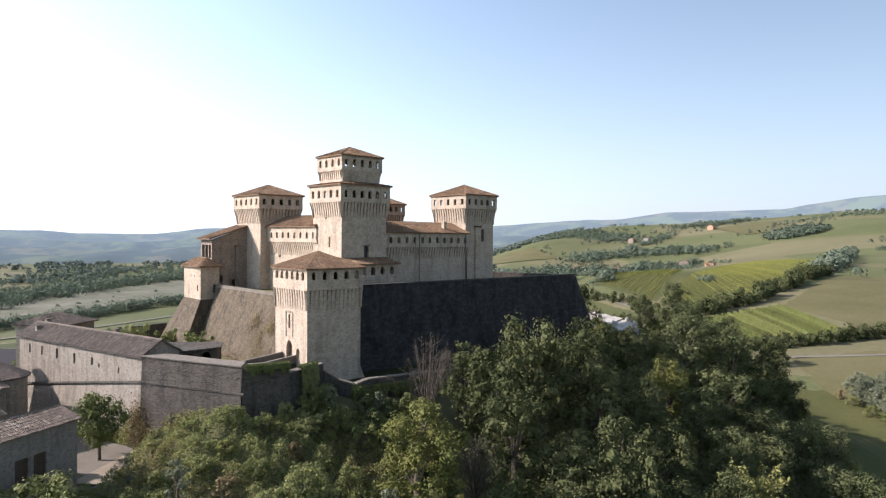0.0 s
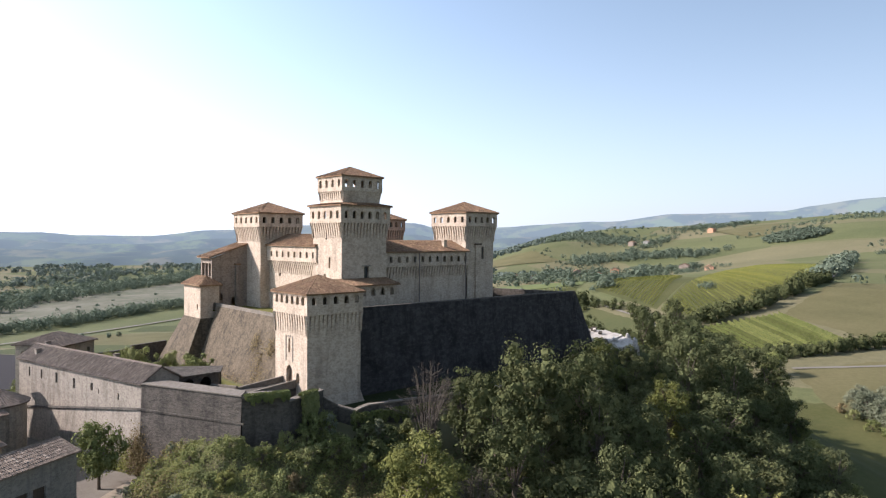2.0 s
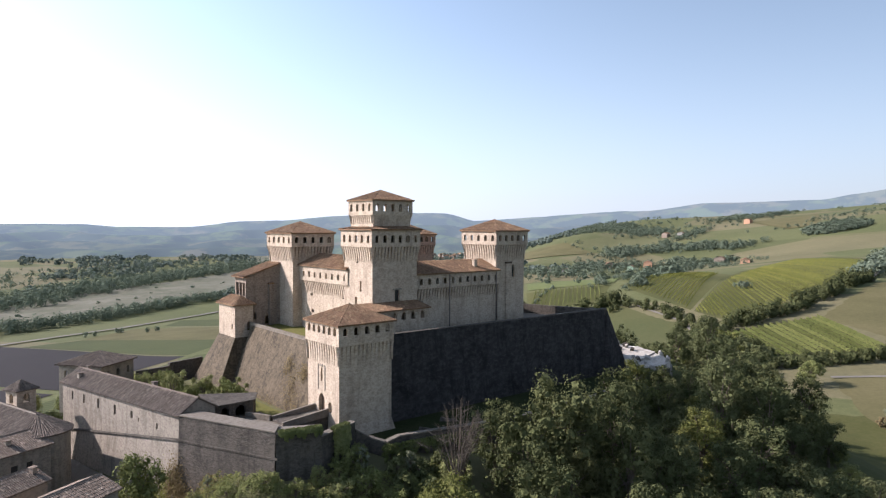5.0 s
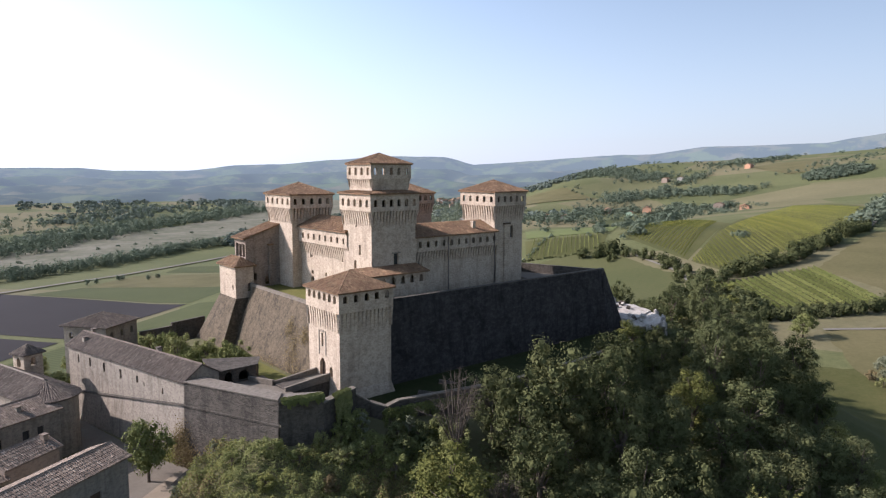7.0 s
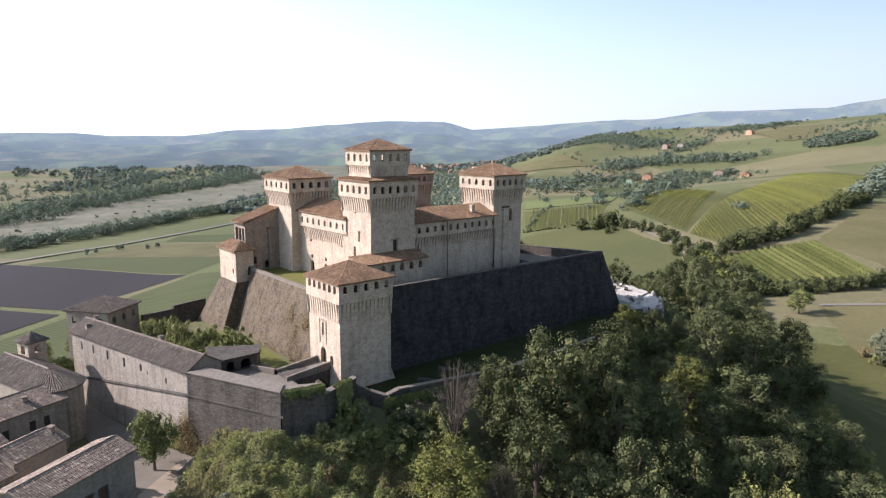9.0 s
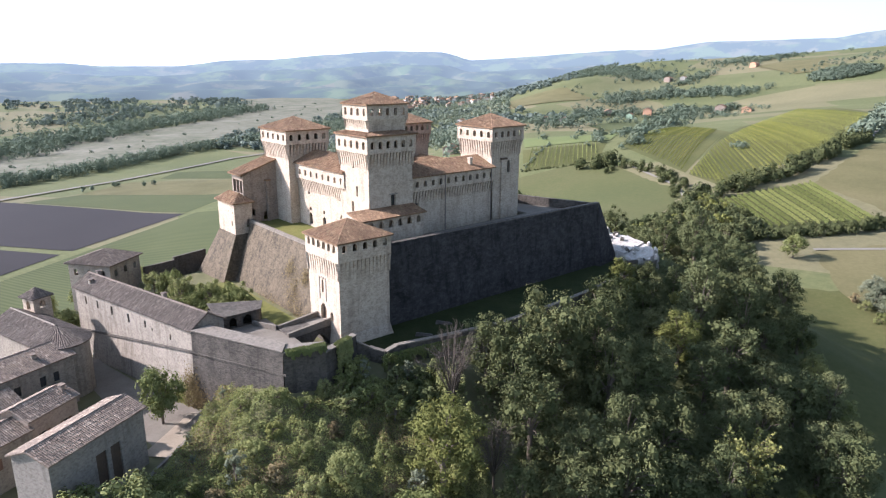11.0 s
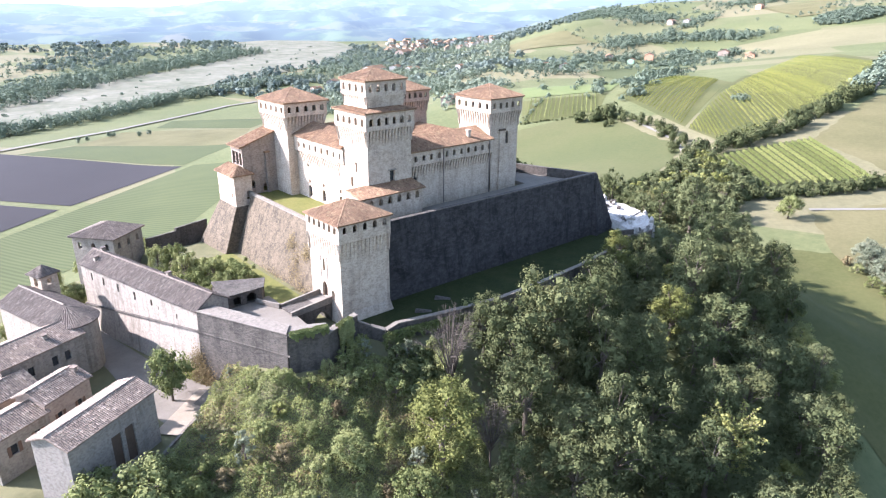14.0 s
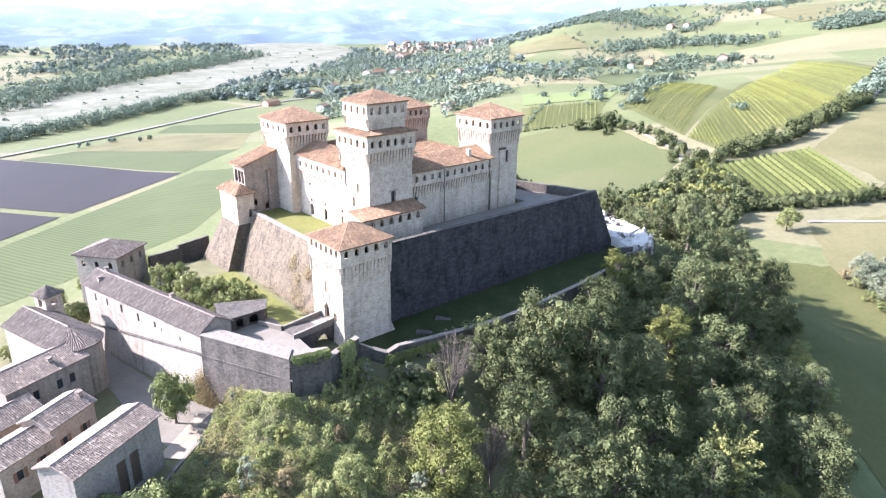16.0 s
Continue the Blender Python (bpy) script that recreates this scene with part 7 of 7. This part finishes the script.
ORANGE = plain("orange_plaster", (0.50, 0.26, 0.15), (0.56, 0.32, 0.20), 1.5)
GREENWALL = plain("green_plaster", (0.25, 0.36, 0.24), (0.32, 0.42, 0.30), 1.5)
WHITEWALL = plain("white_plaster", (0.30, 0.28, 0.245), (0.36, 0.34, 0.30), 1.5)
for x, y, tn, l, w, h, m_, lb in ((918, 530, 30, 24, 13, 9, ORANGE, "orange plastered farmhouse with tiled roof"), (866, 528, 25, 15, 10, 7, GREENWALL, "pale green plastered farmhouse"), (894, 589, 40, 18, 11, 8, PINKWALL, "pink farmhouse among trees"),
                                 (911, 404, 20, 20, 14, 9, PINKWALL, "square brick farmhouse on the hill"), (877, 350, 25, 34, 12, 5, ORANGE, "long low farm shed with tiled roof"), (679, 507, 30, 16, 10, 6, WHITEWALL, "white cottage among trees"), (701, 560, 12, 14, 9, 6, WHITEWALL, "small white house behind the hedge"),
                                 (725, 765, 20, 16, 10, 7, WHITEWALL, "white house at the valley edge"), (1251, 662, 20, 24, 12, 8, WHITEWALL, "white farmhouse on the hill"), (1246, 694, 10, 20, 12, 8, PINKWALL, "pink farmhouse on the hill"), (1410, 593, 10, 24, 12, 8, ORANGE, "red farm on the ridge"),
                                 (380, 771, 20, 24, 11, 6, ORANGE, "red farmhouse beside the road"), (542, 871, 40, 24, 14, 9, WHITEWALL, "white farm at the bend of the road"), (402, 672, 30, 16, 11, 8, WHITEWALL, "white house below the poplars"), (476, 813, 10, 16, 11, 8, PINKWALL, "small pink house on the plain"),
                                 (737, 1029, 15, 48, 22, 8, WHITEWALL, "long white shed on the plain"), (782, 1017, 30, 28, 16, 9, WHITEWALL, "white house of the plain"), (768, 946, 5, 26, 14, 8, WHITEWALL, "broad white house among trees"), (1032, 1313, 25, 50, 24, 12, PINKWALL, "large pink block of the valley town"), (296, 309, 35, 13, 9, 6, PINKWALL, "pink house half hidden by trees")):
    farmhouse(x, y, tn, l, w, h, m_, lb)
gt = random.Random(9)
for i in range(70):
    a, r = radians(gt.uniform(36.0, 45.5)), gt.uniform(1850, 2300)
    x, y = -50 + r * math.sin(a), -82 + r * math.cos(a)
    farmhouse(x, y, gt.uniform(0, 90), gt.uniform(12, 26), gt.uniform(9, 14), gt.uniform(6, 11), gt.choice((WHITEWALL, PINKWALL, PLASTER)), "town house with a tiled roof in the valley", "houses of the valley town", 1)

# ---- ruined white wall at the bastion's end ----
ruin = thing("ruined_wall", (76, -1, -3), "broken whitewashed wall below the end of the bastion", "ruin")
CHALK = masonry("flaking_whitewash", (0.43, 0.40, 0.35), (0.34, 0.315, 0.275), (0.20, 0.17, 0.145), 0.35, 0.4, 1.2, 0.2)
gq = random.Random(31)
# broken apron in strips, from its outer crest down to the foot of the bastion
crest = [(81.2, 10.2, 4.9), (81.6, 7.0, 4.6), (81.5, 4.0, 4.7), (81.2, 1.4, 4.2), (80.8, -1.0, 4.0), (79.8, -3.6, 3.9), (78.2, -5.8, 3.2)]
foot = [(77.2, 9.6, 4.4), (75.8, 7.0, 3.6), (75.0, 4.4, 3.3), (74.4, 2.0, 2.7), (74.0, -0.4, 2.5), (73.8, -2.8, 2.0), (74.2, -5.0, 1.7)]
for c0, c1, f0, f1 in zip(crest, crest[1:], foot, foot[1:]):
    bm = bmesh.new()
    j = gq.uniform(-.7, .3)
    hull(bm, [(f0[0] - .9, f0[1], -4), (f1[0] - .9, f1[1], -4), (c1[0] + .9, c1[1], -5), (c0[0] + .9, c0[1], -5)],
         [(f0[0], f0[1], f0[2] + j), (f1[0], f1[1], f1[2] + j), (c1[0], c1[1], c1[2] + j * .6), (c0[0], c0[1], c0[2] + j * .6)])
    part("apron", bm, CHALK, ruin)
for _ in range(16):
    # slabs and blocks fallen on the apron
    u, v = gq.uniform(0, 5.99), gq.random()
    c0, c1, f0, f1 = crest[int(u)], crest[int(u) + 1], foot[int(u)], foot[int(u) + 1]
    c, f = Vector(c0).lerp(Vector(c1), u % 1), Vector(f0).lerp(Vector(f1), u % 1)
    at = f.lerp(c, v)
    bm = bmesh.new()
    bmesh.ops.create_cube(bm, size=1, matrix=Matrix.Translation(at) @ Euler((gq.uniform(-.6, .6), gq.uniform(-.6, .6), gq.uniform(0, 3))).to_matrix().to_4x4() @ Matrix.Diagonal((gq.uniform(.5, 1.5), gq.uniform(.4, .9), gq.uniform(.4, 1.1), 1)))
    part("fallen_block", bm, CHALK if gq.random() < .6 else RAMPART, ruin)
for x, y, z, w in ((80.4, -2.6, 4.4, 0.45), (79.0, -5.2, 3.9, 0.4), (77.2, -6.6, 3.0, 0.45), (75.4, -6.2, 2.4, 0.4), (73.6, -4.6, 2.6, 0.35), (80.9, 9.2, 5.6, 0.5)):
    bm = bmesh.new()
    hull(bm, [(x - w - .3, y - w - .3, -4), (x + w, y - w - .3, -4), (x + w, y + w, -4), (x - w - .3, y + w, -4)], [(x - w, y - w, z), (x + w * .8, y - w, z - .5), (x + w, y + w, z + .1), (x - w * .7, y + w, z - .2)])
    part("pillar", bm, CHALK, ruin)
for (x0, y0), (x1, y1), z in (((69.6, -5.6), (74.2, -7.4), 1.6), ((74.2, -7.4), (77.6, -7.0), 1.9), ((70.4, -3.4), (73.6, -4.8), 2.0)):
    bm = bmesh.new()
    opened_wall(bm, (x0, y0), (x1, y1), -4, z, 0.5, (), True)
    part("low_wall", bm, RAMPART, ruin)
bm = bmesh.new()
prism(bm, [(71.5, -5.4), (76.2, -6.6), (77.6, -3.4), (73.4, -.6)], -5, 0.3)
part("footing", bm, RAMPART, ruin)
